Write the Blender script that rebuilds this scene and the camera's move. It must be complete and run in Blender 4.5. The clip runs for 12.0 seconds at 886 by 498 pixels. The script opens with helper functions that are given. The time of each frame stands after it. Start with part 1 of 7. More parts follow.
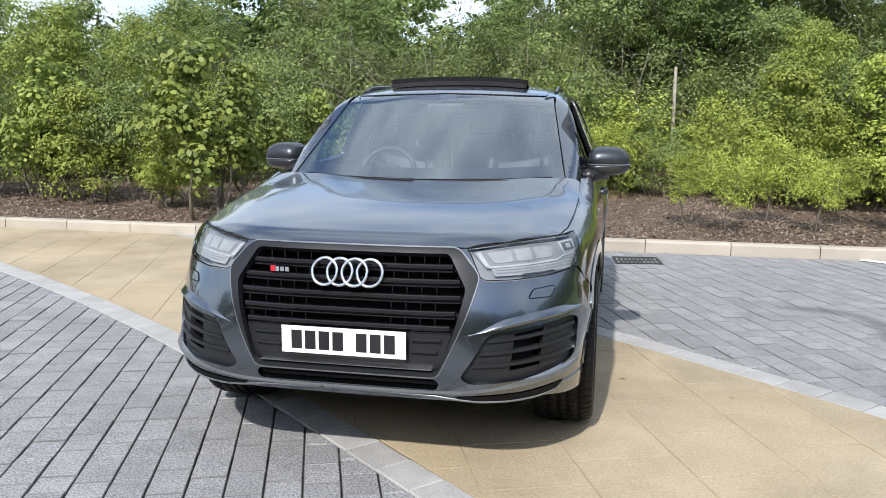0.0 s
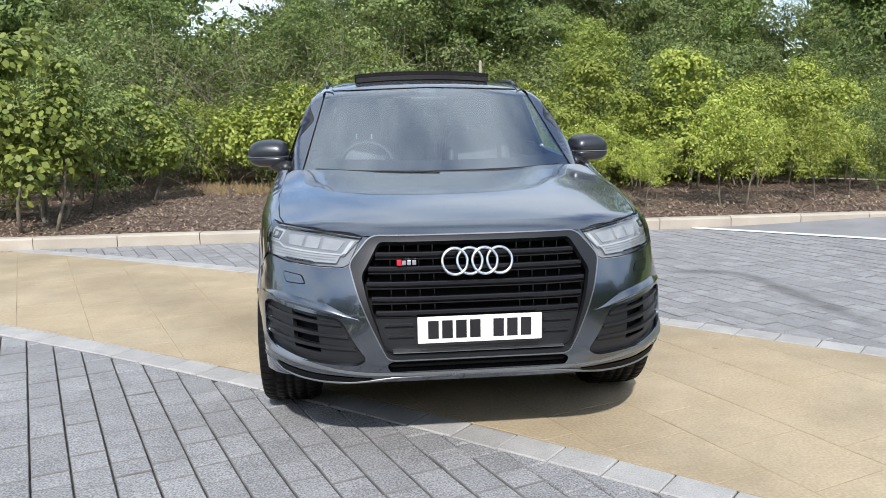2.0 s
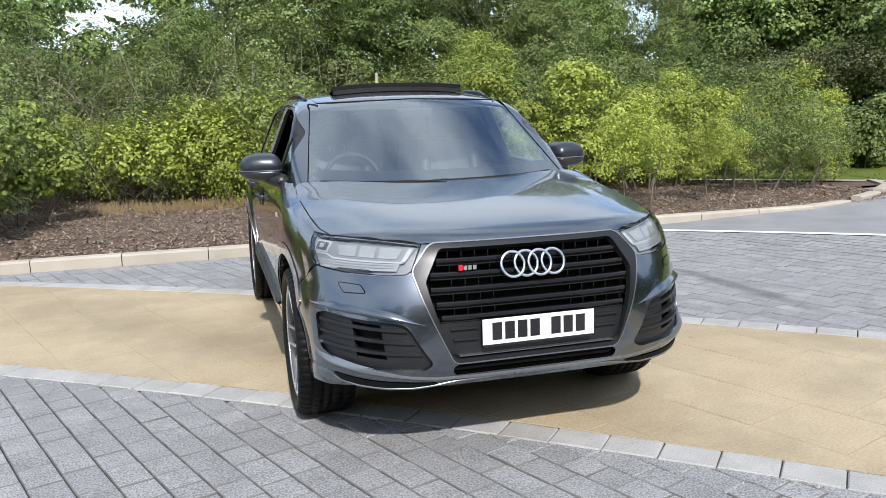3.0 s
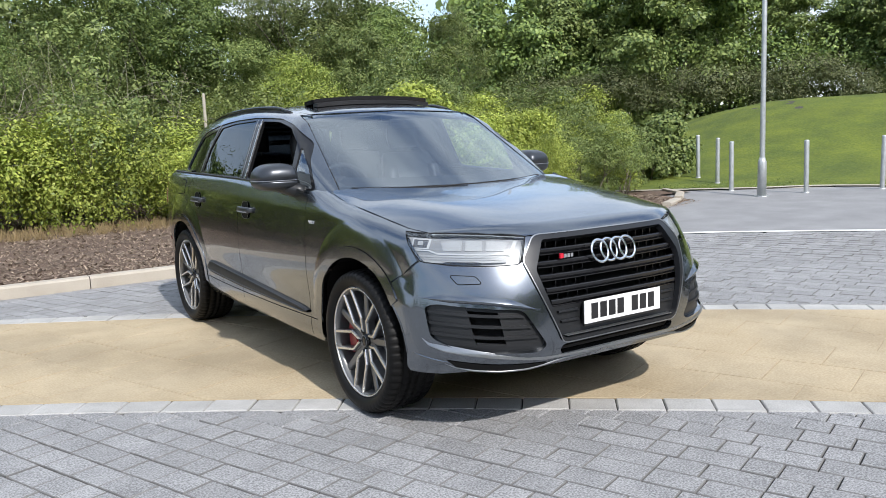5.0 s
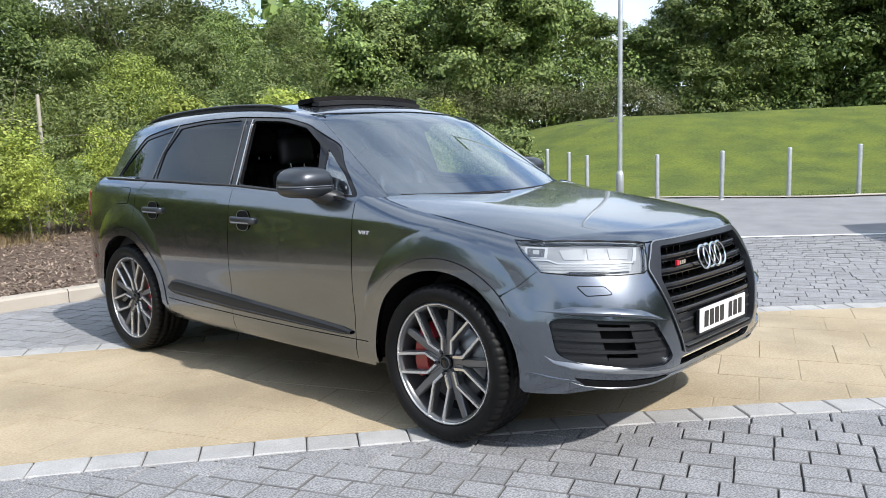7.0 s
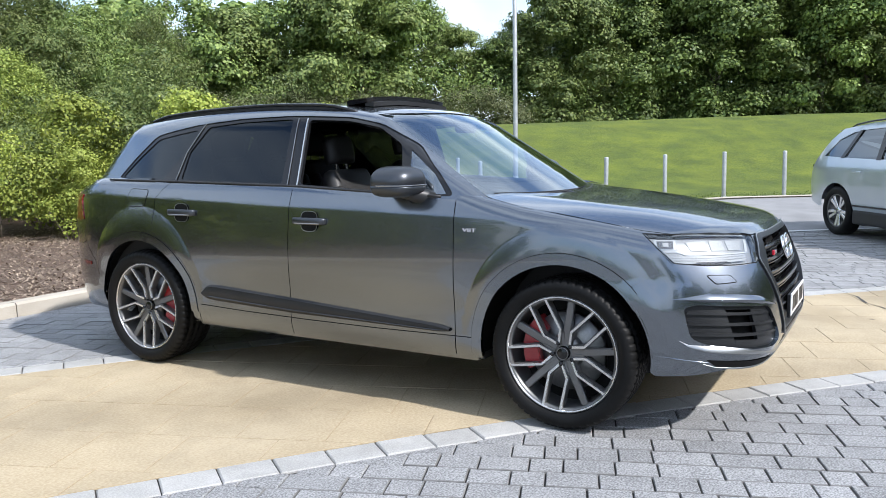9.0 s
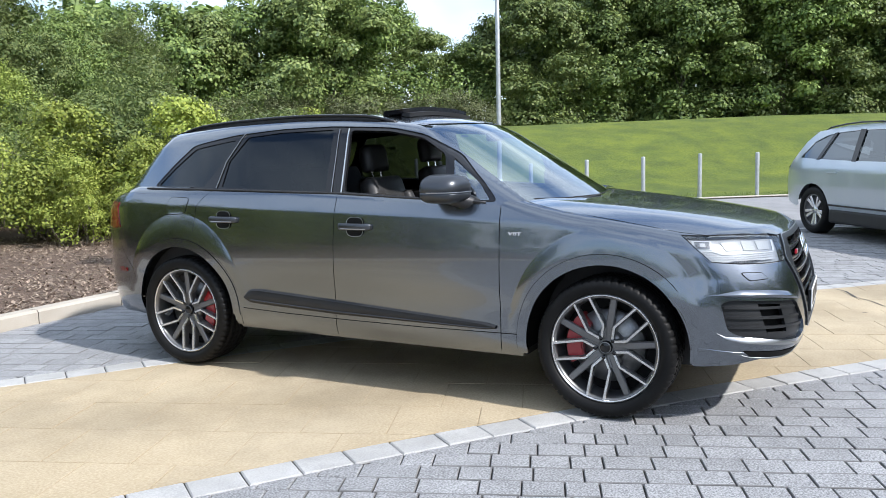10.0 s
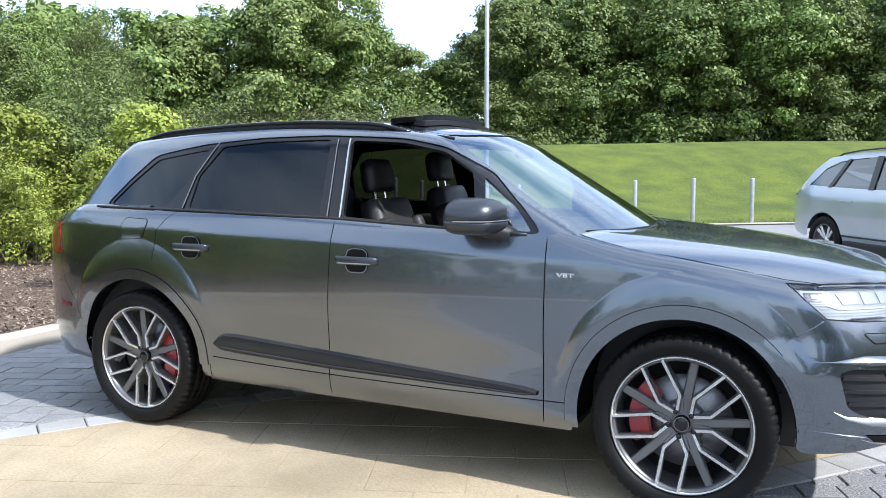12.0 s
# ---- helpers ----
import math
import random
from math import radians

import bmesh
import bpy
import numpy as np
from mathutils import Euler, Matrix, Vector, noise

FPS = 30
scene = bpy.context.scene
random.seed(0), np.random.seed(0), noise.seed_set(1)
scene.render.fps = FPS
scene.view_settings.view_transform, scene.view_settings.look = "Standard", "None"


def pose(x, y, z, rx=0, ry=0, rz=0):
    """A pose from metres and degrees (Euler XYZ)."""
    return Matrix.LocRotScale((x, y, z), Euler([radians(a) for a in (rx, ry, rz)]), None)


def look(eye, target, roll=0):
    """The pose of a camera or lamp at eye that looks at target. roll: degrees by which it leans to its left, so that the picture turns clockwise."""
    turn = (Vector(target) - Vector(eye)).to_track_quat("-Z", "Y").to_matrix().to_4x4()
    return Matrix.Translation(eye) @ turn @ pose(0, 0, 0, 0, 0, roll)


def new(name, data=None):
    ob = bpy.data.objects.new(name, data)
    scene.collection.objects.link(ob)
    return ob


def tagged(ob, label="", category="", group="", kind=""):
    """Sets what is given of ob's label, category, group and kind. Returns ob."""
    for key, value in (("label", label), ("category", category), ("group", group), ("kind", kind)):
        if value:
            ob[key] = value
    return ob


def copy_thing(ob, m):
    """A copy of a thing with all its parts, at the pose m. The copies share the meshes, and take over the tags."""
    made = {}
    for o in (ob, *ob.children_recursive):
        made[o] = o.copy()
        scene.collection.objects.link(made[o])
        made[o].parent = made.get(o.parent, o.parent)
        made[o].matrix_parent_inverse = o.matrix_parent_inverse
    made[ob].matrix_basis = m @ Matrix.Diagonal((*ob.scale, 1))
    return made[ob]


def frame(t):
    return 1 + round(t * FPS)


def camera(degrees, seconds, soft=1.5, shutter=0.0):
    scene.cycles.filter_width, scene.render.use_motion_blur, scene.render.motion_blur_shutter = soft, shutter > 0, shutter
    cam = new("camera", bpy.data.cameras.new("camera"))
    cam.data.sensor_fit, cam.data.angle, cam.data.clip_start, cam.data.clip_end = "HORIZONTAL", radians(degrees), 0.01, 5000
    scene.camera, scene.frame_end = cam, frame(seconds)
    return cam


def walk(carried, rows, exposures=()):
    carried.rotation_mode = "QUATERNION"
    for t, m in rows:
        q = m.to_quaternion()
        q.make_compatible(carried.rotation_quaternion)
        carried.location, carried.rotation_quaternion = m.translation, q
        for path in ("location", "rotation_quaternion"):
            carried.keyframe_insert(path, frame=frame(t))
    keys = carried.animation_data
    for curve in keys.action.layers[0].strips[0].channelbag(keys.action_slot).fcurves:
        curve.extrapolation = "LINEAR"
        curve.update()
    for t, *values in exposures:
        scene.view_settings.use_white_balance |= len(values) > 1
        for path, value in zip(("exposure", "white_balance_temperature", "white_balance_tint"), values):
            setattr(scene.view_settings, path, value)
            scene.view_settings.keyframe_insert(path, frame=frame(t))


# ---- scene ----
cam = camera(57.2, 12.0, soft=0.7)
PATH = [
    (0, (1.031, -3.953, 1.478), (0.628, -2.02, 1.158), 0.4),
    (0.5, (0.692, -4.058, 1.482), (0.428, -2.105, 1.143), 0.1),
    (1, (0.268, -4.201, 1.491), (0.166, -2.233, 1.149), -0.4),
    (1.5, (-0.132, -4.188, 1.476), (-0.067, -2.219, 1.134), -0.7),
    (2, (-0.519, -4.178, 1.48), (-0.295, -2.219, 1.143), -0.8),
    (2.5, (-0.934, -4.212, 1.493), (-0.548, -2.277, 1.163), -1.3),
    (3, (-1.359, -4.116, 1.488), (-0.799, -2.222, 1.172), -1.7),
    (3.2, (-1.497, -4.087, 1.491), (-0.886, -2.208, 1.182), -2.0),
    (4.8, (-2.785, -3.785, 1.455), (-1.721, -2.113, 1.181), -1.8),
    (5, (-2.885, -3.723, 1.44), (-1.789, -2.072, 1.165), -2.2),
    (5.5, (-3.195, -3.512, 1.46), (-1.992, -1.937, 1.187), -2.4),
    (6, (-3.418, -3.166, 1.45), (-2.11, -1.678, 1.178), -2.3),
    (6.5, (-3.57, -2.864, 1.426), (-2.176, -1.456, 1.158), -1.9),
    (6.7, (-3.636, -2.722, 1.421), (-2.209, -1.346, 1.159), -1.7),
    (8.3, (-4.265, -1.771, 1.407), (-2.603, -0.687, 1.155), -0.7),
    (8.5, (-4.376, -1.688, 1.428), (-2.695, -0.634, 1.176), -0.7),
    (9, (-4.638, -1.442, 1.406), (-2.917, -0.455, 1.16), -1.0),
    (9.5, (-4.864, -1.282, 1.437), (-3.118, -0.336, 1.195), -1.3),
    (10, (-5.089, -1.171, 1.454), (-3.324, -0.262, 1.211), -1.4),
    (10.5, (-5.153, -1.091, 1.459), (-3.372, -0.214, 1.216), -1.2),
    (11, (-5.011, -0.966, 1.432), (-3.219, -0.108, 1.196), -0.9),
    (11.5, (-4.678, -0.766, 1.456), (-2.879, 0.08, 1.232), -0.3),
    (12, (-4.336, -0.48, 1.447), (-2.531, 0.36, 1.249), -0.1),
]
walk(cam, [(t, look(eye, target, roll)) for t, eye, target, roll in PATH], exposures=((0.0, 0.42, 6400, 12), (1.5, 0.37, 6400, 12), (3.5, 0.40, 6400, 12), (5.5, 0.43, 6400, 12), (9.0, 0.66, 6200, 12), (11.0, 0.72, 6100, 12), (12.0, 0.91, 5980, 12)))

# ---- sky, sun, exposure ----
SUN_TO = Vector((0.12, 1.08, -1.0)).normalized()
world = bpy.data.worlds.new("sky")
scene.world = world
world.use_nodes = True
wn, wl = world.node_tree.nodes, world.node_tree.links
wn.clear()
sky = wn.new("ShaderNodeTexSky")
sky.sky_type = "NISHITA"
sky.sun_disc = False
sky.sun_elevation = math.asin(-SUN_TO.z)
sky.sun_rotation = math.atan2(-SUN_TO.x, -SUN_TO.y)
sky.dust_density = 1.0
sky.ozone_density = 2.0
w_co = wn.new("ShaderNodeTexCoord")
w_map = wn.new("ShaderNodeMapping")
w_map.inputs["Location"].default_value = (1.3, 2.2, 0.5)
w_map.inputs["Scale"].default_value = (1.0, 1.0, 2.6)
w_noise = wn.new("ShaderNodeTexNoise")
w_noise.inputs["Scale"].default_value = 2.3
w_noise.inputs["Detail"].default_value = 4.0
w_noise.inputs["Roughness"].default_value = 0.5
w_ramp = wn.new("ShaderNodeValToRGB")
w_ramp.color_ramp.elements[0].position = 0.37
w_ramp.color_ramp.elements[1].position = 0.61
w_mix = wn.new("ShaderNodeMixRGB")
w_mix.inputs[2].default_value = (4.75, 5.3, 5.85, 1)
w_bg = wn.new("ShaderNodeBackground")
w_bg.inputs["Strength"].default_value = 0.170
w_out = wn.new("ShaderNodeOutputWorld")
wl.new(w_co.outputs["Generated"], w_map.inputs["Vector"])
wl.new(w_map.outputs["Vector"], w_noise.inputs["Vector"])
wl.new(w_noise.outputs["Fac"], w_ramp.inputs["Fac"])
wl.new(w_ramp.outputs["Color"], w_mix.inputs[0])
wl.new(sky.outputs["Color"], w_mix.inputs[1])
wl.new(w_mix.outputs["Color"], w_bg.inputs["Color"])
wl.new(w_bg.outputs["Background"], w_out.inputs["Surface"])

sun_data = bpy.data.lights.new("sun", "SUN")
sun_data.energy = 3.65
sun_data.angle = radians(1.2)
sun_data.color = (1.0, 0.96, 0.90)
sun = new("sun", sun_data)
sun.matrix_world = look((0, 0, 30), Vector((0, 0, 30)) + SUN_TO)

# ---- tools ----
from mathutils import geometry

rng = random.Random(7)


def principled(name):
    m = bpy.data.materials.new(name)
    m.use_nodes = True
    return m, m.node_tree.nodes, m.node_tree.links, m.node_tree.nodes["Principled BSDF"]


def surface(name, low, high, rough=0.7, metal=0.0, coarse=3.0, fine=60.0, bump=0.2, spread=0.0, coat=0.0, spec=0.5,
            rough_vary=0.1, grain=0.35, distance=0.004, island=False, laid=False, stain=0.0, spots=0.0, tight=0.175):
    """A material with colour between low and high at two scales, fine relief and a random tone for each piece."""
    m, n, l, p = principled(name)
    co = n.new("ShaderNodeTexCoord").outputs["Object"]
    if laid:
        co = n.new("ShaderNodeNewGeometry").outputs["Position"]
    big, small = n.new("ShaderNodeTexNoise"), n.new("ShaderNodeTexNoise")
    for tex, s, d in ((big, coarse, 4.0), (small, fine, 3.0)):
        tex.inputs["Scale"].default_value, tex.inputs["Detail"].default_value = s, d
        l.new(co, tex.inputs["Vector"])
    mixf = n.new("ShaderNodeMix")
    mixf.data_type = "FLOAT"
    mixf.inputs[0].default_value = grain
    l.new(big.outputs["Fac"], mixf.inputs[2])
    l.new(small.outputs["Fac"], mixf.inputs[3])
    ramp = n.new("ShaderNodeValToRGB")
    ramp.color_ramp.elements[0].position, ramp.color_ramp.elements[1].position = 0.505 - tight, 0.505 + tight
    ramp.color_ramp.elements[0].color, ramp.color_ramp.elements[1].color = (*low, 1), (*high, 1)
    l.new(mixf.outputs[0], ramp.inputs["Fac"])
    colour = ramp.outputs["Color"]
    if spread:
        if island:
            src = n.new("ShaderNodeNewGeometry").outputs["Random Per Island"]
        else:
            src = n.new("ShaderNodeObjectInfo").outputs["Random"]
        rm = n.new("ShaderNodeMapRange")
        rm.inputs["To Min"].default_value, rm.inputs["To Max"].default_value = 1 - spread, 1 + spread
        l.new(src, rm.inputs["Value"])
        mul = n.new("ShaderNodeVectorMath")
        mul.operation = "SCALE"
        l.new(colour, mul.inputs[0])
        l.new(rm.outputs["Result"], mul.inputs["Scale"])
        colour = mul.outputs["Vector"]
    for kind, amount in (("cloud", stain), ("spot", spots)):
        if not amount:
            continue
        if kind == "cloud":
            t = n.new("ShaderNodeTexNoise")
            t.inputs["Scale"].default_value, t.inputs["Detail"].default_value, t.inputs["Roughness"].default_value = 0.9, 8.0, 0.62
            val, lo, hi = t.outputs["Fac"], 0.36, 0.60
        else:
            t = n.new("ShaderNodeTexVoronoi")
            t.inputs["Scale"].default_value = 1.7
            val, lo, hi = t.outputs["Distance"], 0.018, 0.05
        l.new(co, t.inputs["Vector"])
        mr = n.new("ShaderNodeMapRange")
        mr.inputs["From Min"].default_value, mr.inputs["From Max"].default_value = lo, hi
        mr.inputs["To Min"].default_value, mr.inputs["To Max"].default_value = 1 - amount, 1.0
        l.new(val, mr.inputs["Value"])
        mul = n.new("ShaderNodeVectorMath")
        mul.operation = "SCALE"
        l.new(colour, mul.inputs[0])
        l.new(mr.outputs["Result"], mul.inputs["Scale"])
        colour = mul.outputs["Vector"]
    l.new(colour, p.inputs["Base Color"])
    rr = n.new("ShaderNodeMapRange")
    rr.inputs["To Min"].default_value, rr.inputs["To Max"].default_value = max(0.0, rough - rough_vary), min(1.0, rough + rough_vary)
    l.new(big.outputs["Fac"], rr.inputs["Value"])
    l.new(rr.outputs["Result"], p.inputs["Roughness"])
    p.inputs["Metallic"].default_value = metal
    p.inputs["Coat Weight"].default_value = coat
    p.inputs["Coat Roughness"].default_value = 0.03
    p.inputs["Coat IOR"].default_value = 1.6
    p.inputs["Specular IOR Level"].default_value = spec
    if bump:
        b = n.new("ShaderNodeBump")
        b.inputs["Strength"].default_value, b.inputs["Distance"].default_value = bump, distance
        l.new(small.outputs["Fac"], b.inputs["Height"])
        l.new(b.outputs["Normal"], p.inputs["Normal"])
    return m


def mesh_of(name, verts, faces, material, smooth=False, normals=None):
    me = bpy.data.meshes.new(name)
    me.from_pydata([tuple(v) for v in verts], [], [tuple(f) for f in faces])
    me.materials.append(material)
    me.polygons.foreach_set("use_smooth", [smooth] * len(me.polygons))
    if normals is not None:
        me.normals_split_custom_set_from_vertices([tuple(v) for v in normals])
    me.update()
    return me


def put(name, me, parent=None, label=""):
    ob = new(name, me)
    if parent is not None:
        ob.parent = parent
    if label:
        tagged(ob, label)
    return ob


def part(name, bm, material, parent, label="", smooth=False):
    """One mesh object out of a bmesh, under a thing or a part."""
    me = bpy.data.meshes.new(name)
    bm.to_mesh(me)
    bm.free()
    me.materials.append(material)
    me.polygons.foreach_set("use_smooth", [smooth] * len(me.polygons))
    return put(name, me, parent, label)


def thing(name, at, label, category, group="", kind="", turn=0.0):
    ob = new(name)
    ob.matrix_basis = pose(*at, 0, 0, turn)
    ob.empty_display_size = 0.1
    return tagged(ob, label, category, group, kind)


def box(bm, lo, hi, bevel=0.0):
    c = [(a + b) / 2 for a, b in zip(lo, hi)]
    s = [b - a for a, b in zip(lo, hi)]
    got = bmesh.ops.create_cube(bm, size=1.0, matrix=Matrix.Translation(c) @ Matrix.Diagonal((*s, 1)))
    if bevel:
        edges = list({e for v in got["verts"] for e in v.link_edges})
        bmesh.ops.bevel(bm, geom=edges, offset=bevel, segments=2, affect="EDGES", profile=0.6)
    return bm


def tube(bm, pts, radius, sides=8, cap=True):
    """A round bar along a polyline; radius is one number or one for each point."""
    pts = [Vector(p) for p in pts]
    radii = list(radius) if hasattr(radius, "__len__") else [radius] * len(pts)
    rings = []
    up = Vector((0.13, 0.27, 1.0)).normalized()
    for i, p in enumerate(pts):
        d = (pts[min(i + 1, len(pts) - 1)] - pts[max(i - 1, 0)]).normalized()
        a = d.cross(up)
        if a.length < 1e-3:
            a = d.cross(Vector((1, 0, 0)))
        a.normalize()
        b = d.cross(a)
        rings.append([bm.verts.new(p + (a * math.cos(k * math.tau / sides) + b * math.sin(k * math.tau / sides)) * radii[i]) for k in range(sides)])
    for r0, r1 in zip(rings, rings[1:]):
        for k in range(sides):
            bm.faces.new((r0[k], r1[k], r1[(k + 1) % sides], r0[(k + 1) % sides]))
    if cap:
        bm.faces.new(rings[0])
        bm.faces.new(rings[-1][::-1])
    return bm


def lathe(bm, profile, axis_m, steps=48, closed=False):
    """A turned shape: profile of (radius, along) about the local x axis of axis_m."""
    rings = []
    for k in range(steps):
        a = k * math.tau / steps
        rings.append([bm.verts.new(axis_m @ Vector((h, r * math.cos(a), r * math.sin(a)))) for r, h in profile])
    n = len(profile)
    for k in range(steps):
        r0, r1 = rings[k], rings[(k + 1) % steps]
        for i in range(n if closed else n - 1):
            bm.faces.new((r0[i], r0[(i + 1) % n], r1[(i + 1) % n], r1[i]))
    bmesh.ops.recalc_face_normals(bm, faces=bm.faces)
    return bm


def prism(bm, outline, place, depth):
    """A plate: outline of 2D points, place maps (a, b, c) to space, thick along c."""
    front = [bm.verts.new(place(a, b, 0.0)) for a, b in outline]
    back = [bm.verts.new(place(a, b, depth)) for a, b in outline]
    bm.faces.new(front)
    bm.faces.new(back[::-1])
    k = len(outline)
    for i in range(k):
        bm.faces.new((front[i], back[i], back[(i + 1) % k], front[(i + 1) % k]))
    bmesh.ops.recalc_face_normals(bm, faces=bm.faces)
    return bm


def curve(xs, ys):
    """A smooth function through the points (Catmull-Rom on a fine table)."""
    xs, ys = np.array(xs, float), np.array(ys, float)
    m = np.gradient(ys, xs)
    t = np.linspace(xs[0], xs[-1], 600)
    i = np.clip(np.searchsorted(xs, t, "right") - 1, 0, len(xs) - 2)
    h = xs[i + 1] - xs[i]
    s = (t - xs[i]) / h
    v = (2 * s**3 - 3 * s**2 + 1) * ys[i] + (s**3 - 2 * s**2 + s) * h * m[i] + (3 * s**2 - 2 * s**3) * ys[i + 1] + (s**3 - s**2) * h * m[i + 1]
    return lambda q: np.interp(q, t, v)


def smax(a, b, k):
    h = np.clip(0.5 + 0.5 * (a - b) / k, 0, 1)
    return b * (1 - h) + a * h + k * h * (1 - h)


def smin(a, b, k):
    return -smax(-a, -b, k)


def inside(poly, pts):
    """Which of the points lie in the polygon."""
    poly, pts = np.asarray(poly), np.asarray(pts)
    x, y = pts[:, 0], pts[:, 1]
    res = np.zeros(len(pts), bool)
    x0, y0 = poly[-1]
    for x1, y1 in poly:
        cross = (y1 > y) != (y0 > y)
        with np.errstate(divide="ignore", invalid="ignore"):
            res ^= cross & (x < (x0 - x1) * (y - y1) / (y0 - y1) + x1)
        x0, y0 = x1, y1
    return res


def dense(poly, step, closed=True):
    """The polyline cut into short pieces."""
    out = []
    pts = [np.array(p, float) for p in poly]
    for a, b in zip(pts, pts[1:] + pts[:1] if closed else pts[1:]):
        n = max(1, int(np.ceil(np.linalg.norm(b - a) / step)))
        out += [a + (b - a) * k / n for k in range(n)]
    if not closed:
        out.append(pts[-1])
    return np.array(out)


def shrink(poly, gap):
    """The polygon moved inwards by gap."""
    p = np.asarray(poly)
    nxt, prv = np.roll(p, -1, 0), np.roll(p, 1, 0)
    area = np.sum(p[:, 0] * nxt[:, 1] - nxt[:, 0] * p[:, 1])
    def normal(d):
        d = d / np.maximum(np.linalg.norm(d, axis=1, keepdims=True), 1e-9)
        return np.stack((-d[:, 1], d[:, 0]), 1) * (1 if area > 0 else -1)
    n0, n1 = normal(p - prv), normal(nxt - p)
    n = n0 + n1
    n /= np.maximum(np.sum(n * n, axis=1, keepdims=True) / 2, 0.5)
    return p + n * gap


def fillet(poly, r, closed=True, steps=4):
    """The polygon with rounded corners."""
    pts = [np.array(p, float) for p in poly]
    out = []
    for i, p in enumerate(pts):
        if not closed and i in (0, len(pts) - 1):
            out.append(p)
            continue
        a, b = pts[i - 1], pts[(i + 1) % len(pts)]
        da, db = a - p, b - p
        la, lb = np.linalg.norm(da), np.linalg.norm(db)
        q = min(r, la * 0.45, lb * 0.45)
        s, e = p + da / la * q, p + db / lb * q
        for k in range(steps + 1):
            t = k / steps
            out.append((1 - t) ** 2 * s + 2 * t * (1 - t) * p + t * t * e)
    return out


def patch(outer, holes, chart, grid, gap=0.0, flange=0.0, step=None, offset=0.0, folds=()):
    """A sheet over a flat outline with holes, laid onto a surface by its chart; its rim turns inwards by the flange."""
    step = step or grid
    loops = [shrink(dense(outer, step), gap)] + [shrink(dense(h, step), -gap) for h in holes]
    verts, edges = [], []
    for lp in loops:
        k0 = len(verts)
        verts += [tuple(p) for p in lp]
        edges += [(k0 + i, k0 + (i + 1) % len(lp)) for i in range(len(lp))]
    for line in folds:
        pts = dense(line, step, closed=False)
        ok = inside(shrink(loops[0], 0.002), pts)
        for h in loops[1:]:
            ok &= ~inside(shrink(h, -0.002), pts)
        k0 = len(verts)
        pick = [i for i in range(len(pts)) if ok[i]]
        verts += [tuple(pts[i]) for i in pick]
        edges += [(k0 + i, k0 + i + 1) for i in range(len(pick) - 1) if pick[i + 1] == pick[i] + 1]
    lo, hi = loops[0].min(0), loops[0].max(0)
    gx, gy = np.arange(lo[0] + grid / 2, hi[0], grid), np.arange(lo[1] + grid / 2, hi[1], grid)
    gp = np.stack(np.meshgrid(gx, gy), -1).reshape(-1, 2)
    if len(gp):
        ok = inside(loops[0], gp)
        for h in loops[1:]:
            ok &= ~inside(h, gp)
        gp = gp[ok]
        rim = np.concatenate([dense(lp, grid / 2) for lp in loops] + [dense(f, grid / 2, closed=False) for f in folds])
        keep = [np.min(np.sum((rim - p) ** 2, 1)) > (0.5 * grid) ** 2 for p in gp]
        gp = gp[np.array(keep, bool)] if len(gp) else gp
        verts += [tuple(p) for p in gp]
    v2, e2, f2, ov, _, _ = geometry.delaunay_2d_cdt([Vector(v) for v in verts], edges, [], 0, 1e-6)
    v2 = np.array([tuple(v) for v in v2])
    f2 = np.array([tuple(f) for f in f2 if len(f) == 3])
    cen = v2[f2].mean(1)
    ok = inside(loops[0], cen)
    for h in loops[1:]:
        ok &= ~inside(h, cen)
    f2 = f2[ok]
    pos, nor = chart(v2[:, 0], v2[:, 1])
    pos = pos + nor * offset
    faces = []
    a, b, c = pos[f2[:, 0]], pos[f2[:, 1]], pos[f2[:, 2]]
    flip = np.sum(np.cross(b - a, c - a) * nor[f2[:, 0]], 1) < 0
    f2[flip] = f2[flip][:, ::-1]
    faces = [tuple(f) for f in f2]
    if flange:
        count = {}
        for f in faces:
            for i in range(3):
                e = (f[i], f[(i + 1) % 3])
                count[e] = count.get(e, 0) + 1
        rimedges = [e for e in count if (e[1], e[0]) not in count]
        ids = sorted({i for e in rimedges for i in e})
        base = len(pos)
        at = {i: base + k for k, i in enumerate(ids)}
        at2 = {i: base + len(ids) + k for k, i in enumerate(ids)}
        side = {i: np.zeros(3) for i in ids}
        for i, j in rimedges:
            out = np.cross(pos[j] - pos[i], nor[i])
            out /= max(np.linalg.norm(out), 1e-9)
            side[i] += out
            side[j] += out
        sn = np.array([side[i] / max(np.linalg.norm(side[i]), 1e-9) for i in ids])
        pos = np.concatenate((pos, pos[ids], pos[ids] - nor[ids] * flange))
        nor = np.concatenate((nor, sn, sn))
        faces += [(at[b], at[a], at2[a], at2[b]) for a, b in rimedges]
    return pos, faces, nor


def sheet(name, got, material, parent, label="", mirror=False):
    pos, faces, nor = got
    if mirror:
        s = np.array((-1.0, 1.0, 1.0))
        pos, nor = pos * s, nor * s
        faces = [f[::-1] for f in faces]
    return put(name, mesh_of(name, pos, faces, material, True, nor), parent, label)

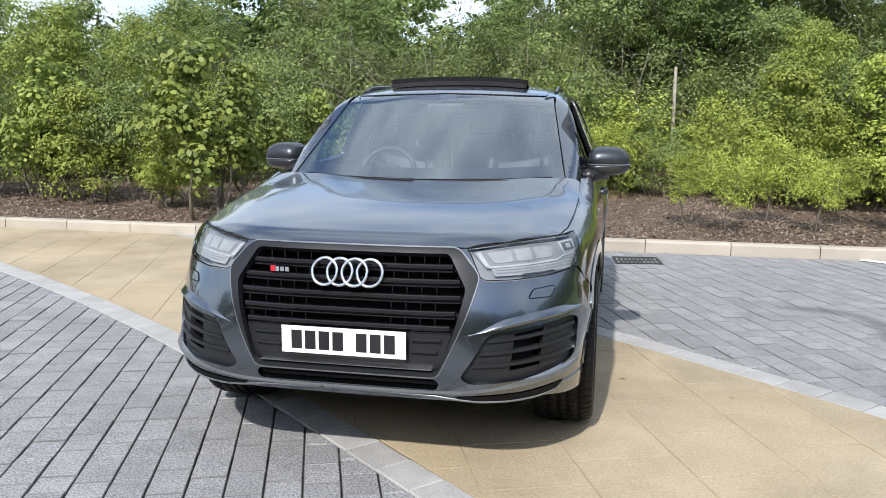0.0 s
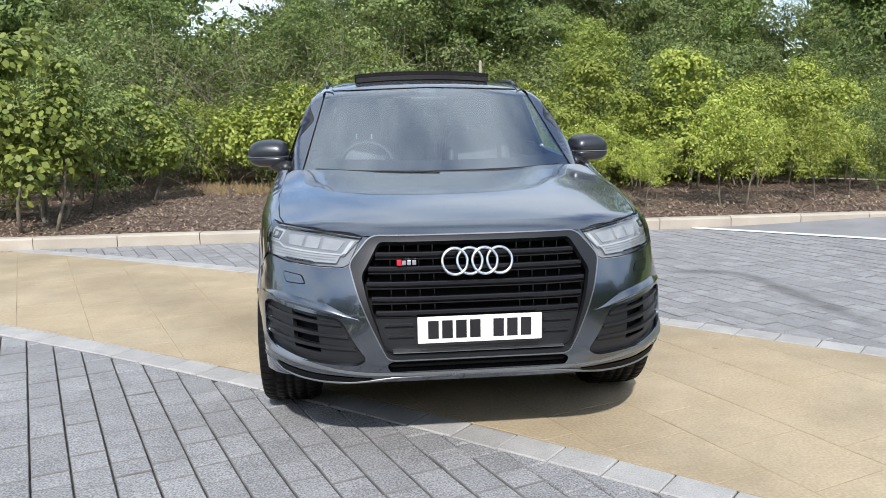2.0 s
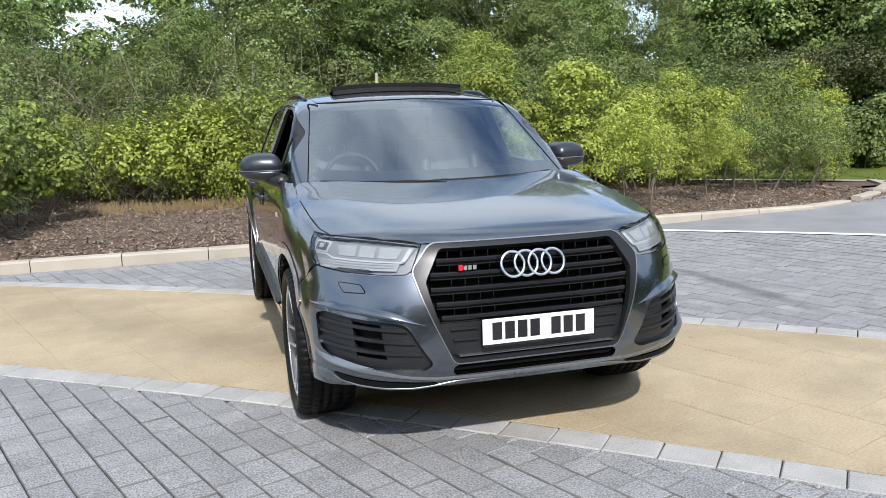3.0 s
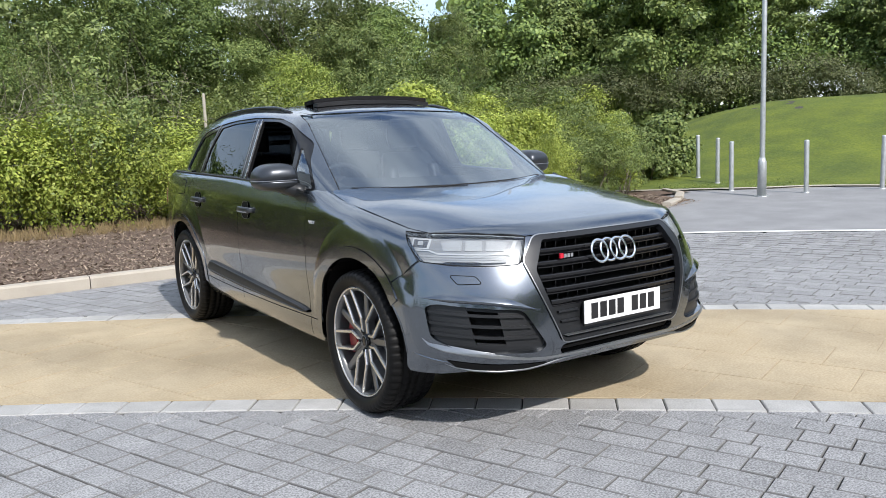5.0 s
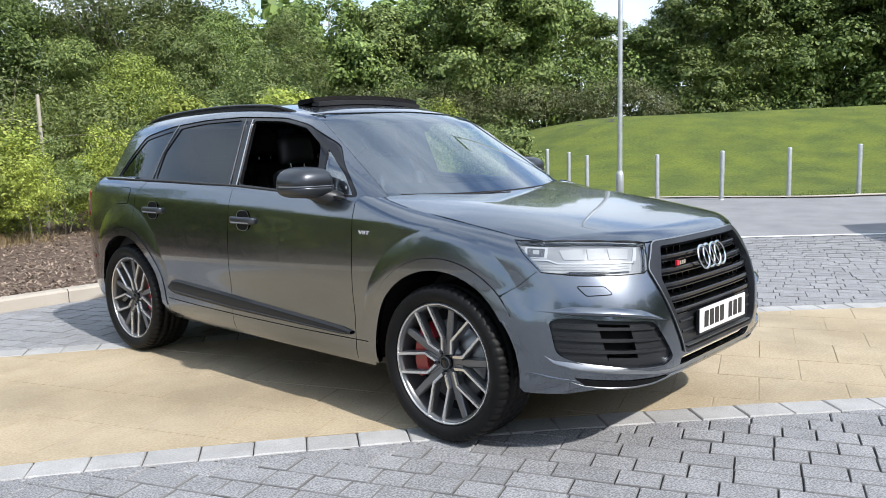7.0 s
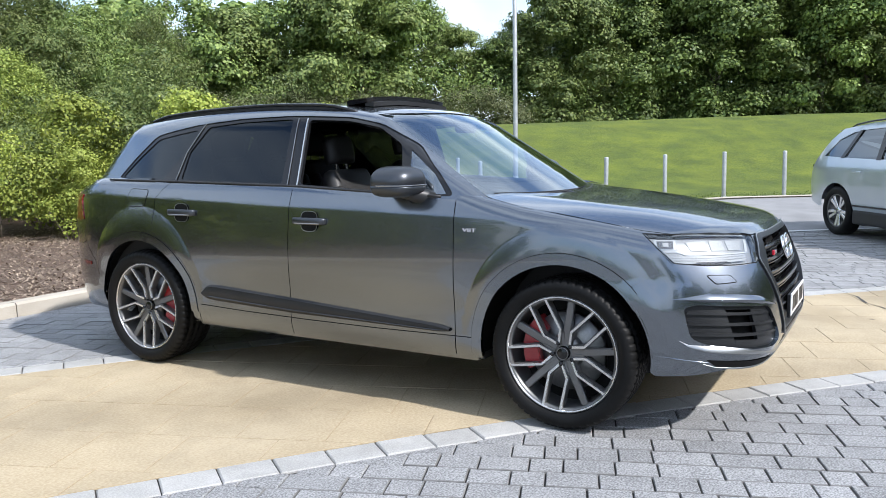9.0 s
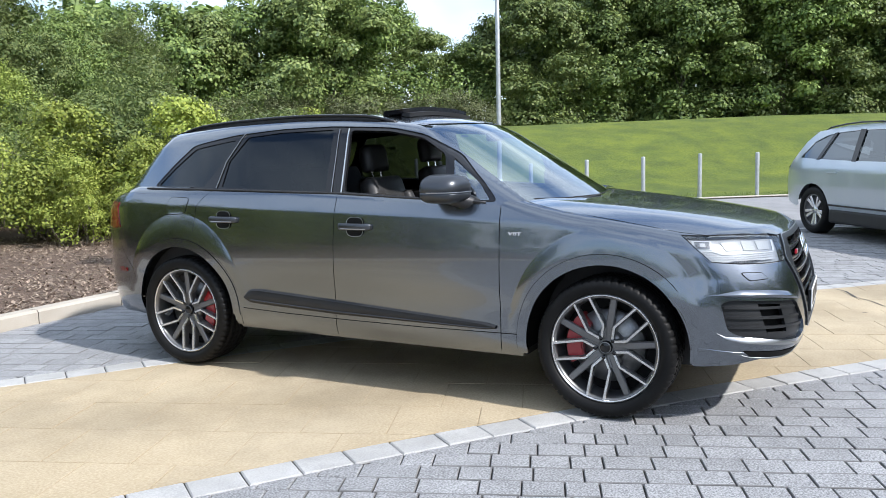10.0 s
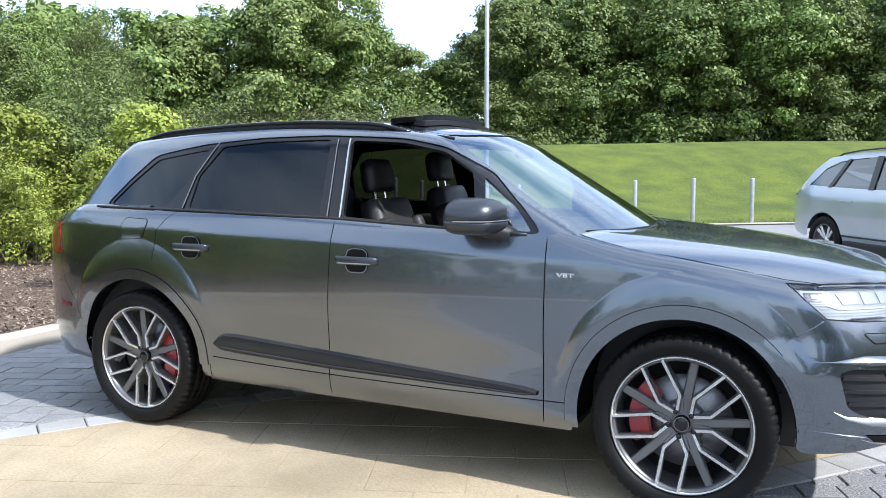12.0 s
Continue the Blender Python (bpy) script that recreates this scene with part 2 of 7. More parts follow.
# ---- materials ----
PAINT = surface("grey_metallic_paint", (0.152, 0.171, 0.196), (0.169, 0.189, 0.215), rough=0.24, metal=1.0, coarse=2.0, fine=900.0, bump=0.02, coat=1.0, rough_vary=0.03, distance=0.0005)
# Darker, duller copy of the body paint: mirror and handle shade in the colour.
PAINT_SATIN_SHADED = surface("satin_grey_paint_shaded", (0.066, 0.072, 0.081), (0.080, 0.086, 0.096), rough=0.34, metal=0.75, coarse=4.0, fine=300.0, bump=0.03, distance=0.001)
GRILLE_GREY = surface("grille_surround_grey", (0.016, 0.017, 0.0195), (0.022, 0.0235, 0.0265), rough=0.36, metal=0.25, coarse=4.0, fine=300.0, bump=0.03, distance=0.001)
PAINT_SILVER = surface("silver_blade", (0.29, 0.30, 0.31), (0.35, 0.36, 0.37), rough=0.30, metal=0.85, coarse=3.0, fine=200.0, bump=0.02)
BLACK_GLOSS = surface("gloss_black", (0.006, 0.006, 0.007), (0.010, 0.010, 0.011), rough=0.16, coarse=3.0, fine=90.0, bump=0.0, coat=0.0)
BLACK_PLASTIC = surface("black_plastic", (0.012, 0.012, 0.013), (0.022, 0.022, 0.023), rough=0.5, coarse=6.0, fine=220.0, bump=0.15, distance=0.001)
GREY_PLASTIC = surface("dark_grey_plastic", (0.009, 0.0096, 0.011), (0.015, 0.016, 0.0175), rough=0.40, coarse=6.0, fine=220.0, bump=0.1, distance=0.001)
RUBBER = surface("tyre_rubber", (0.005, 0.005, 0.0051), (0.011, 0.0109, 0.0107), rough=0.50, coarse=6.0, fine=120.0, bump=0.25, distance=0.002, spec=0.16)
RIM_DARK = surface("grey_alloy", (0.150, 0.148, 0.147), (0.195, 0.193, 0.190), rough=0.34, metal=0.6, coarse=5.0, fine=120.0, bump=0.05)
RIM_BRIGHT = surface("machined_alloy", (0.62, 0.62, 0.61), (0.75, 0.75, 0.74), rough=0.25, metal=0.9, coarse=5.0, fine=200.0, bump=0.03)
CHROME = surface("chrome", (0.75, 0.76, 0.78), (0.82, 0.83, 0.84), rough=0.12, metal=1.0, coarse=4.0, fine=60.0, bump=0.0)
RED = surface("red_caliper_enamel", (0.27, 0.008, 0.013), (0.36, 0.013, 0.018), rough=0.32, coarse=9.0, fine=90.0, bump=0.05, coat=0.5)
STEEL = surface("brake_steel", (0.22, 0.22, 0.22), (0.34, 0.338, 0.335), rough=0.4, metal=0.9, coarse=9.0, fine=70.0, bump=0.1)
# Blacker than the plastic: the shade of recesses and gaps is put into it.
BLACK_WITH_SHADE = surface("black_with_recess_shade", (0.003, 0.003, 0.003), (0.006, 0.006, 0.006), rough=0.7, coarse=6.0, fine=120.0, bump=0.1, spec=0.2)
PLATE_WHITE = surface("plate_white", (0.78, 0.78, 0.76), (0.84, 0.84, 0.83), rough=0.35, coarse=5.0, fine=80.0, bump=0.0, coat=0.4)
PLATE_BLACK = surface("plate_black", (0.012, 0.012, 0.014), (0.02, 0.02, 0.022), rough=0.4, coarse=5.0, fine=80.0, bump=0.0)
BADGE_RED = surface("badge_red", (0.55, 0.01, 0.03), (0.62, 0.015, 0.04), rough=0.3, coarse=5.0, fine=80.0, bump=0.0, coat=0.5)
BADGE_WHITE = surface("badge_white", (0.50, 0.50, 0.50), (0.58, 0.58, 0.58), rough=0.3, coarse=5.0, fine=80.0, bump=0.0)
LEATHER = surface("black_leather", (0.018, 0.017, 0.017), (0.034, 0.033, 0.032), rough=0.5, coarse=8.0, fine=160.0, bump=0.3, distance=0.002)
CABIN = surface("cabin_trim", (0.014, 0.014, 0.015), (0.024, 0.024, 0.025), rough=0.7, coarse=5.0, fine=120.0, bump=0.2, distance=0.001)
LAMP_SILVER = surface("lamp_reflector", (0.21, 0.22, 0.232), (0.27, 0.28, 0.292), rough=0.35, metal=0.1, coarse=14.0, fine=60.0, bump=0.0)
LAMP_WHITE = surface("lamp_light_guide", (0.42, 0.438, 0.457), (0.50, 0.518, 0.537), rough=0.3, coarse=9.0, fine=60.0, bump=0.0, coat=0.6)
LAMP_CLOUD = surface("lamp_frosted_plastic", (0.28, 0.295, 0.312), (0.36, 0.376, 0.393), rough=0.45, coarse=14.0, fine=60.0, bump=0.0)
LAMP_DARK = surface("lamp_lens_dark", (0.07, 0.075, 0.085), (0.10, 0.105, 0.115), rough=0.2, coarse=14.0, fine=60.0, bump=0.0)
TAIL_RED = surface("tail_lamp_red", (0.17, 0.004, 0.007), (0.23, 0.006, 0.010), rough=0.18, coarse=9.0, fine=60.0, bump=0.0, coat=0.8)


def glass(name, tint, mirror=0.0, rough=0.0, clear=1.0):
    """Thin pane: a see-through tint with a sheen of reflection."""
    m, n, l, p = principled(name)
    out = n["Material Output"]
    n.remove(p)
    tr = n.new("ShaderNodeBsdfTransparent")
    tr.inputs["Color"].default_value = (*tint, 1)
    gl = n.new("ShaderNodeBsdfGlossy")
    gl.inputs["Roughness"].default_value = rough
    gl.inputs["Color"].default_value = (0.90, 0.96, 1.0, 1)
    fr = n.new("ShaderNodeFresnel")
    fr.inputs["IOR"].default_value = 1.52
    add = n.new("ShaderNodeMath")
    add.operation = "ADD"
    add.use_clamp = True
    add.inputs[1].default_value = mirror
    mix = n.new("ShaderNodeMixShader")
    l.new(fr.outputs["Fac"], add.inputs[0])
    l.new(add.outputs["Value"], mix.inputs["Fac"])
    l.new(tr.outputs["BSDF"], mix.inputs[1])
    l.new(gl.outputs["BSDF"], mix.inputs[2])
    l.new(mix.outputs["Shader"], out.inputs["Surface"])
    return m


GLASS_FRONT = glass("windscreen_glass", (0.53, 0.64, 0.74), 0.22)
GLASS_DARK = glass("privacy_glass", (0.05, 0.056, 0.060), 0.0)
GLASS_TINT = glass("tinted_car_glass", (0.085, 0.10, 0.112), 0.10)
GLASS_LAMP = glass("lamp_cover", (0.93, 0.95, 0.96), 0.02)

SET_GREY = surface("grey_paving_block", (0.155, 0.156, 0.158), (0.385, 0.386, 0.388), rough=0.85, coarse=5.0, fine=110.0, bump=0.8, tight=0.125, distance=0.005, spread=0.11, grain=0.82, laid=True, stain=0.08)
SET_GREY_JOINED = surface("grey_paving_block_far", (0.155, 0.156, 0.158), (0.385, 0.386, 0.388), rough=0.85, coarse=5.0, fine=110.0, bump=0.8, tight=0.125, distance=0.005, spread=0.11, island=True, grain=0.82, laid=True, stain=0.08)
# Block edges darker than the tops: the joints' shade put into their colour.
JOINT_EDGE = surface("block_edge_joint_shade", (0.13, 0.128, 0.125), (0.23, 0.227, 0.223), rough=0.95, coarse=8.0, fine=90.0, bump=0.5, laid=True)
JOINT = surface("dark_joint_sand", (0.030, 0.028, 0.026), (0.075, 0.070, 0.064), rough=0.95, coarse=8.0, fine=90.0, bump=0.5)
BUFF_JOINT = surface("pale_joint_sand", (0.27, 0.215, 0.132), (0.42, 0.345, 0.225), rough=0.95, coarse=8.0, fine=90.0, bump=0.5)
BUFF = surface("buff_paving_slab", (0.375, 0.297, 0.186), (0.490, 0.405, 0.274), rough=0.82, coarse=1.3, fine=70.0, bump=0.9, tight=0.11, spread=0.012, grain=0.5, laid=True, stain=0.29, spots=0.55)
PALE = surface("pale_granite_sett", (0.33, 0.325, 0.31), (0.46, 0.452, 0.436), rough=0.8, coarse=6.0, fine=130.0, bump=0.6, tight=0.11, spread=0.06, grain=0.6, laid=True, stain=0.1)
KERB = surface("pale_concrete_kerb", (0.39, 0.345, 0.28), (0.50, 0.455, 0.385), rough=0.85, coarse=3.0, fine=90.0, bump=0.35, spread=0.05, grain=0.45, laid=True, stain=0.12)
MULCH = surface("bark_mulch_ground", (0.070, 0.046, 0.032), (0.180, 0.122, 0.086), rough=0.95, coarse=9.0, fine=70.0, bump=0.9, grain=0.6, distance=0.02)
CHIP = surface("bark_chip", (0.115, 0.080, 0.056), (0.43, 0.340, 0.255), rough=0.9, coarse=12.0, fine=90.0, bump=0.4, spread=0.45, island=True)
GRASS_GROUND = surface("mown_grass", (0.058, 0.089, 0.006), (0.137, 0.168, 0.013), rough=0.9, coarse=1.1, fine=16.0, bump=0.8, grain=0.45, distance=0.03, tight=0.12, laid=True, stain=0.12)
BLADE = surface("grass_blade", (0.095, 0.15, 0.032), (0.20, 0.26, 0.065), rough=0.7, coarse=1.0, fine=30.0, bump=0.0, spread=0.25, island=True)
ASPHALT = surface("grey_forecourt", (0.19, 0.19, 0.193), (0.28, 0.28, 0.283), rough=0.9, coarse=2.0, fine=120.0, bump=0.4)
LINE_PAINT = surface("white_line_paint", (0.62, 0.62, 0.60), (0.78, 0.78, 0.76), rough=0.7, coarse=5.0, fine=60.0, bump=0.2)
GALV = surface("galvanised_steel", (0.36, 0.38, 0.38), (0.50, 0.52, 0.52), rough=0.5, metal=0.55, coarse=9.0, fine=60.0, bump=0.1)
IRON = surface("cast_iron", (0.03, 0.03, 0.032), (0.07, 0.07, 0.07), rough=0.7, metal=0.4, coarse=9.0, fine=80.0, bump=0.4)
STAKE = surface("weathered_stake_wood", (0.30, 0.27, 0.22), (0.46, 0.42, 0.35), rough=0.85, coarse=6.0, fine=90.0, bump=0.4)
BARK = surface("tree_bark", (0.09, 0.075, 0.055), (0.24, 0.21, 0.165), rough=0.9, coarse=8.0, fine=60.0, bump=0.6)
STRAW = surface("dry_straw", (0.16, 0.115, 0.055), (0.30, 0.225, 0.11), rough=0.85, coarse=3.0, fine=60.0, bump=0.0, spread=0.3, island=True)
TWIG = surface("dry_twig", (0.19, 0.165, 0.12), (0.36, 0.33, 0.26), rough=0.85, coarse=3.0, fine=60.0, bump=0.2, spread=0.3, island=True)
SILVER_PAINT = surface("pale_blue_silver_paint", (0.42, 0.47, 0.51), (0.48, 0.53, 0.57), rough=0.3, metal=0.55, coarse=2.0, fine=400.0, bump=0.0, coat=1.0, rough_vary=0.03)



def drag_mark(m):
    """A faint dark track that turns a corner on the far grey paving."""
    n, l = m.node_tree.nodes, m.node_tree.links
    p = n["Principled BSDF"]
    src = p.inputs["Base Color"].links[0].from_socket

    def calc(op, a, b=None):
        q = n.new("ShaderNodeMath")
        q.operation = op
        for i, v in enumerate((a, b)):
            if v is None:
                continue
            if isinstance(v, float):
                q.inputs[i].default_value = v
            else:
                l.new(v, q.inputs[i])
        return q.outputs["Value"]

    def ease(v, lo, hi, a, b):
        q = n.new("ShaderNodeMapRange")
        for k, w in (("From Min", lo), ("From Max", hi), ("To Min", a), ("To Max", b)):
            q.inputs[k].default_value = w
        l.new(v, q.inputs["Value"])
        return q.outputs["Result"]

    sep = n.new("ShaderNodeSeparateXYZ")
    l.new(n.new("ShaderNodeNewGeometry").outputs["Position"], sep.inputs["Vector"])
    x, y = sep.outputs["X"], sep.outputs["Y"]
    dx, dy = calc("MAXIMUM", calc("SUBTRACT", x, 2.55), 0.0), calc("MAXIMUM", calc("SUBTRACT", y, 2.35), 0.0)
    away = calc("ABSOLUTE", calc("SUBTRACT", calc("SQRT", calc("ADD", calc("MULTIPLY", dx, dx), calc("MULTIPLY", dy, dy))), 0.43))
    band = ease(away, 0.03, 0.13, 1.0, 0.0)
    band = calc("MULTIPLY", band, ease(x, 2.25, 2.55, 0.0, 1.0))
    band = calc("MULTIPLY", band, ease(y, 0.2, 1.2, 0.0, 1.0))
    mul = n.new("ShaderNodeVectorMath")
    mul.operation = "SCALE"
    l.new(src, mul.inputs[0])
    l.new(ease(band, 0.0, 1.0, 1.0, 0.58), mul.inputs["Scale"])
    l.new(mul.outputs["Vector"], p.inputs["Base Color"])


drag_mark(SET_GREY_JOINED)


def leaf(name, low, high):
    """Leaves: two tones, a random shade for each, some light let through."""
    m, n, l, p = principled(name)
    g = n.new("ShaderNodeNewGeometry")
    ramp = n.new("ShaderNodeValToRGB")
    ramp.color_ramp.elements[0].color, ramp.color_ramp.elements[1].color = (*low, 1), (*high, 1)
    l.new(g.outputs["Random Per Island"], ramp.inputs["Fac"])
    oi = n.new("ShaderNodeObjectInfo")
    rm = n.new("ShaderNodeMapRange")
    rm.inputs["To Min"].default_value, rm.inputs["To Max"].default_value = 0.74, 1.22
    l.new(oi.outputs["Random"], rm.inputs["Value"])
    mul = n.new("ShaderNodeVectorMath")
    mul.operation = "SCALE"
    l.new(ramp.outputs["Color"], mul.inputs[0])
    l.new(rm.outputs["Result"], mul.inputs["Scale"])
    l.new(mul.outputs["Vector"], p.inputs["Base Color"])
    p.inputs["Roughness"].default_value = 0.5
    p.inputs["Specular IOR Level"].default_value = 0.32
    tl = n.new("ShaderNodeBsdfTranslucent")
    l.new(mul.outputs["Vector"], tl.inputs["Color"])
    mix = n.new("ShaderNodeMixShader")
    mix.inputs["Fac"].default_value = 0.23
    out = n["Material Output"]
    l.new(p.outputs["BSDF"], mix.inputs[1])
    l.new(tl.outputs["BSDF"], mix.inputs[2])
    l.new(mix.outputs["Shader"], out.inputs["Surface"])
    return m


LEAF_BRIGHT = leaf("hazel_leaf", (0.120, 0.178, 0.034), (0.335, 0.385, 0.085))
LEAF_MID = leaf("hedge_leaf", (0.080, 0.130, 0.036), (0.280, 0.335, 0.105))
LEAF_DARK = leaf("maple_leaf", (0.060, 0.108, 0.030), (0.268, 0.350, 0.095))
LEAF_GREY = leaf("willow_leaf", (0.068, 0.098, 0.028), (0.222, 0.256, 0.085))
LEAF_BRAMBLE = leaf("bramble_leaf", (0.075, 0.095, 0.035), (0.20, 0.215, 0.10))
LEAF_YELLOW = leaf("yellowing_leaf", (0.190, 0.260, 0.040), (0.460, 0.510, 0.105))

# ---- ground ----
RING = np.array((-20.5, -24.0))          # centre of the curved bands
R_IN, R_OUT = 31.0, 33.6                 # outer faces of the two pale courses
COURSE = 0.19
KERB_Y = 5.30                            # front face of the bed's kerb


def rise(x, y):
    """The ground's height: level round the car, rising to the lawn, with a grass mound behind."""
    d = math.hypot(x - RING[0], y - RING[1])
    z = 0.0
    if d > 36.0:
        z += 0.022 * min(d - 36.0, 9.0) * min(1.0, max(0.0, (x - 3.0) / 3.0))
    a = math.degrees(math.atan2(y - RING[1], x - RING[0]))
    if x > 6:
        z += 0.13 * min(1.0, max(0.0, (43.5 - a) / 6.0)) * min(1.0, max(0.0, (d - 38.5) / 3.9))
    m = min(1.0, max(0.0, (d - 43.9) / 11.5)) if x > 6 else 0.0
    side = min(1.0, max(0.0, (50.0 - a) / 9.5))
    top = 2.02 + 0.018 * min(12.0, max(0.0, 40.0 - a))
    top -= 0.13 * min(1.0, max(0.0, (43.5 - a) / 6.0))
    z += top * (m * m * (3 - 2 * m)) * (side * side * (3 - 2 * side))
    return z


def grid_ground():
    bm = bmesh.new()
    xs = sorted(set([-400, -150, -60, -30] + [round(-16 + 0.8 * i, 2) for i in range(75)] + [60, 90, 150, 400]))
    ys = sorted(set([-400, -150, -60, -30] + [round(-16 + 0.8 * i, 2) for i in range(75)] + [60, 90, 150, 400]))
    rows = [[bm.verts.new((x, y, rise(x, y) - 0.012)) for x in xs] for y in ys]
    for r0, r1 in zip(rows, rows[1:]):
        for i in range(len(xs) - 1):
            bm.faces.new((r0[i], r0[i + 1], r1[i + 1], r1[i]))
    return bm


ground = part("ground", grid_ground(), JOINT, None, smooth=True)
tagged(ground, "dark sandy ground under the paving and lawn", "ground", kind="structure")


def ring_at(r, a):
    return RING[0] + r * math.cos(a), RING[1] + r * math.sin(a)


def lawn_start(a):
    """Radius at which the paving ends and the lawn begins."""
    k = min(1.0, max(0.0, (math.degrees(a) - 38.0) / 5.0))
    return 42.38 + 1.52 * k * k * (3 - 2 * k)


def polar_sheet(name, r0, r1, a0, a1, lift, material, label, category, nr=1, na=60):
    bm = bmesh.new()
    rows = []
    for i in range(nr + 1):
        row = []
        for k in range(na + 1):
            a = a0 + (a1 - a0) * k / na
            q0, q1 = (r0, r1) if not callable(r0) else (r0(a), r1(a) if callable(r1) else r1)
            x, y = ring_at(q0 + (q1 - q0) * i / nr, a)
            row.append(bm.verts.new((x, y, rise(x, y) + lift)))
        rows.append(row)
    for p, q in zip(rows, rows[1:]):
        for k in range(na):
            bm.faces.new((p[k], q[k], q[k + 1], p[k + 1]))
    bmesh.ops.recalc_face_normals(bm, faces=bm.faces)
    for f in bm.faces:
        if f.normal.z < 0:
            f.normal_flip()
    return tagged(part(name, bm, material, None, smooth=True), label, category, kind="structure")


# the curved band of buff slabs lies on a bed of pale sand
polar_sheet("band_bed", R_IN + COURSE - 0.004, R_OUT - COURSE + 0.004, radians(18), radians(85), -0.0026, BUFF_JOINT, "pale sand bed under the buff slabs", "paving bed")
# the far carriageway, and the lawn with its mound
polar_sheet("carriageway", lambda a: 38.05, lambda a: lawn_start(a) - 0.15, radians(5), radians(58), -0.004, ASPHALT, "grey forecourt paving beyond the white line", "paving", nr=6, na=80)
polar_sheet("lawn", lawn_start, 75.0, radians(-8), radians(60), 0.0, GRASS_GROUND, "mown green lawn rising to a mound", "lawn", nr=40, na=70)
polar_sheet("lawn_edging", lambda a: lawn_start(a) - 0.18, lambda a: lawn_start(a) + 0.03, radians(5), radians(50), 0.025, KERB, "pale concrete edging along the lawn", "kerb", na=120)
polar_sheet("white_line", 37.90, 38.02, radians(5), radians(50.5), 0.006, LINE_PAINT, "thin white painted line on grey paving", "road marking", na=120)


def forecourt():
    """Plain grey paving that goes on behind and beside the block paving."""
    bm = bmesh.new()
    for x0, x1, y0, y1 in ((-70, -8.5, -70, KERB_Y - 0.05), (-8.5, 12.2, -70, -6.5), (12.2, 60, -70, -14)):
        nx, ny = max(2, int((x1 - x0) / 6)), max(2, int((y1 - y0) / 6))
        rows = [[bm.verts.new((x0 + (x1 - x0) * i / nx, y0 + (y1 - y0) * k / ny, -0.005)) for i in range(nx + 1)] for k in range(ny + 1)]
        for p, q in zip(rows, rows[1:]):
            for i in range(nx):
                bm.faces.new((p[i], p[i + 1], q[i + 1], q[i]))
    return bm


tagged(part("forecourt", forecourt(), ASPHALT, None), "plain grey forecourt paving", "paving", kind="structure")


def bed_ground():
    bm = bmesh.new()
    xs = [-26 + 1.0 * i for i in range(37)]
    ys = [KERB_Y + 0.17] + [6.0 + 0.8 * i for i in range(22)]
    rows = []
    for y in ys:
        row = []
        for x in xs:
            e = min(1.0, (y - KERB_Y) / 1.2)
            z = 0.075 + 0.10 * e + 0.05 * noise.noise((x * 0.5, y * 0.5, 3.0)) * e
            row.append(bm.verts.new((x, y, z)))
        rows.append(row)
    for p, q in zip(rows, rows[1:]):
        for i in range(len(xs) - 1):
            if xs[i] < 8.6 + (p[0].co.y - 5.3) * 0.35:
                bm.faces.new((p[i], p[i + 1], q[i + 1], q[i]))
    return bm


bed = tagged(part("planting_bed", bed_ground(), MULCH, None, smooth=True), "brown bark mulch of the planting bed", "planting bed", kind="structure")


def chips():
    """Bark chips over the front of the bed."""
    verts, faces = [], []
    r = random.Random(3)
    for i in range(40000):
        x = r.uniform(-9.5, 9.0)
        y = KERB_Y + 0.2 + 6.0 * r.random() ** 1.5
        e = min(1.0, (y - KERB_Y) / 1.2)
        z = 0.078 + 0.10 * e + 0.05 * noise.noise((x * 0.5, y * 0.5, 3.0)) * e + r.uniform(-0.002, 0.012)
        a, l, w = r.uniform(0, math.tau), r.uniform(0.010, 0.034), r.uniform(0.004, 0.010)
        ca, sa, t = math.cos(a), math.sin(a), r.uniform(-0.012, 0.012)
        k = len(verts)
        verts += [(x - ca * l - sa * w, y - sa * l + ca * w, z - t), (x - ca * l + sa * w, y - sa * l - ca * w, z - t),
                  (x + ca * l + sa * w, y + sa * l - ca * w, z + t + 0.004), (x + ca * l - sa * w, y + sa * l + ca * w, z + t + 0.004)]
        faces.append((k, k + 1, k + 2, k + 3))
    return mesh_of("bark_chips", verts, faces, CHIP)


tagged(put("bark_chips", chips()), "loose brown and grey bark chips on the bed", "mulch", kind="stuff")

# ---- the grey car: its outer form ----
AXLE = (0.012, 2.99)
HUB_Z, TYRE_R = 0.383, 0.381
ARCH_Z, ARCH_R, TRIM_R = 0.397, 0.441, 0.493

side_z = curve((0.24, 0.30, 0.36, 0.45, 0.56, 0.70, 0.85, 0.98, 1.06, 1.30), (0.895, 0.935, 0.955, 0.959, 0.960, 0.972, 0.971, 0.963, 0.957, 0.930))
front_z = curve((0.20, 0.30, 0.36, 0.45, 0.60, 0.75, 0.85, 0.94, 1.02, 1.3), (-0.70, -0.848, -0.893, -0.934, -0.943, -0.922, -0.886, -0.842, -0.77, -0.45))
bonnet_y = curve((-1.0, -0.85, -0.75, -0.60, -0.40, 0.0, 0.35, 0.60, 1.0), (0.952, 0.986, 1.009, 1.040, 1.073, 1.118, 1.148, 1.165, 1.18))
bonnet_fall = curve((-1.2, -0.8, -0.38, -0.19, 0.0, 0.27, 0.45, 0.60, 1.0), (0.10, 0.10, 0.092, 0.072, 0.055, 0.036, 0.008, -0.022, -0.03))
roof_y = curve((0.9, 1.2, 1.5, 2.0, 2.5, 3.0, 3.4, 3.8, 4.4), (1.590, 1.650, 1.692, 1.720, 1.714, 1.684, 1.640, 1.582, 1.47))


def shoulder_z(y):
    """Height of the crease along the body side."""
    return 1.030 + 0.0285 * y


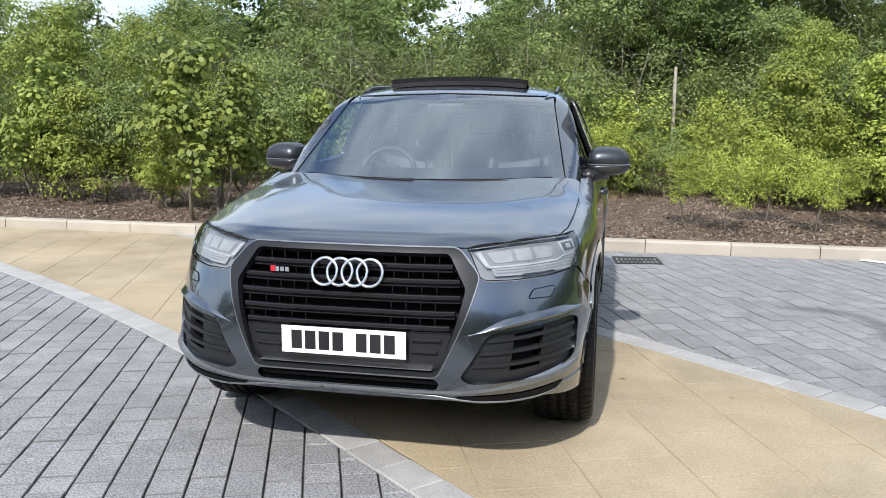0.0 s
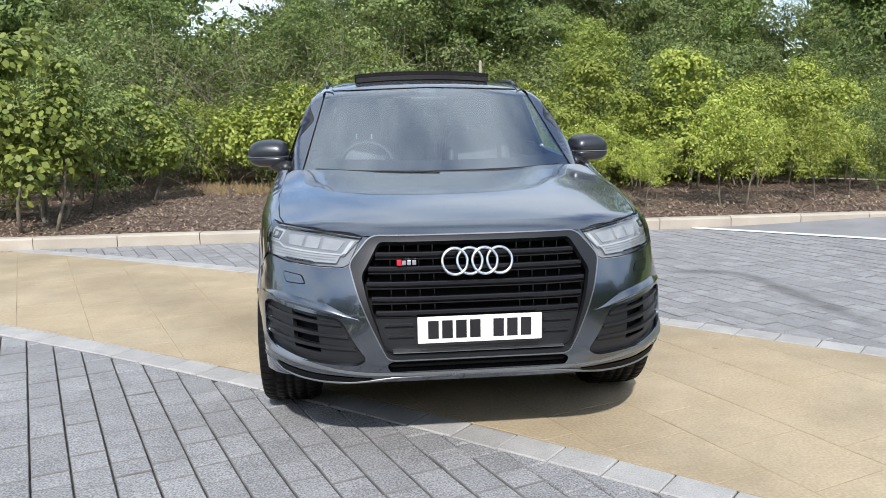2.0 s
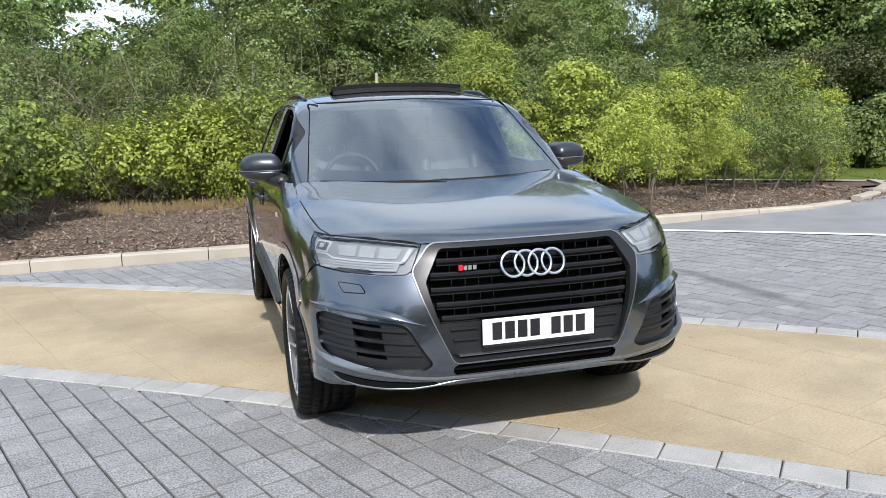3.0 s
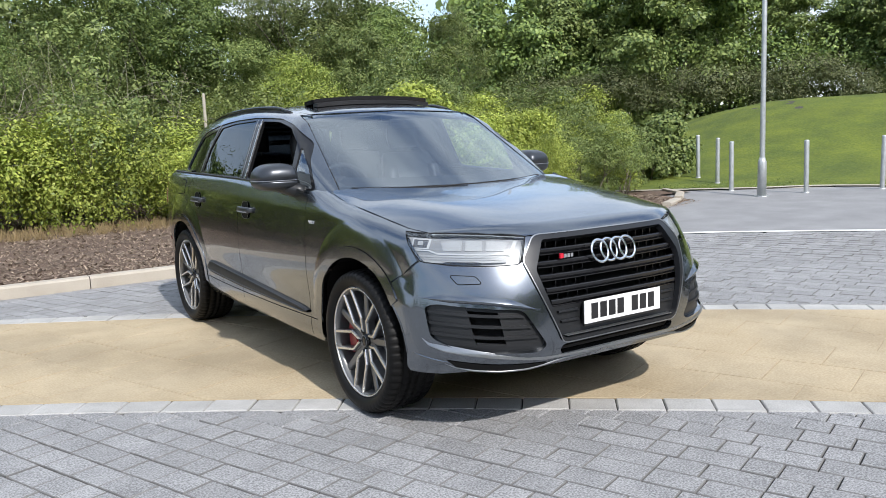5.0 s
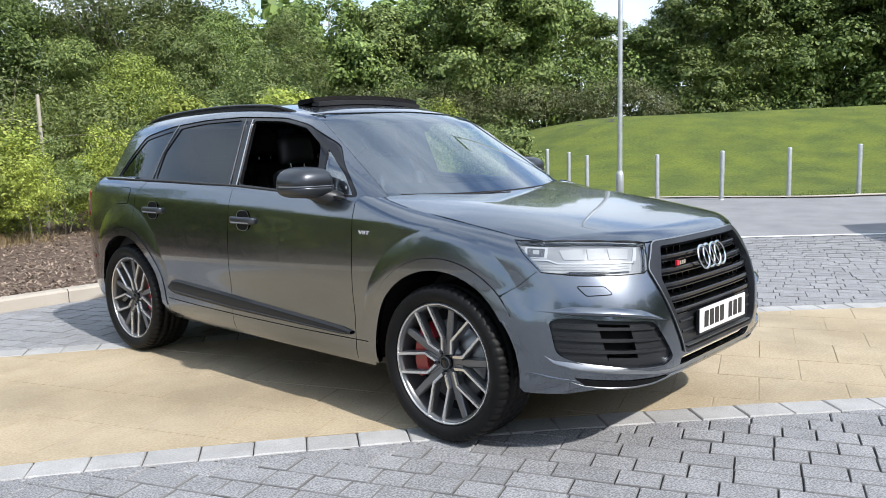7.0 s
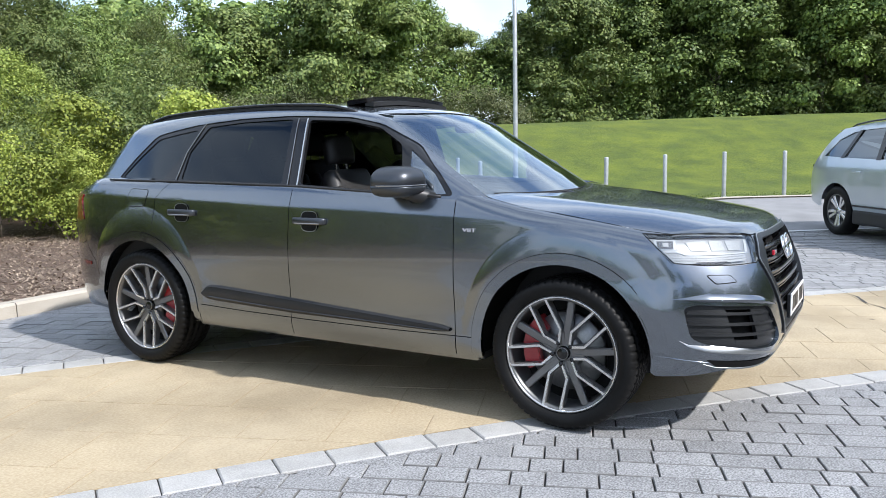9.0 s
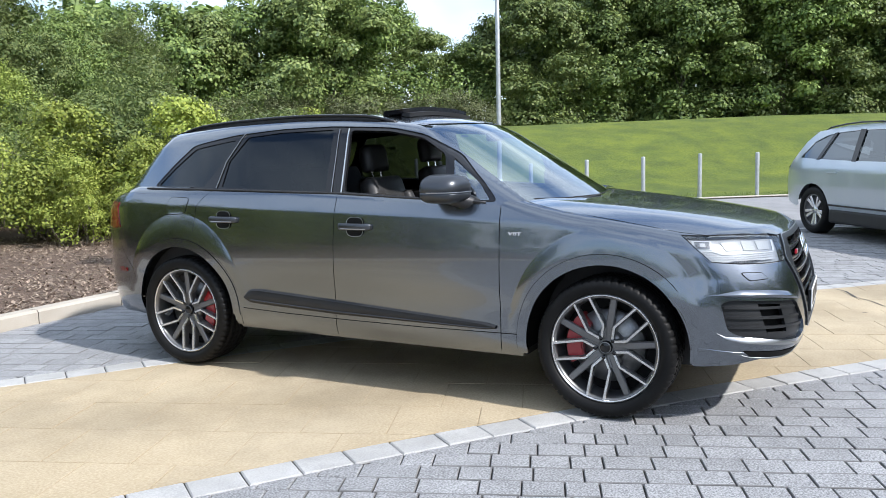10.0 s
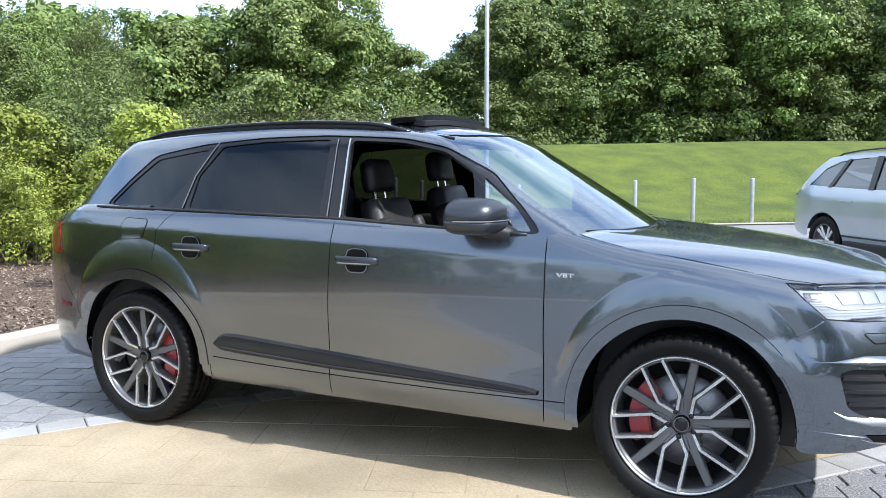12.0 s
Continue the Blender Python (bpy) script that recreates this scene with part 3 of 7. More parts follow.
def flare_edge(up_share, rise_):
    """Radius at which the swelling over a wheel begins: wider above the wheel than beside it."""
    return 0.548 + rise_ * up_share ** 2


def half_width(y, z):
    zc = shoulder_z(y)
    zz = z - (zc - 1.06)
    w = smin(side_z(np.minimum(zz, 1.3)), 0.958 - 0.33 * (zz - 1.06), 0.003)
    w = w - 0.06 * np.maximum(0.52 - z, 0) * np.clip((-0.28 - y) / 0.3, 0, 1)
    w = w - 0.078 * (1 - 0.52 * np.clip((0.78 - z) / 0.14, 0, 1)) * (np.maximum(0.25 - y, 0) / 0.85) ** 2 - 0.085 * np.maximum(y - 2.9, 0) ** 2
    for ya, rise_ in zip(AXLE, (0.08, 0.12)):
        r = np.hypot(y - ya, z - ARCH_Z)
        edge = flare_edge(np.clip((z - ARCH_Z) / np.maximum(r, 1e-6), 0, 1), rise_)
        span = edge - 0.50
        f = np.clip((edge - r) / span, 0, 1)
        w = w + np.minimum(0.012 if rise_ < 0.1 else 0.017, 0.15 * span) * f * (2 - f) * np.clip((z - 0.42) / 0.25, 0, 1)
    return w


def lower_form(x, y, z):
    """Negative inside the lower body."""
    u = np.sqrt(x * x + 1e-8)
    b = np.clip((z - 0.46) / 0.48, 0, 1)
    n_lo, n_hi = 0.45 * (u / 0.96) ** 5.5, 0.50 * (u / 0.96) ** 3.5
    y_front = front_z(z) + n_lo * (1 - b) + n_hi * b
    y_rear = 4.06 - 0.50 * (u / 0.96) ** 5 - 0.10 * np.clip((0.55 - z) / 0.3, 0, 1) - 0.05 * np.clip((z - 0.95) / 0.3, 0, 1) - 0.11 * np.clip((z - 1.06) / 0.14, 0, 1) ** 2
    top = bonnet_y(y) - bonnet_fall(y) * (u / 0.88) ** 4 + 0.006 * np.exp(-(((u - 0.60) / 0.15) ** 2)) * np.clip((y + 0.9) / 0.9, 0, 1)
    top = np.where(y > 0.6, np.maximum(top, 1.175 + 0.045 * np.clip(y - 0.6, 0, 1.5) - 1.4 * np.maximum(y - 3.45, 0) ** 2), top)
    f = smax(u - half_width(y, z), z - top, 0.07)
    f = smax(f, (y_front - y) * 0.85, 0.035)
    return smax(f, y - y_rear, 0.10)


def cabin_form(x, y, z):
    """Negative inside the glasshouse."""
    u = np.sqrt(x * x + 1e-8)
    w = 0.935 - 0.415 * (z - 1.14) - 0.10 * (np.maximum(1.15 - y, 0) / 0.6) ** 2 - 0.115 * np.maximum(y - 2.45, 0) ** 2
    top = roof_y(y) - 0.045 * (u / 0.62) ** 2.4
    screen = 0.405 + (z - 1.205) * 1.667 + 0.17 * (u / 0.75) ** 2
    rear = 4.02 - 1.06 * (z - 1.12) - 0.25 * (u / 0.75) ** 3
    f = smax(u - w, z - top, 0.085)
    f = smax(f, (screen - y) * 0.51, 0.03)
    return smax(f, (y - rear) * 0.69, 0.06)


def solve_form(form, origin, way, lo, hi):
    """How far along the way the surface lies, seen from inside."""
    lo, hi = np.full(len(origin), float(lo)), np.full(len(origin), float(hi))
    for _ in range(34):
        mid = (lo + hi) / 2
        p = origin + way * mid[:, None]
        into = form(p[:, 0], p[:, 1], p[:, 2]) < 0
        lo, hi = np.where(into, mid, lo), np.where(into, hi, mid)
    p = origin + way * ((lo + hi) / 2)[:, None]
    e = 0.0015
    g = [form(*(p + e * d).T) - form(*(p - e * d).T) for d in np.eye(3)]
    g = np.stack(g, 1)
    return p, g / np.maximum(np.linalg.norm(g, axis=1, keepdims=True), 1e-9)


def stack3(*cols):
    n = max(len(np.atleast_1d(c)) for c in cols)
    return np.stack([np.broadcast_to(np.asarray(c, float), (n,)) for c in cols], 1)


def chart_side(y, z):
    return solve_form(lower_form, stack3(0.0, y, z), stack3(-1.0, np.zeros(len(y)), 0.0), 0.0, 1.3)


def chart_top(x, y):
    return solve_form(lower_form, stack3(x, y, 0.6), stack3(np.zeros(len(x)), 0.0, 1.0), 0.0, 1.0)


FRONT_AXIS = 0.15


def chart_front(a, z):
    return solve_form(lower_form, stack3(0.0, FRONT_AXIS, z), stack3(np.sin(a), -np.cos(a), 0.0), 0.0, 1.6)


def chart_rear(x, z):
    return solve_form(lower_form, stack3(x, 2.6, z), stack3(np.zeros(len(x)), 1.0, 0.0), 0.0, 2.0)


def cab_side(y, z):
    return solve_form(cabin_form, stack3(0.0, y, z), stack3(-1.0, np.zeros(len(y)), 0.0), 0.0, 1.2)


def cab_top(x, y):
    return solve_form(cabin_form, stack3(x, y, 1.3), stack3(np.zeros(len(x)), 0.0, 1.0), 0.0, 0.7)


def cab_screen(x, z):
    return solve_form(cabin_form, stack3(x, 2.2, z), stack3(np.zeros(len(x)), -1.0, 0.0), 0.0, 2.0)


def cab_rear(x, z):
    return solve_form(cabin_form, stack3(x, 2.2, z), stack3(np.zeros(len(x)), 1.0, 0.0), 0.0, 2.4)


def turn_of(x, z):
    """The front chart's angle of the point that shows at x and z from ahead."""
    x, z = np.atleast_1d(np.asarray(x, float)), np.atleast_1d(np.asarray(z, float))
    p, _ = solve_form(lower_form, stack3(x, 0.6, z), stack3(np.zeros(len(x)), -1.0, 0.0), 0.0, 2.0)
    return np.arctan2(x, FRONT_AXIS - p[:, 1])


def front_poly(pts):
    """An outline seen from ahead, (x, z), in the front chart."""
    a = turn_of([p[0] for p in pts], [p[1] for p in pts])
    return [(float(q), p[1]) for q, p in zip(a, pts)]


def plan_turn(x, y):
    return math.atan2(x, FRONT_AXIS - y)


def arc(cy, cz, r, a0, a1, n=24):
    return [(cy + r * math.cos(radians(a0 + (a1 - a0) * k / n)), cz + r * math.sin(radians(a0 + (a1 - a0) * k / n))) for k in range(n + 1)]


car = thing("car", (0, 0, 0), "dark grey metallic five-door SUV parked on paving", "car")


def both(name, got, material, parent=None, label=""):
    a = sheet(name, got, material, parent or car, label)
    b = sheet(name, got, material, parent or car, label, mirror=True)
    return a, b


# panel lines, in side view (y, z)
BELT = [(0.60, 1.140), (1.00, 1.150), (1.70, 1.190), (2.40, 1.208), (2.85, 1.215), (3.30, 1.225), (3.62, 1.19)]
SILL = 0.315
CREASE = [[(y, shoulder_z(y) + d) for y in (-0.2, 0.6, 1.5, 2.5, 3.7)] for d in (-0.005, 0.0, 0.005)]
for ya, rise_ in zip(AXLE, (0.08, 0.12)):
    for d in (0.004, -0.008, -0.03):
        CREASE.append([(ya + (flare_edge(math.sin(t), rise_) + d) * math.cos(t), ARCH_Z + (flare_edge(math.sin(t), rise_) + d) * math.sin(t)) for t in (radians(22 + 4 * k) for k in range(35))])
belt_y, belt_z = [p[0] for p in BELT], [p[1] for p in BELT]


def belt(y):
    return float(np.interp(y, belt_y, belt_z))


def belt_run(y0, y1, n=10):
    return [(y0 + (y1 - y0) * k / n, belt(y0 + (y1 - y0) * k / n)) for k in range(n + 1)]


# bonnet: half outline in plan, front middle to rear middle
BONNET_FRONT = [(0.0, -0.832), (0.20, -0.828), (0.36, -0.812), (0.47, -0.785), (0.62, -0.700), (0.74, -0.590), (0.815, -0.490)]
BONNET_SIDE = [(0.845, -0.36), (0.862, -0.15), (0.868, 0.10), (0.866, 0.30), (0.856, 0.43), (0.835, 0.475)]
BONNET_REAR = [(0.80, 0.487), (0.70, 0.470), (0.45, 0.400), (0.20, 0.355), (0.0, 0.345)]
half = BONNET_FRONT + BONNET_SIDE + BONNET_REAR
sheet("bonnet", patch(half + [(-x, y) for x, y in half[1:-1]][::-1], [], chart_top, 0.030, 0.002, 0.03), PAINT, car, "smooth grey metallic bonnet")

# where the bonnet's edge runs, in space
edge_p, _ = chart_top(np.array([p[0] for p in BONNET_FRONT]), np.array([p[1] for p in BONNET_FRONT]))
FRONT_EDGE = [(plan_turn(p[0], p[1]), float(p[2])) for p in edge_p]
side_p, _ = chart_top(np.array([p[0] for p in BONNET_SIDE + BONNET_REAR[:1]]), np.array([p[1] for p in BONNET_SIDE + BONNET_REAR[:1]]))
BONNET_SIDE_YZ = [(float(p[1]), float(p[2])) for p in side_p]

for s in (-1, 1):
    run = [(s * (float(p[0]) + 0.003), float(p[1]), float(p[2]) - 0.010) for p in side_p[:-1]]
    part("bonnet_gutter", tube(bmesh.new(), run, 0.007, 8), PAINT, car, smooth=True)

# headlamp outline, in the front chart: inner top, along the bonnet to the outer tip, back along the foot
LAMP_TOP = FRONT_EDGE[3:]
lamp_tip = (plan_turn(0.905, -0.385), 0.992)
LAMP = [LAMP_TOP[0]] + LAMP_TOP[1:] + [lamp_tip, (plan_turn(0.905, -0.44), 0.93), (plan_turn(0.885, -0.515), 0.858),
        (plan_turn(0.80, -0.66), 0.842), front_poly([(0.66, 0.836)])[0], front_poly([(0.555, 0.838)])[0], front_poly([(0.53, 0.85)])[0]]

# wing
SEAM = [(-0.385, 0.985), (-0.44, 0.93), (-0.50, 0.862), (-0.42, 0.795), (-0.345, 0.745)]
wing_arch = [p for p in arc(AXLE[0], ARCH_Z, ARCH_R, 133, -6, 30)]
tip_y, tip_z = BONNET_SIDE_YZ[0][0], BONNET_SIDE_YZ[0][1]
first = (float(edge_p[-1][1]), float(edge_p[-1][2]))
WING = [first] + BONNET_SIDE_YZ + [(0.52, 1.160), (0.560, 1.165), (0.6005, 1.150), (0.6005, SILL), (AXLE[0] + ARCH_R * 0.98, SILL)] + wing_arch[::-1][1:] + SEAM[::-1][1:]
# above the arch the outline is walked from rear to front
wing = patch(WING, [], chart_side, 0.022, 0.0012, 0.03, folds=CREASE)
both("front_wing", wing, PAINT)
back_seam = [(-0.40, 0.975), (-0.46, 0.925), (-0.525, 0.862), (-0.46, 0.79), (-0.36, 0.735), (-0.315, 0.75), (-0.40, 0.80), (-0.47, 0.862), (-0.41, 0.935), (-0.36, 0.975)]
both("seam_filler", patch(back_seam, [], chart_side, 0.03, 0.0, 0.0, offset=-0.012), PAINT)
for ya, a0, a1 in ((AXLE[0], -9, 147), (AXLE[1], 4, 181)):
    ring = arc(ya, ARCH_Z, ARCH_R - 0.004, a0, a1, 40) + arc(ya, ARCH_Z, TRIM_R, a1, a0, 40)
    both("arch_trim", patch(ring, [], chart_side, 0.03, 0.0, 0.010, offset=0.005), PAINT, None, "grey wheel arch lip")
# Flat black strips laid on the panel draw the groove's shade.
for ya, a0, a1 in ((AXLE[0], -6, 140), (AXLE[1], 6, 168)):
    ring = arc(ya, ARCH_Z, TRIM_R - 0.0005, a0, a1, 40) + arc(ya, ARCH_Z, TRIM_R + 0.0030, a1, a0, 40)
    both("arch_groove_shade", patch(ring, [], chart_side, 0.03, 0.0, 0.0, offset=0.0012), BLACK_WITH_SHADE)

DOOR_F = [(0.603, SILL)] + [(0.603, 0.7)] + belt_run(0.603, 1.70) + [(1.712, 0.9), (1.72, SILL)]
rear_arch = arc(AXLE[1], ARCH_Z, 0.508, 180, 112, 14)
DOOR_R = [(1.722, SILL), (1.714, 0.9)] + belt_run(1.702, 2.72) + [(2.78, 1.17), (2.835, 1.11), (2.85, 0.95)] + rear_arch[::-1][:11] + [(2.483, 0.40), (2.50, SILL)]
for nm, poly in (("front_door", DOOR_F), ("rear_door", DOOR_R)):
    got = patch(poly, [], chart_side, 0.022, 0.0012, 0.03, folds=CREASE)
    for mir in (False, True):
        sheet(nm, got, PAINT, car, "grey metallic door with a chrome handle", mir)

QUARTER = [(2.502, SILL), (2.485, 0.40)] + rear_arch[:11] + [(2.852, 0.95), (2.837, 1.11), (2.78, 1.172), (2.722, belt(2.722) - 0.001)] + belt_run(2.74, 3.62, 8) + \
    [(3.66, 1.13), (3.70, 1.10), (3.66, 0.95), (3.60, 0.80), (3.50, 0.66), (3.44, 0.52), (3.425, 0.42)] + arc(AXLE[1], ARCH_Z, ARCH_R, 5, 189, 34) + [(2.555, SILL)]
both("rear_quarter_panel", patch(QUARTER, [], chart_side, 0.022, 0.0012, 0.03, folds=CREASE), PAINT)
REAR_BUMPER = [(3.427, 0.42), (3.442, 0.52), (3.502, 0.66), (3.602, 0.80), (3.66, 0.78), (3.77, 0.75), (3.80, 0.60), (3.80, 0.42), (3.70, 0.36), (3.50, 0.315), (3.435, 0.31)]
both("rear_bumper_corner", patch(REAR_BUMPER, [], chart_side, 0.04, 0.001, 0.03), PAINT)
LIGHT_R = [(3.625, 1.128), (3.650, 1.10), (3.612, 0.95), (3.70, 0.94), (3.78, 0.95), (3.79, 1.10), (3.74, 1.14)]
both("tail_light", patch(LIGHT_R, [], chart_side, 0.03, 0.002, 0.02, offset=0.005), TAIL_RED, None, "red tail light")
both("rear_corner", patch([(3.602, 0.80), (3.66, 0.782), (3.78, 0.752), (3.80, 0.94), (3.70, 0.935), (3.655, 0.945)], [], chart_side, 0.04, 0.001, 0.03), PAINT)
sheet("tailgate", patch([(-0.90, 0.32), (0.90, 0.32), (0.90, 1.16), (0.70, 1.24), (-0.70, 1.24), (-0.90, 1.16)], [], chart_rear, 0.06, 0.0, 0.05), PAINT, car)
both("shoulder", patch([(0.60, 2.95), (0.945, 2.95), (0.925, 3.25), (0.90, 3.50), (0.86, 3.72), (0.74, 3.86), (0.60, 3.94)], [], lambda x, y: chart_top(-x, y), 0.04), PAINT)

# ---- front bumper, grille and lamps ----
GRILLE_FRAME = [(-0.440, 0.962), (0.440, 0.962), (0.535, 0.852), (0.385, 0.462), (-0.385, 0.462), (-0.535, 0.852)]
GRILLE_MOUTH = fillet([(-0.405, 0.938), (0.405, 0.938), (0.482, 0.805), (0.392, 0.500), (0.365, 0.482), (-0.365, 0.482), (-0.392, 0.500), (-0.482, 0.805)], 0.02)
SLOT = fillet([(-0.365, 0.452), (0.365, 0.452), (0.385, 0.435), (0.372, 0.405), (-0.372, 0.405), (-0.385, 0.435)], 0.012)
VENT = fillet([(0.880, 0.670), (0.580, 0.638), (0.470, 0.462), (0.515, 0.436), (0.825, 0.462), (0.905, 0.510), (0.910, 0.655)], 0.03)
f_mouth, f_slot, f_vent = front_poly(GRILLE_MOUTH), front_poly(SLOT), front_poly(VENT)
f_vent2 = [(-a, z) for a, z in f_vent][::-1]
lamp2 = [(-a, z) for a, z in LAMP][::-1]
hi_edge = FRONT_EDGE[:4]
seam_turn = [(plan_turn(float(-chart_side(np.array([y]), np.array([z]))[0][0, 0]), y), z) for y, z in SEAM]
wheel_side = [(plan_turn(float(-chart_side(np.array([y]), np.array([z]))[0][0, 0]), y), z) for y, z in arc(AXLE[0], ARCH_Z, ARCH_R, 128, 187, 12)]
LIP = [front_poly([(0.70, 0.375)])[0], front_poly([(0.45, 0.352)])[0]]
bumper_half = hi_edge + [LAMP[-1]] + LAMP[::-1][1:5] + [seam_turn[3]] + [seam_turn[4]] + wheel_side[1:] + [(wheel_side[-1][0] - 0.02, 0.325), (plan_turn(0.86, -0.62), 0.335)] + LIP + [(0.0, 0.350)]
outline = bumper_half + [(-a, z) for a, z in bumper_half[1:-1]][::-1]
sheet("front_bumper", patch(outline, [f_mouth, f_slot, f_vent, f_vent2], chart_front, 0.035, 0.0015, 0.03), PAINT, car, "grey metallic front bumper")

# ---- grille, lamps and bumper details ----

def front_sheet(name, poly, material, parent, offset, grid=0.03, flange=0.0, label="", twin=True, holes=()):
    """A piece on the front chart, and its twin on the other side."""
    got = patch(poly, list(holes), chart_front, grid, 0.0, flange, offset=offset)
    a = sheet(name, got, material, parent, label)
    if twin:
        return a, sheet(name, got, material, parent, label, mirror=True)
    return a


grille = front_sheet("grille", front_poly([(-0.50, 0.95), (0.50, 0.95), (0.50, 0.465), (-0.50, 0.465)]), BLACK_WITH_SHADE, car, -0.085, twin=False, label="gloss black single-frame grille")
front_sheet("grille_frame", front_poly(fillet(GRILLE_FRAME, 0.035)), GRILLE_GREY, grille, 0.008, flange=0.03, twin=False, holes=[f_mouth], label="satin grey grille surround", grid=0.03)
front_sheet("lower_inlet", front_poly([(-0.42, 0.46), (0.42, 0.46), (0.42, 0.39), (-0.42, 0.39)]), BLACK_WITH_SHADE, car, -0.06, twin=False)


frame_out = fillet(GRILLE_FRAME, 0.035)
rim_out, rim_in = [tuple(p) for p in shrink(np.array(frame_out), -0.001)], [tuple(p) for p in shrink(np.array(frame_out), 0.0035)]
front_sheet("grille_edge", front_poly(rim_out), PAINT_SILVER, grille, 0.0100, flange=0.004, twin=False, holes=[front_poly(rim_in)], grid=0.03)


def mouth_half(z):
    return float(np.interp(z, (0.482, 0.50, 0.805, 0.938), (0.365, 0.392, 0.482, 0.405)))


def nose(x, z):
    p, _ = solve_form(lower_form, stack3([x], 0.6, z), stack3([0.0], -1.0, 0.0), 0.0, 2.0)
    return float(p[0, 1])


def slat(z, high, back, x0, x1, thick=0.018):
    """A grille bar that follows the bumper's curve."""
    bm = bmesh.new()
    rings = []
    for k in range(17):
        x = x0 + (x1 - x0) * k / 16
        y = nose(x, z) + back
        prof = ((0.0, -0.2), (0.0, 0.3), (0.004, 0.5), (0.03, 0.42), (0.03, -0.42), (0.004, -0.5))
        rings.append([bm.verts.new((x, y + d, z + q * high)) for d, q in prof])
    for r0, r1 in zip(rings, rings[1:]):
        for i in range(6):
            bm.faces.new((r0[i], r1[i], r1[(i + 1) % 6], r0[(i + 1) % 6]))
    bm.faces.new(rings[0])
    bm.faces.new(rings[-1][::-1])
    bmesh.ops.recalc_face_normals(bm, faces=bm.faces)
    return bm


for z in (0.888, 0.832, 0.772, 0.712, 0.655):
    w = mouth_half(z) - 0.012
    part("slat", slat(z, 0.022, 0.010, -w, w), BLACK_GLOSS, grille)
    part("slat", slat(z - 0.018, 0.009, 0.018, -w, w), BLACK_GLOSS, grille)
for z in (0.912, 0.860, 0.802, 0.742, 0.684):
    for x in (-0.36, -0.30, -0.24, -0.18, 0.18, 0.24, 0.30, 0.36):
        if abs(x) < mouth_half(z) - 0.03:
            y = nose(x, z)
            part("fin", box(bmesh.new(), (x - 0.0025, y + 0.044, z - 0.020), (x + 0.0025, y + 0.070, z + 0.018)), BLACK_GLOSS, grille)
front_sheet("plate_panel", front_poly(fillet([(-0.435, 0.640), (0.435, 0.640), (0.392, 0.500), (0.36, 0.485), (-0.36, 0.485), (-0.392, 0.500)], 0.01)), GREY_PLASTIC, grille, -0.022, twin=False, flange=0.01)
for z in (0.606, 0.560):
    for s in (-1, 1):
        w = mouth_half(z) - 0.03
        part("rib", slat(z, 0.012, 0.008, min(s * 0.275, s * w), max(s * 0.275, s * w)), GREY_PLASTIC, grille)
part("rib", slat(0.493, 0.004, -0.006, -0.36, 0.36), PAINT_SILVER, grille)


def ring_bm(c, r, tube_r, n=40, m=10, lean=0.0):
    bm = bmesh.new()
    rows = []
    for i in range(n):
        a = i * math.tau / n
        rows.append([bm.verts.new((c[0] + (r + tube_r * math.cos(b)) * math.cos(a), c[1] - tube_r * 0.8 * math.sin(b) + lean * (r + tube_r * math.cos(b)) * math.sin(a), c[2] + (r + tube_r * math.cos(b)) * math.sin(a)))
                     for b in (j * math.tau / m for j in range(m))])
    for i in range(n):
        for j in range(m):
            bm.faces.new((rows[i][j], rows[(i + 1) % n][j], rows[(i + 1) % n][(j + 1) % m], rows[i][(j + 1) % m]))
    bmesh.ops.recalc_face_normals(bm, faces=bm.faces)
    return bm


for i, x in enumerate((-0.0945, -0.0315, 0.0315, 0.0945)):
    part("emblem_ring", ring_bm((x, nose(0.0, 0.862) - 0.014 + 0.003 * (i % 2), 0.862), 0.0525, 0.0065, lean=0.32), CHROME, car, "chrome emblem ring", smooth=True)
badge_y = nose(-0.30, 0.86) - 0.004
badge = part("grille_badge", box(bmesh.new(), (-0.335, badge_y, 0.848), (-0.315, badge_y + 0.012, 0.872), 0.002), BADGE_RED, car, "small red and silver badge")
for x in (-0.305, -0.284, -0.263):
    part("mark", box(bmesh.new(), (x - 0.008, badge_y - 0.001, 0.850), (x + 0.008, badge_y + 0.010, 0.869), 0.001), CHROME, badge)

plate = part("number_plate", box(bmesh.new(), (-0.26, -0.957, 0.533), (0.26, -0.951, 0.645), 0.002), PLATE_WHITE, car, "white number plate with black bars")
part("plate_backing", box(bmesh.new(), (-0.255, -0.951, 0.520), (0.255, -0.935, 0.640), 0.003), BLACK_PLASTIC, plate)
for k, x in enumerate((-0.195, -0.137, -0.079, -0.021, 0.077, 0.135, 0.193)):
    part("bar", box(bmesh.new(), (x - 0.022, -0.9585, 0.552), (x + 0.022, -0.957, 0.628)), PLATE_BLACK, plate)

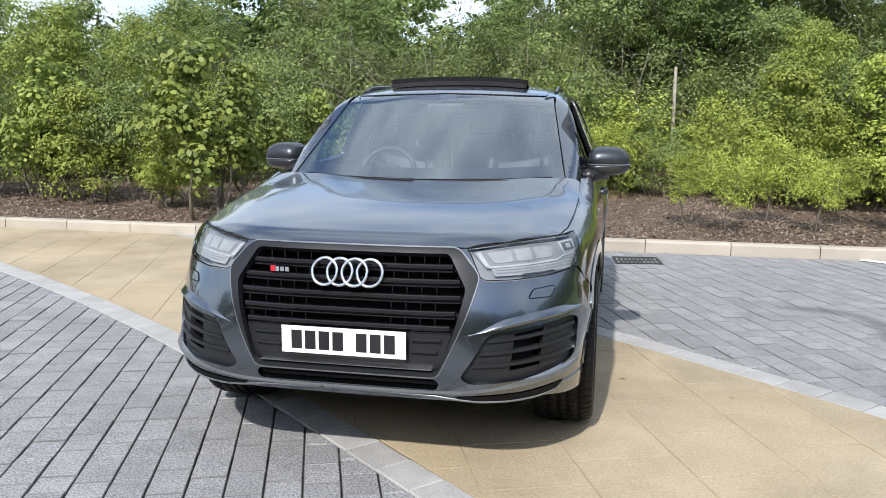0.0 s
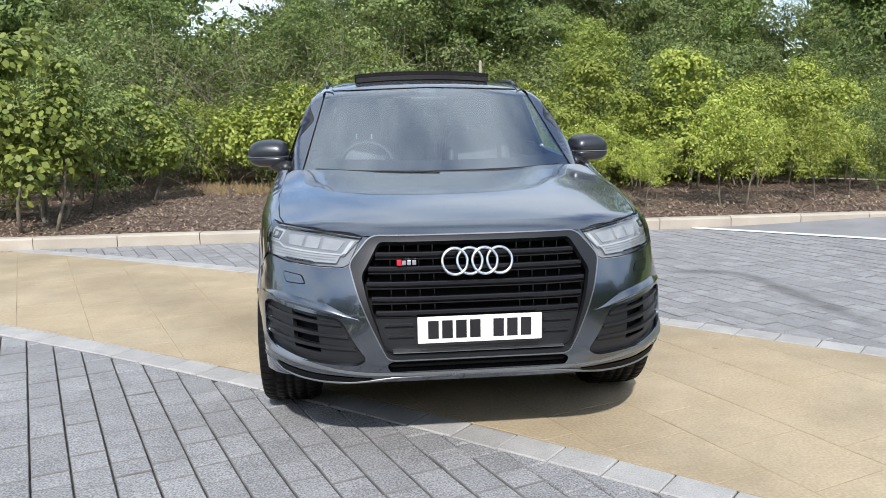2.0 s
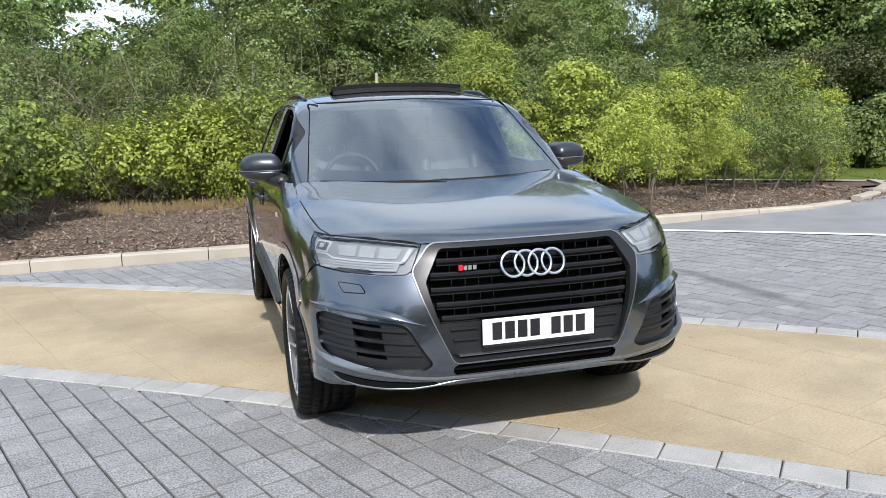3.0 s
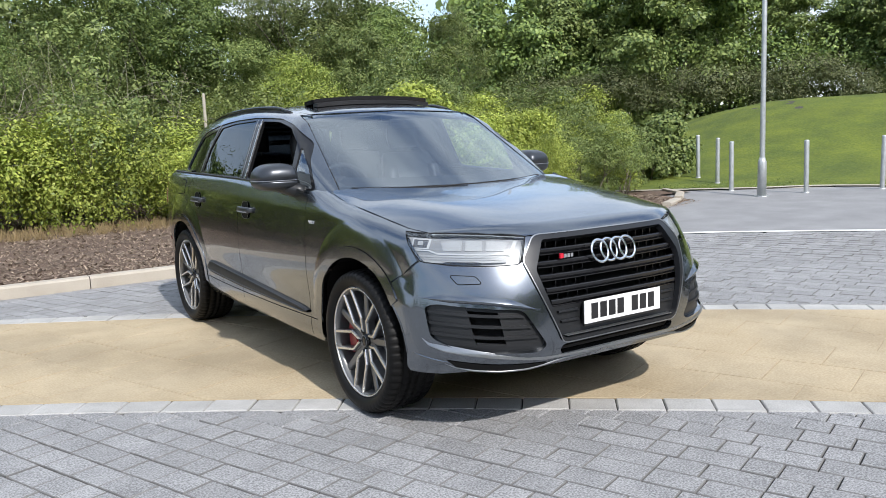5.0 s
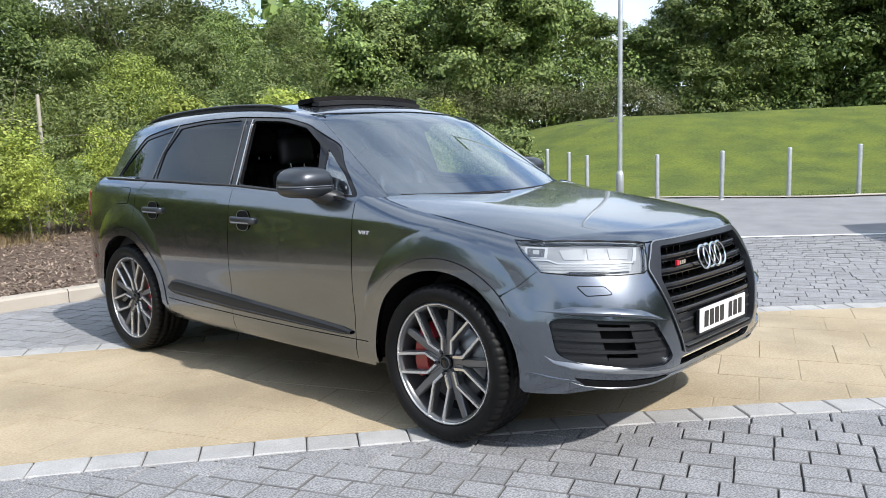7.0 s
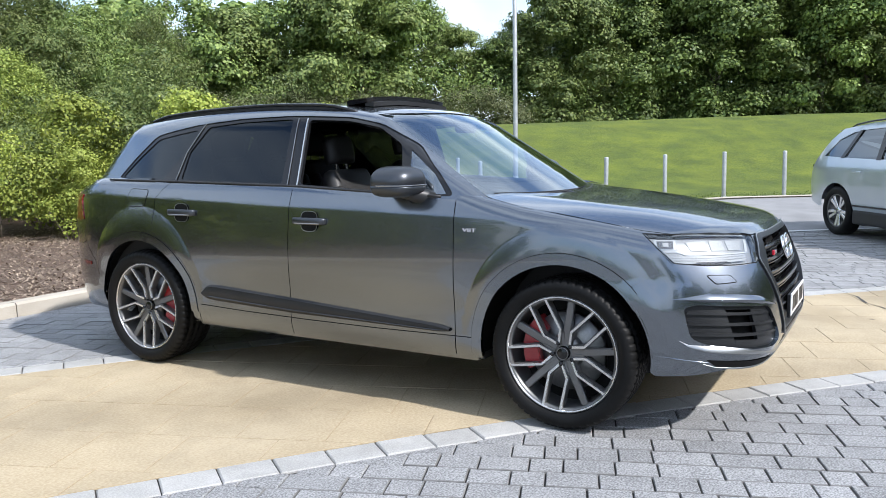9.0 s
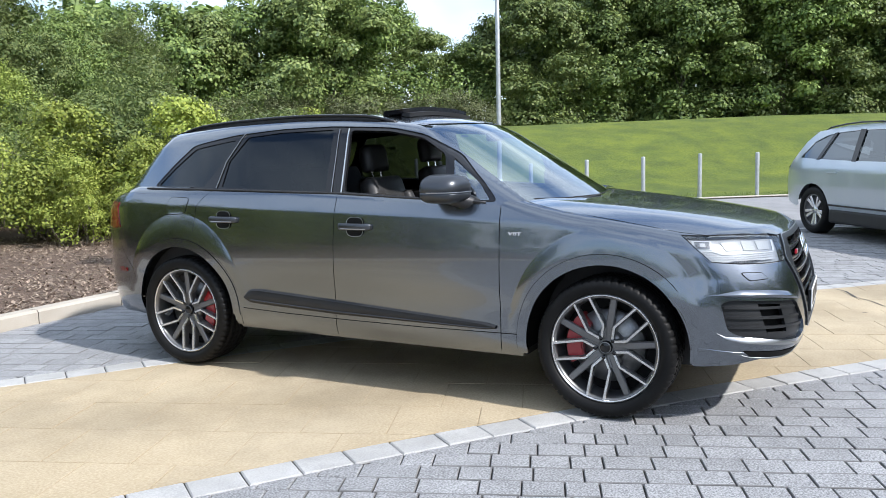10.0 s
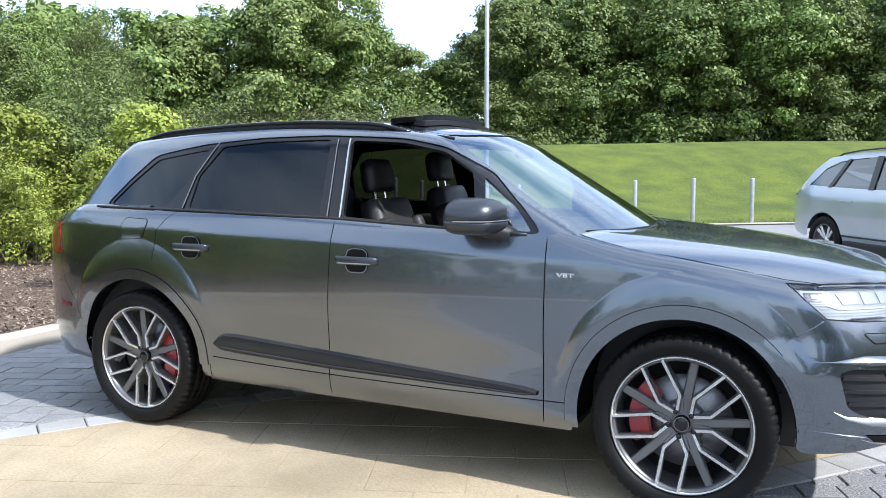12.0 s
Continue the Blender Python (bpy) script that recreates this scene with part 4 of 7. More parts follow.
def ledge(name, run, up_, down, out, material, s, taper=True, thin=1.0):
    """A sharp fold along the bumper: it stands out from the surface and has a face above and one below."""
    x, z = np.array([p[0] for p in run]), np.array([p[1] for p in run])
    t = np.linspace(0, len(run) - 1, 40)
    x, z = np.interp(t, range(len(run)), x), np.interp(t, range(len(run)), z)
    k = np.clip((39 - np.arange(40)) / 14, 0, 1) if taper else np.ones(40)
    k = k * np.clip((np.arange(40) + 0.2) / 9, 0, 1)
    k = k * np.interp(np.arange(40), (0, 8, 20, 39), (1.0, 1.0, thin, thin))
    rows = []
    for dz, q in ((up_, -0.004), (0.002, out), (-0.004, out), (-down, -0.004)):
        zz = z + dz * np.maximum(k, 0.15)
        pos, nor = chart_front(turn_of(x, zz), zz)
        rows.append(pos + nor * (q * (k[:, None] if q > 0 else 1.0)))
    verts = np.concatenate(rows) * np.array((s, 1, 1))
    faces = []
    for r in range(3):
        for i in range(39):
            f = (r * 40 + i, r * 40 + i + 1, (r + 1) * 40 + i + 1, (r + 1) * 40 + i)
            faces.append(f if s < 0 else f[::-1])
    return put(name, mesh_of(name, verts, faces, material, True), car)


# side vents
for s in (1, -1):
    vent = sheet("bumper_vent", patch(front_poly(fillet([(0.922, 0.69), (0.56, 0.66), (0.44, 0.455), (0.52, 0.425), (0.84, 0.450), (0.922, 0.51)], 0.03)), [], chart_front, 0.035, offset=-0.055), BLACK_WITH_SHADE, car, "black finned bumper vent", mirror=s < 0)
    for z0, x0, x1 in ((0.612, 0.575, 0.902), (0.562, 0.545, 0.904), (0.512, 0.515, 0.900)):
        strip = front_poly([(x0, z0 + 0.000), (x0 + 0.02, z0 + 0.006), (x1, z0 + 0.030), (x1 + 0.004, z0 + 0.016), (x0, z0 - 0.008)])
        sheet("blade", patch(strip, [], chart_front, 0.03, 0.0, 0.035, offset=-0.008), GREY_PLASTIC, vent, mirror=s < 0)
    for quad in ([(0.455, 0.452), (0.50, 0.430), (0.655, 0.446), (0.685, 0.655), (0.565, 0.645)], [(0.775, 0.455), (0.87, 0.466), (0.916, 0.51), (0.918, 0.676), (0.795, 0.668)], [(0.655, 0.440), (0.78, 0.455), (0.78, 0.500), (0.662, 0.487)], [(0.682, 0.635), (0.792, 0.645), (0.795, 0.670), (0.686, 0.655)]):
        strip = front_poly(quad)
        sheet("vent_panel", patch(strip, [], chart_front, 0.03, 0.0, 0.02, offset=-0.020), GREY_PLASTIC, vent, mirror=s < 0)
    ledge("vent_brow", [(0.928, 0.697), (0.88, 0.695), (0.82, 0.691), (0.74, 0.684), (0.66, 0.672), (0.60, 0.660), (0.55, 0.646), (0.50, 0.634)], 0.030, 0.014, 0.020, PAINT, s)
    ledge("splitter_blade", [(0.922, 0.505), (0.908, 0.478), (0.87, 0.460), (0.76, 0.440), (0.66, 0.424), (0.57, 0.408), (0.46, 0.394), (0.30, 0.388), (0.15, 0.387), (0.0, 0.387)], 0.026, 0.008, 0.016, PAINT_SILVER, s, taper=False, thin=0.45)
    ledge("splitter_line", [(0.865, 0.392), (0.83, 0.376), (0.76, 0.364), (0.66, 0.356), (0.54, 0.354), (0.46, 0.362), (0.36, 0.376), (0.15, 0.381), (0.0, 0.381)], 0.002, 0.003, 0.006, PAINT_SILVER, s, taper=False)
    ledge("chin_line", [(0.93, 0.424), (0.915, 0.416), (0.895, 0.409), (0.87, 0.403), (0.84, 0.400)], 0.004, 0.018, 0.004, PAINT, s)
    slit = front_poly([(0.862, 0.412), (0.82, 0.406), (0.72, 0.394), (0.56, 0.382), (0.44, 0.374), (0.46, 0.366), (0.54, 0.358), (0.66, 0.360), (0.76, 0.368), (0.83, 0.380)])
    # The slit's dark depth is a flat black patch on the bumper.
    sheet("lower_slit", patch(slit, [], chart_front, 0.025, 0.0, 0.0, offset=0.003), BLACK_WITH_SHADE, car, "", s < 0)
    wash = front_poly(fillet([(0.815, 0.800), (0.735, 0.795), (0.720, 0.765), (0.800, 0.762)], 0.008))
    ring_w = [tuple(q) for q in shrink(np.array(wash), -0.0035)]
    # The shade in the gap is a flat black ring on the surface.
    sheet("washer_gap_shade", patch(ring_w, [wash], chart_front, 0.02, 0.0, 0.0, offset=0.0012), BLACK_WITH_SHADE, car, "", s < 0)
    sheet("washer_cover", patch(wash, [], chart_front, 0.02, 0.0, 0.004, offset=0.003), PAINT, car, "", s < 0)
    # headlamp
    lamp = sheet("headlight", patch(LAMP, [], chart_front, 0.03, 0.0, 0.0, offset=-0.034), LAMP_SILVER, car, "clear LED headlight", s < 0)
    sheet("lamp_cover", patch(LAMP, [], chart_front, 0.03, 0.002, 0.01), GLASS_LAMP, lamp, "clear lamp cover", s < 0).visible_shadow = False
    hole = [tuple(q) for q in shrink(dense(LAMP, 0.05), 0.0045)]
    sheet("lamp_seal", patch(LAMP, [hole], chart_front, 0.03, 0.0005, 0.0, offset=0.0015), BLACK_WITH_SHADE, lamp, "", s < 0)
    def inlay(a, b, c, d):
        """A quad inside the lamp: shares along its length (0 inner, 1 outer) and height (0 foot, 1 top)."""
        out = []
        for (u, v) in (a, b, c, d):
            ang = 0.60 + (1.03 - 0.60) * u
            top_a, top_z = [p[0] for p in LAMP_TOP] + [lamp_tip[0]], [p[1] for p in LAMP_TOP] + [lamp_tip[1]]
            zt = float(np.interp(ang, top_a, top_z)) - 0.006
            out.append((ang, 0.852 + (zt - 0.852) * v))
        return out
    for nm, mat_, off, q in (
            ("reflector", LAMP_SILVER, -0.024, ((-0.16, 0.34), (1.0, 0.34), (1.0, 1.0), (-0.26, 1.0))),
            ("lower_band", LAMP_CLOUD, -0.020, ((-0.10, 0.06), (0.88, 0.06), (0.97, 0.33), (-0.12, 0.33))),
            ("rib", LAMP_SILVER, -0.018, ((-0.08, 0.15), (0.90, 0.15), (0.90, 0.18), (-0.08, 0.18))),
            ("rib", LAMP_SILVER, -0.018, ((-0.08, 0.24), (0.93, 0.24), (0.93, 0.27), (-0.08, 0.27))),
            ("dark_foot", BLACK_GLOSS, -0.016, ((0.12, 0.02), (0.55, 0.02), (0.50, 0.09), (0.18, 0.08))),
            ("light_guide", LAMP_WHITE, -0.0205, ((-0.14, 0.35), (0.60, 0.35), (0.60, 0.41), (-0.14, 0.41))),
            ("light_guide", LAMP_WHITE, -0.0205, ((0.60, 0.35), (0.70, 0.47), (0.70, 0.53), (0.60, 0.41))),
            ("light_guide", LAMP_WHITE, -0.0205, ((0.70, 0.47), (0.97, 0.47), (0.97, 0.52), (0.70, 0.52))),
            ("light_guide", LAMP_WHITE, -0.0205, ((-0.17, 0.41), (-0.13, 0.41), (-0.19, 0.94), (-0.23, 0.94))),
            ("chamber", LAMP_CLOUD, -0.0215, ((-0.08, 0.50), (0.10, 0.50), (0.10, 0.88), (-0.13, 0.90))),
            ("chamber", LAMP_CLOUD, -0.0215, ((0.14, 0.50), (0.31, 0.50), (0.31, 0.88), (0.14, 0.88))),
            ("chamber", LAMP_CLOUD, -0.0215, ((0.35, 0.50), (0.54, 0.50), (0.58, 0.84), (0.35, 0.88))),
            ("lens_frame", LAMP_WHITE, -0.0215, ((0.70, 0.55), (0.91, 0.55), (0.91, 0.95), (0.68, 0.95))),
            ("lens_block", LAMP_DARK, -0.019, ((0.725, 0.60), (0.885, 0.60), (0.885, 0.89), (0.71, 0.89))),
            ("lens_core", LAMP_CLOUD, -0.017, ((0.77, 0.68), (0.83, 0.68), (0.83, 0.82), (0.77, 0.82)))):
        sheet(nm, patch(inlay(*q), [], chart_front, 0.03, 0.0, 0.003, offset=off), mat_, lamp, "", s < 0)

# ---- glasshouse ----
CAB_Z, CAB_K = 1.12, 0.70


def chart_cab(y, v):
    a = v / CAB_K
    return solve_form(cabin_form, stack3(0.0, y, CAB_Z), stack3(-np.cos(a), np.zeros(len(y)), np.sin(a)), 0.0, 1.3)


def cab_poly(pts):
    """A side-view outline (y, z) in the glasshouse chart."""
    y, z = np.array([p[0] for p in pts]), np.array([p[1] for p in pts])
    p, _ = cab_side(y, z)
    return [(float(q[1]), CAB_K * math.atan2(q[2] - CAB_Z, -q[0])) for q in p]


def to_cab(p):
    return (float(p[1]), CAB_K * math.atan2(float(p[2]) - CAB_Z, abs(float(p[0]))))


screen_z = np.linspace(1.105, 1.612, 11)
screen_x = 0.765 - 0.28 * (screen_z - 1.2)
sp, _ = cab_screen(screen_x, screen_z)
roof_ys = np.linspace(1.19, 3.45, 16)
roof_xs = np.interp(roof_ys, (1.19, 1.6, 2.6, 3.45), (0.60, 0.615, 0.60, 0.52))
rp, _ = cab_top(roof_xs, roof_ys)
DLO = fillet([(0.645, 1.150), (0.75, 1.275), (0.93, 1.428), (1.16, 1.548), (1.40, 1.596), (1.85, 1.618), (2.25, 1.612), (2.64, 1.582), (3.02, 1.522), (3.20, 1.385), (3.375, 1.232), (2.6, 1.222), (1.70, 1.202)], 0.05)
dlo = cab_poly(DLO)
bottom = [(y, belt(y) - 0.012) for y in np.linspace(0.585, 3.62, 16)]
bottom = [(0.52, 1.10), (0.56, 1.11)] + bottom + [(3.74, 1.15)]
rear_edge = [(3.745, 1.17), (3.63, 1.30), (3.50, 1.44), (3.42, 1.53)]
outer = [to_cab(p) for p in sp[::-1]] + cab_poly(bottom + rear_edge) + [to_cab(p) for p in rp[::-1]]
both("body_side_frame", patch(outer, [dlo], chart_cab, 0.018, 0.001, 0.02), PAINT, None, "grey roof pillar and window surround")
Q_GLASS = fillet([(3.335, 1.245), (2.835, 1.240), (2.700, 1.400), (2.610, 1.555), (3.00, 1.500), (3.18, 1.372)], 0.03)
R_GLASS = fillet([(2.665, 1.236), (1.805, 1.216), (1.830, 1.600), (2.25, 1.592), (2.52, 1.568), (2.645, 1.41)], 0.02)
F_OPEN = fillet([(1.665, 1.212), (0.950, 1.172), (1.005, 1.435), (1.17, 1.532), (1.41, 1.578), (1.700, 1.592)], 0.03)
F_QUARTER = fillet([(0.915, 1.170), (0.695, 1.164), (0.78, 1.275), (0.945, 1.412)], 0.015)
both("window_trim", patch(dlo, [cab_poly(Q_GLASS), cab_poly(R_GLASS), cab_poly(F_OPEN), cab_poly(F_QUARTER)], chart_cab, 0.04, 0.0, 0.022, offset=-0.006), BLACK_GLOSS, None, "gloss black window surround")
for nm, poly, gm, lab in (("quarter_window", Q_GLASS, GLASS_DARK, "dark tinted side glass"), ("rear_door_window", R_GLASS, GLASS_DARK, "dark tinted side glass"), ("mirror_window", F_QUARTER, GLASS_FRONT, "")):
    both(nm, patch(cab_poly(poly), [], chart_cab, 0.06, 0.0, 0.0, offset=-0.012), gm, None, lab)
strip = cab_poly([(1.676, 1.205), (1.685, 1.205), (1.718, 1.600), (1.710, 1.600)])
both("pillar_strip", patch(cab_poly([(1.752, 1.208), (1.757, 1.208), (1.786, 1.600), (1.782, 1.600)]), [], chart_cab, 0.04, 0.0, 0.004, offset=0.001), PAINT_SILVER)
both("pillar_strip", patch(strip, [], chart_cab, 0.04, 0.0, 0.006, offset=0.001), RIM_BRIGHT)
gap_strip = cab_poly([(2.702, 1.232), (2.709, 1.232), (2.669, 1.410), (2.557, 1.590), (2.551, 1.590), (2.662, 1.406)])
both("door_frame_strip", patch(gap_strip, [], chart_cab, 0.04, 0.0, 0.004, offset=0.001), STEEL)

roof_outline = [(float(x), float(y)) for x, y in zip(roof_xs, roof_ys)]
header = [(float(p[0]), float(p[1])) for p in cab_screen(np.linspace(0.60, 0.0, 7), np.interp(np.linspace(0.60, 0.0, 7), (0, 0.6), (1.628, 1.614)))[0]]
tail = [(0.50, 3.58), (0.36, 3.66), (0.0, 3.70)]
rh = header[::-1] + roof_outline[1:] + tail
SUN_HOLE = [(-0.44, 1.50), (0.44, 1.50), (0.44, 1.66), (-0.44, 1.66)]
sheet("roof", patch(rh + [(-x, y) for x, y in rh[1:-1]][::-1], [SUN_HOLE], cab_top, 0.06, 0.001, 0.03), PAINT, car, "grey metallic roof with open sunroof")
sheet("rear_window", patch([(-0.62, 1.22), (0.62, 1.22), (0.50, 1.52), (-0.50, 1.52)], [], cab_rear, 0.06), GLASS_DARK, car, "dark tinted rear window")
sheet("tailgate_frame", patch([(-0.78, 1.15), (0.78, 1.15), (0.60, 1.56), (-0.60, 1.56)], [[(-0.62, 1.22), (0.62, 1.22), (0.50, 1.52), (-0.50, 1.52)]], cab_rear, 0.06, 0.0, 0.02), PAINT, car)
sz, sx = screen_z, screen_x
wpoly = [(float(x), float(z)) for x, z in zip(sx, sz)] + [(0.45, 1.622), (0.0, 1.628)]
wfoot = [(0.0, 1.150), (0.45, 1.155), (0.70, 1.165)]
wh = wfoot + wpoly
pane = patch(wh + [(-x, z) for x, z in wh[1:-1]][::-1], [], cab_screen, 0.06, 0.003, 0.0, offset=-0.004)
screen = sheet("windscreen", pane, GLASS_FRONT, car, "clear raked windscreen with a dark lower band")
screen.visible_shadow = False
band_lo = [(0.0, 1.152), (0.45, 1.157), (0.70, 1.168), (0.752, 1.205), (0.69, 1.228), (0.45, 1.214), (0.0, 1.208)]
sheet("screen_band", patch(band_lo + [(-x, z) for x, z in band_lo[1:-1]][::-1], [], cab_screen, 0.05, offset=-0.009), BLACK_PLASTIC, screen)
cowl = [(0.0, 0.345), (0.20, 0.355), (0.45, 0.400), (0.70, 0.470), (0.80, 0.487), (0.80, 0.60), (0.0, 0.50)]
both("cowl", patch(cowl, [], chart_top, 0.05, offset=-0.012), BLACK_PLASTIC)
for x0, x1 in ((-0.62, -0.02), (0.02, 0.66)):
    pts = []
    for k in range(9):
        x = x0 + (x1 - x0) * k / 8
        z = 1.128 + 0.014 * k / 8
        p, nrm = cab_screen(np.array([x]), np.array([z]))
        pts.append(Vector(p[0]) + Vector(nrm[0]) * 0.010)
    part("wiper", tube(bmesh.new(), pts, 0.0045, 6), BLACK_PLASTIC, car)

# roof rails and sunroof
for s in (-1, 1):
    pts = []
    for k in range(25):
        y = 1.42 + (3.30 - 1.42) * k / 24
        x = float(np.interp(y, roof_ys, roof_xs)) + 0.035
        p, _ = cab_top(np.array([x]), np.array([y]))
        lift = 0.026 * min(1.0, k / 2.5, (24 - k) / 2.5) - 0.004
        pts.append((s * x, y, float(p[0, 2]) + lift))
    bm = tube(bmesh.new(), pts, 0.0105, 8)
    part("roof_rail", bm, BLACK_GLOSS, car, "black roof rail", smooth=True)
    web = bmesh.new()
    lo = [web.verts.new((p[0], p[1], p[2] - 0.035)) for p in map(Vector, pts)]
    hi = [web.verts.new((p[0], p[1], p[2])) for p in map(Vector, pts)]
    for k in range(len(lo) - 1):
        web.faces.new((lo[k], lo[k + 1], hi[k + 1], hi[k]))
    part("rail_foot", web, BLACK_PLASTIC, car)

SR = [(-0.455, 1.455), (0.455, 1.455), (0.455, 1.645), (-0.455, 1.645)]


def sun_chart(x, y):
    """The open panel leans: high at its front edge, close to the roof at its rear."""
    p, n = cab_top(x, y)
    return p + n * np.interp(y, (1.455, 1.65), (0.058, 0.026))[:, None], n


sun_panel = patch(fillet(SR, 0.03), [], sun_chart, 0.05, 0.0, 0.030)
glass_roof = sheet("sunroof", sun_panel, BLACK_GLOSS, car, "dark glass sunroof standing open above the roof")
deflector = patch(fillet([(-0.45, 1.43), (0.45, 1.43), (0.45, 1.50), (-0.45, 1.50)], 0.01), [], cab_top, 0.05, 0.0, 0.026, offset=0.030)
sheet("wind_deflector", deflector, BLACK_PLASTIC, glass_roof)


def spoiler():
    """The lip that carries the roof on over the rear window."""
    bm = bmesh.new()
    rows = []
    for k in range(25):
        x = -0.545 + 1.09 * k / 24
        u = abs(x)
        drop, pull = 0.045 * (u / 0.62) ** 2.4, 0.16 * (u / 0.545) ** 3
        def at(y, lift):
            return bm.verts.new((x, y - pull, float(roof_y(y - pull)) - drop + lift))
        rows.append([at(3.42, -0.012), at(3.46, 0.005), at(3.54, 0.005), at(3.60, 0.006), at(3.612, 0.0), at(3.605, -0.014), at(3.54, -0.030), at(3.46, -0.040)])
    for r0, r1 in zip(rows, rows[1:]):
        for i in range(8):
            bm.faces.new((r0[i], r1[i], r1[(i + 1) % 8], r0[(i + 1) % 8]))
    bm.faces.new(rows[0])
    bm.faces.new(rows[-1][::-1])
    bmesh.ops.recalc_face_normals(bm, faces=bm.faces)
    return bm


part("spoiler", spoiler(), PAINT, car, "grey roof spoiler")

# sill mouldings, handles, fuel flap, badges


def moulding(name, ys, tops, feet, out, material, label=""):
    """A long strip along the doors, with a rounded face, following the body's side."""
    y = np.linspace(ys[0], ys[-1], 60)
    zt, zb = np.interp(y, ys, tops), np.interp(y, ys, feet)
    for s in (-1, 1):
        rows = []
        for share, q in ((0.0, -0.010), (0.04, 0.55), (0.22, 1.0), (0.72, 1.0), (0.94, 0.6), (1.0, -0.010)):
            z = zt + (zb - zt) * share
            p, _ = chart_side(y, z)
            rows.append(np.stack((s * (-p[:, 0] + (out * q if q > 0 else q)), y, z), 1))
        faces = []
        for r in range(5):
            for k in range(59):
                f = (r * 60 + k, r * 60 + k + 1, (r + 1) * 60 + k + 1, (r + 1) * 60 + k)
                faces.append(f if s > 0 else f[::-1])
        put(name, mesh_of(name, np.concatenate(rows), faces, material, True), car)


moulding("side_moulding", (0.63, 0.70, 1.71, 2.30, 2.38, 2.42, 2.44), (0.460, 0.476, 0.542, 0.578, 0.574, 0.555, 0.525), (0.442, 0.434, 0.446, 0.470, 0.476, 0.488, 0.508), 0.018, BLACK_PLASTIC)
moulding("moulding_edge", (0.66, 0.72, 1.71, 2.30, 2.38), (0.460, 0.471, 0.533, 0.567, 0.563), (0.456, 0.466, 0.527, 0.561, 0.558), 0.0225, GREY_PLASTIC)
moulding("moulding_edge", (0.66, 0.72, 1.71, 2.30, 2.38), (0.452, 0.450, 0.474, 0.502, 0.506), (0.446, 0.441, 0.463, 0.490, 0.496), 0.0225, PAINT_SATIN_SHADED)
both("sill", patch([(0.47, SILL + 0.01), (2.53, SILL + 0.01), (2.52, 0.293), (0.48, 0.293)], [], chart_side, 0.04, 0.0, 0.03, offset=-0.004), PAINT, None, "grey painted sill")
sill_top = [(0.47, 0.424), (1.10, 0.418), (1.60, 0.421), (2.10, 0.430), (2.46, 0.443)]
# The seam's shade is a thin black strip laid on the side.
both("sill_gap_shade", patch(sill_top + [(y, z - 0.0045) for y, z in sill_top[::-1]], [], chart_side, 0.03, offset=0.0012), BLACK_WITH_SHADE)
FLAP = fillet([(3.075, 1.172), (2.905, 1.166), (2.935, 1.062), (3.135, 1.052)], 0.025)
# Here too a flat black ring stands for the gap's shade.
sheet("flap_gap_shade", patch([tuple(q) for q in shrink(np.array(FLAP), -0.0035)], [FLAP], chart_side, 0.02, offset=0.0012), BLACK_WITH_SHADE, car)
both("rear_reflector", patch([(3.56, 0.655), (3.66, 0.66), (3.66, 0.635), (3.56, 0.632)], [], chart_side, 0.02, 0.0, 0.004, offset=0.004), TAIL_RED, None, "small red reflector")
sheet("fuel_flap", patch(FLAP, [], chart_side, 0.03, 0.0, 0.003, offset=0.0025), PAINT, car)
for y0, z0 in ((1.550, 1.003), (2.587, 1.028)):
    for s in (-1, 1):
        c, nrm = chart_side(np.array([y0]), np.array([z0]))
        cx = -float(c[0, 0])
        bowl = [(y0 + 0.058 * math.copysign(abs(math.cos(a)) ** 0.6, math.cos(a)), z0 - 0.002 + 0.056 * math.copysign(abs(math.sin(a)) ** 0.6, math.sin(a))) for a in (k * math.tau / 28 for k in range(28))]
        # No recess is cut; its shade is a flat black disc on the door.
        cup = sheet("handle_cup", patch(bowl, [], chart_side, 0.012, offset=0.007), BLACK_WITH_SHADE, car, "", s > 0)
        rim_b = [(y0 + (q - y0) * 1.07, z0 + (w - z0) * 1.07) for q, w in bowl]
        sheet("cup_rim", patch(rim_b, [bowl], chart_side, 0.012, offset=0.0075), PAINT_SILVER, cup, "", s > 0)
        bm = bmesh.new()
        bar = [(-0.118, 0.000, 0.6), (-0.112, 0.014, 0.85), (-0.09, 0.023, 1.0), (0.0, 0.029, 1.0), (0.09, 0.023, 1.0), (0.112, 0.014, 0.85), (0.118, 0.000, 0.6)]
        rings = [[bm.verts.new((s * (cx + out + 0.010 * math.cos(b)), y0 + along, z0 + 0.021 * k * math.copysign(abs(math.sin(b)) ** 0.7, math.sin(b)))) for b in (j * math.tau / 12 for j in range(12))] for along, out, k in bar]
        for r0, r1 in zip(rings, rings[1:]):
            for j in range(12):
                bm.faces.new((r0[j], r1[j], r1[(j + 1) % 12], r0[(j + 1) % 12]))
        bm.faces.new(rings[0])
        bm.faces.new(rings[-1])
        bmesh.ops.recalc_face_normals(bm, faces=bm.faces)
        part("door_handle", bm, PAINT_SATIN_SHADED, car, "grey door handle with a chrome strip", smooth=True)
        bm = bmesh.new()
        tube(bm, [(s * (cx + 0.031), y0 - 0.09, z0 - 0.013), (s * (cx + 0.037), y0, z0 - 0.013), (s * (cx + 0.031), y0 + 0.09, z0 - 0.013)], 0.0035, 6)
        part("handle_strip", bm, PAINT_SILVER, car)
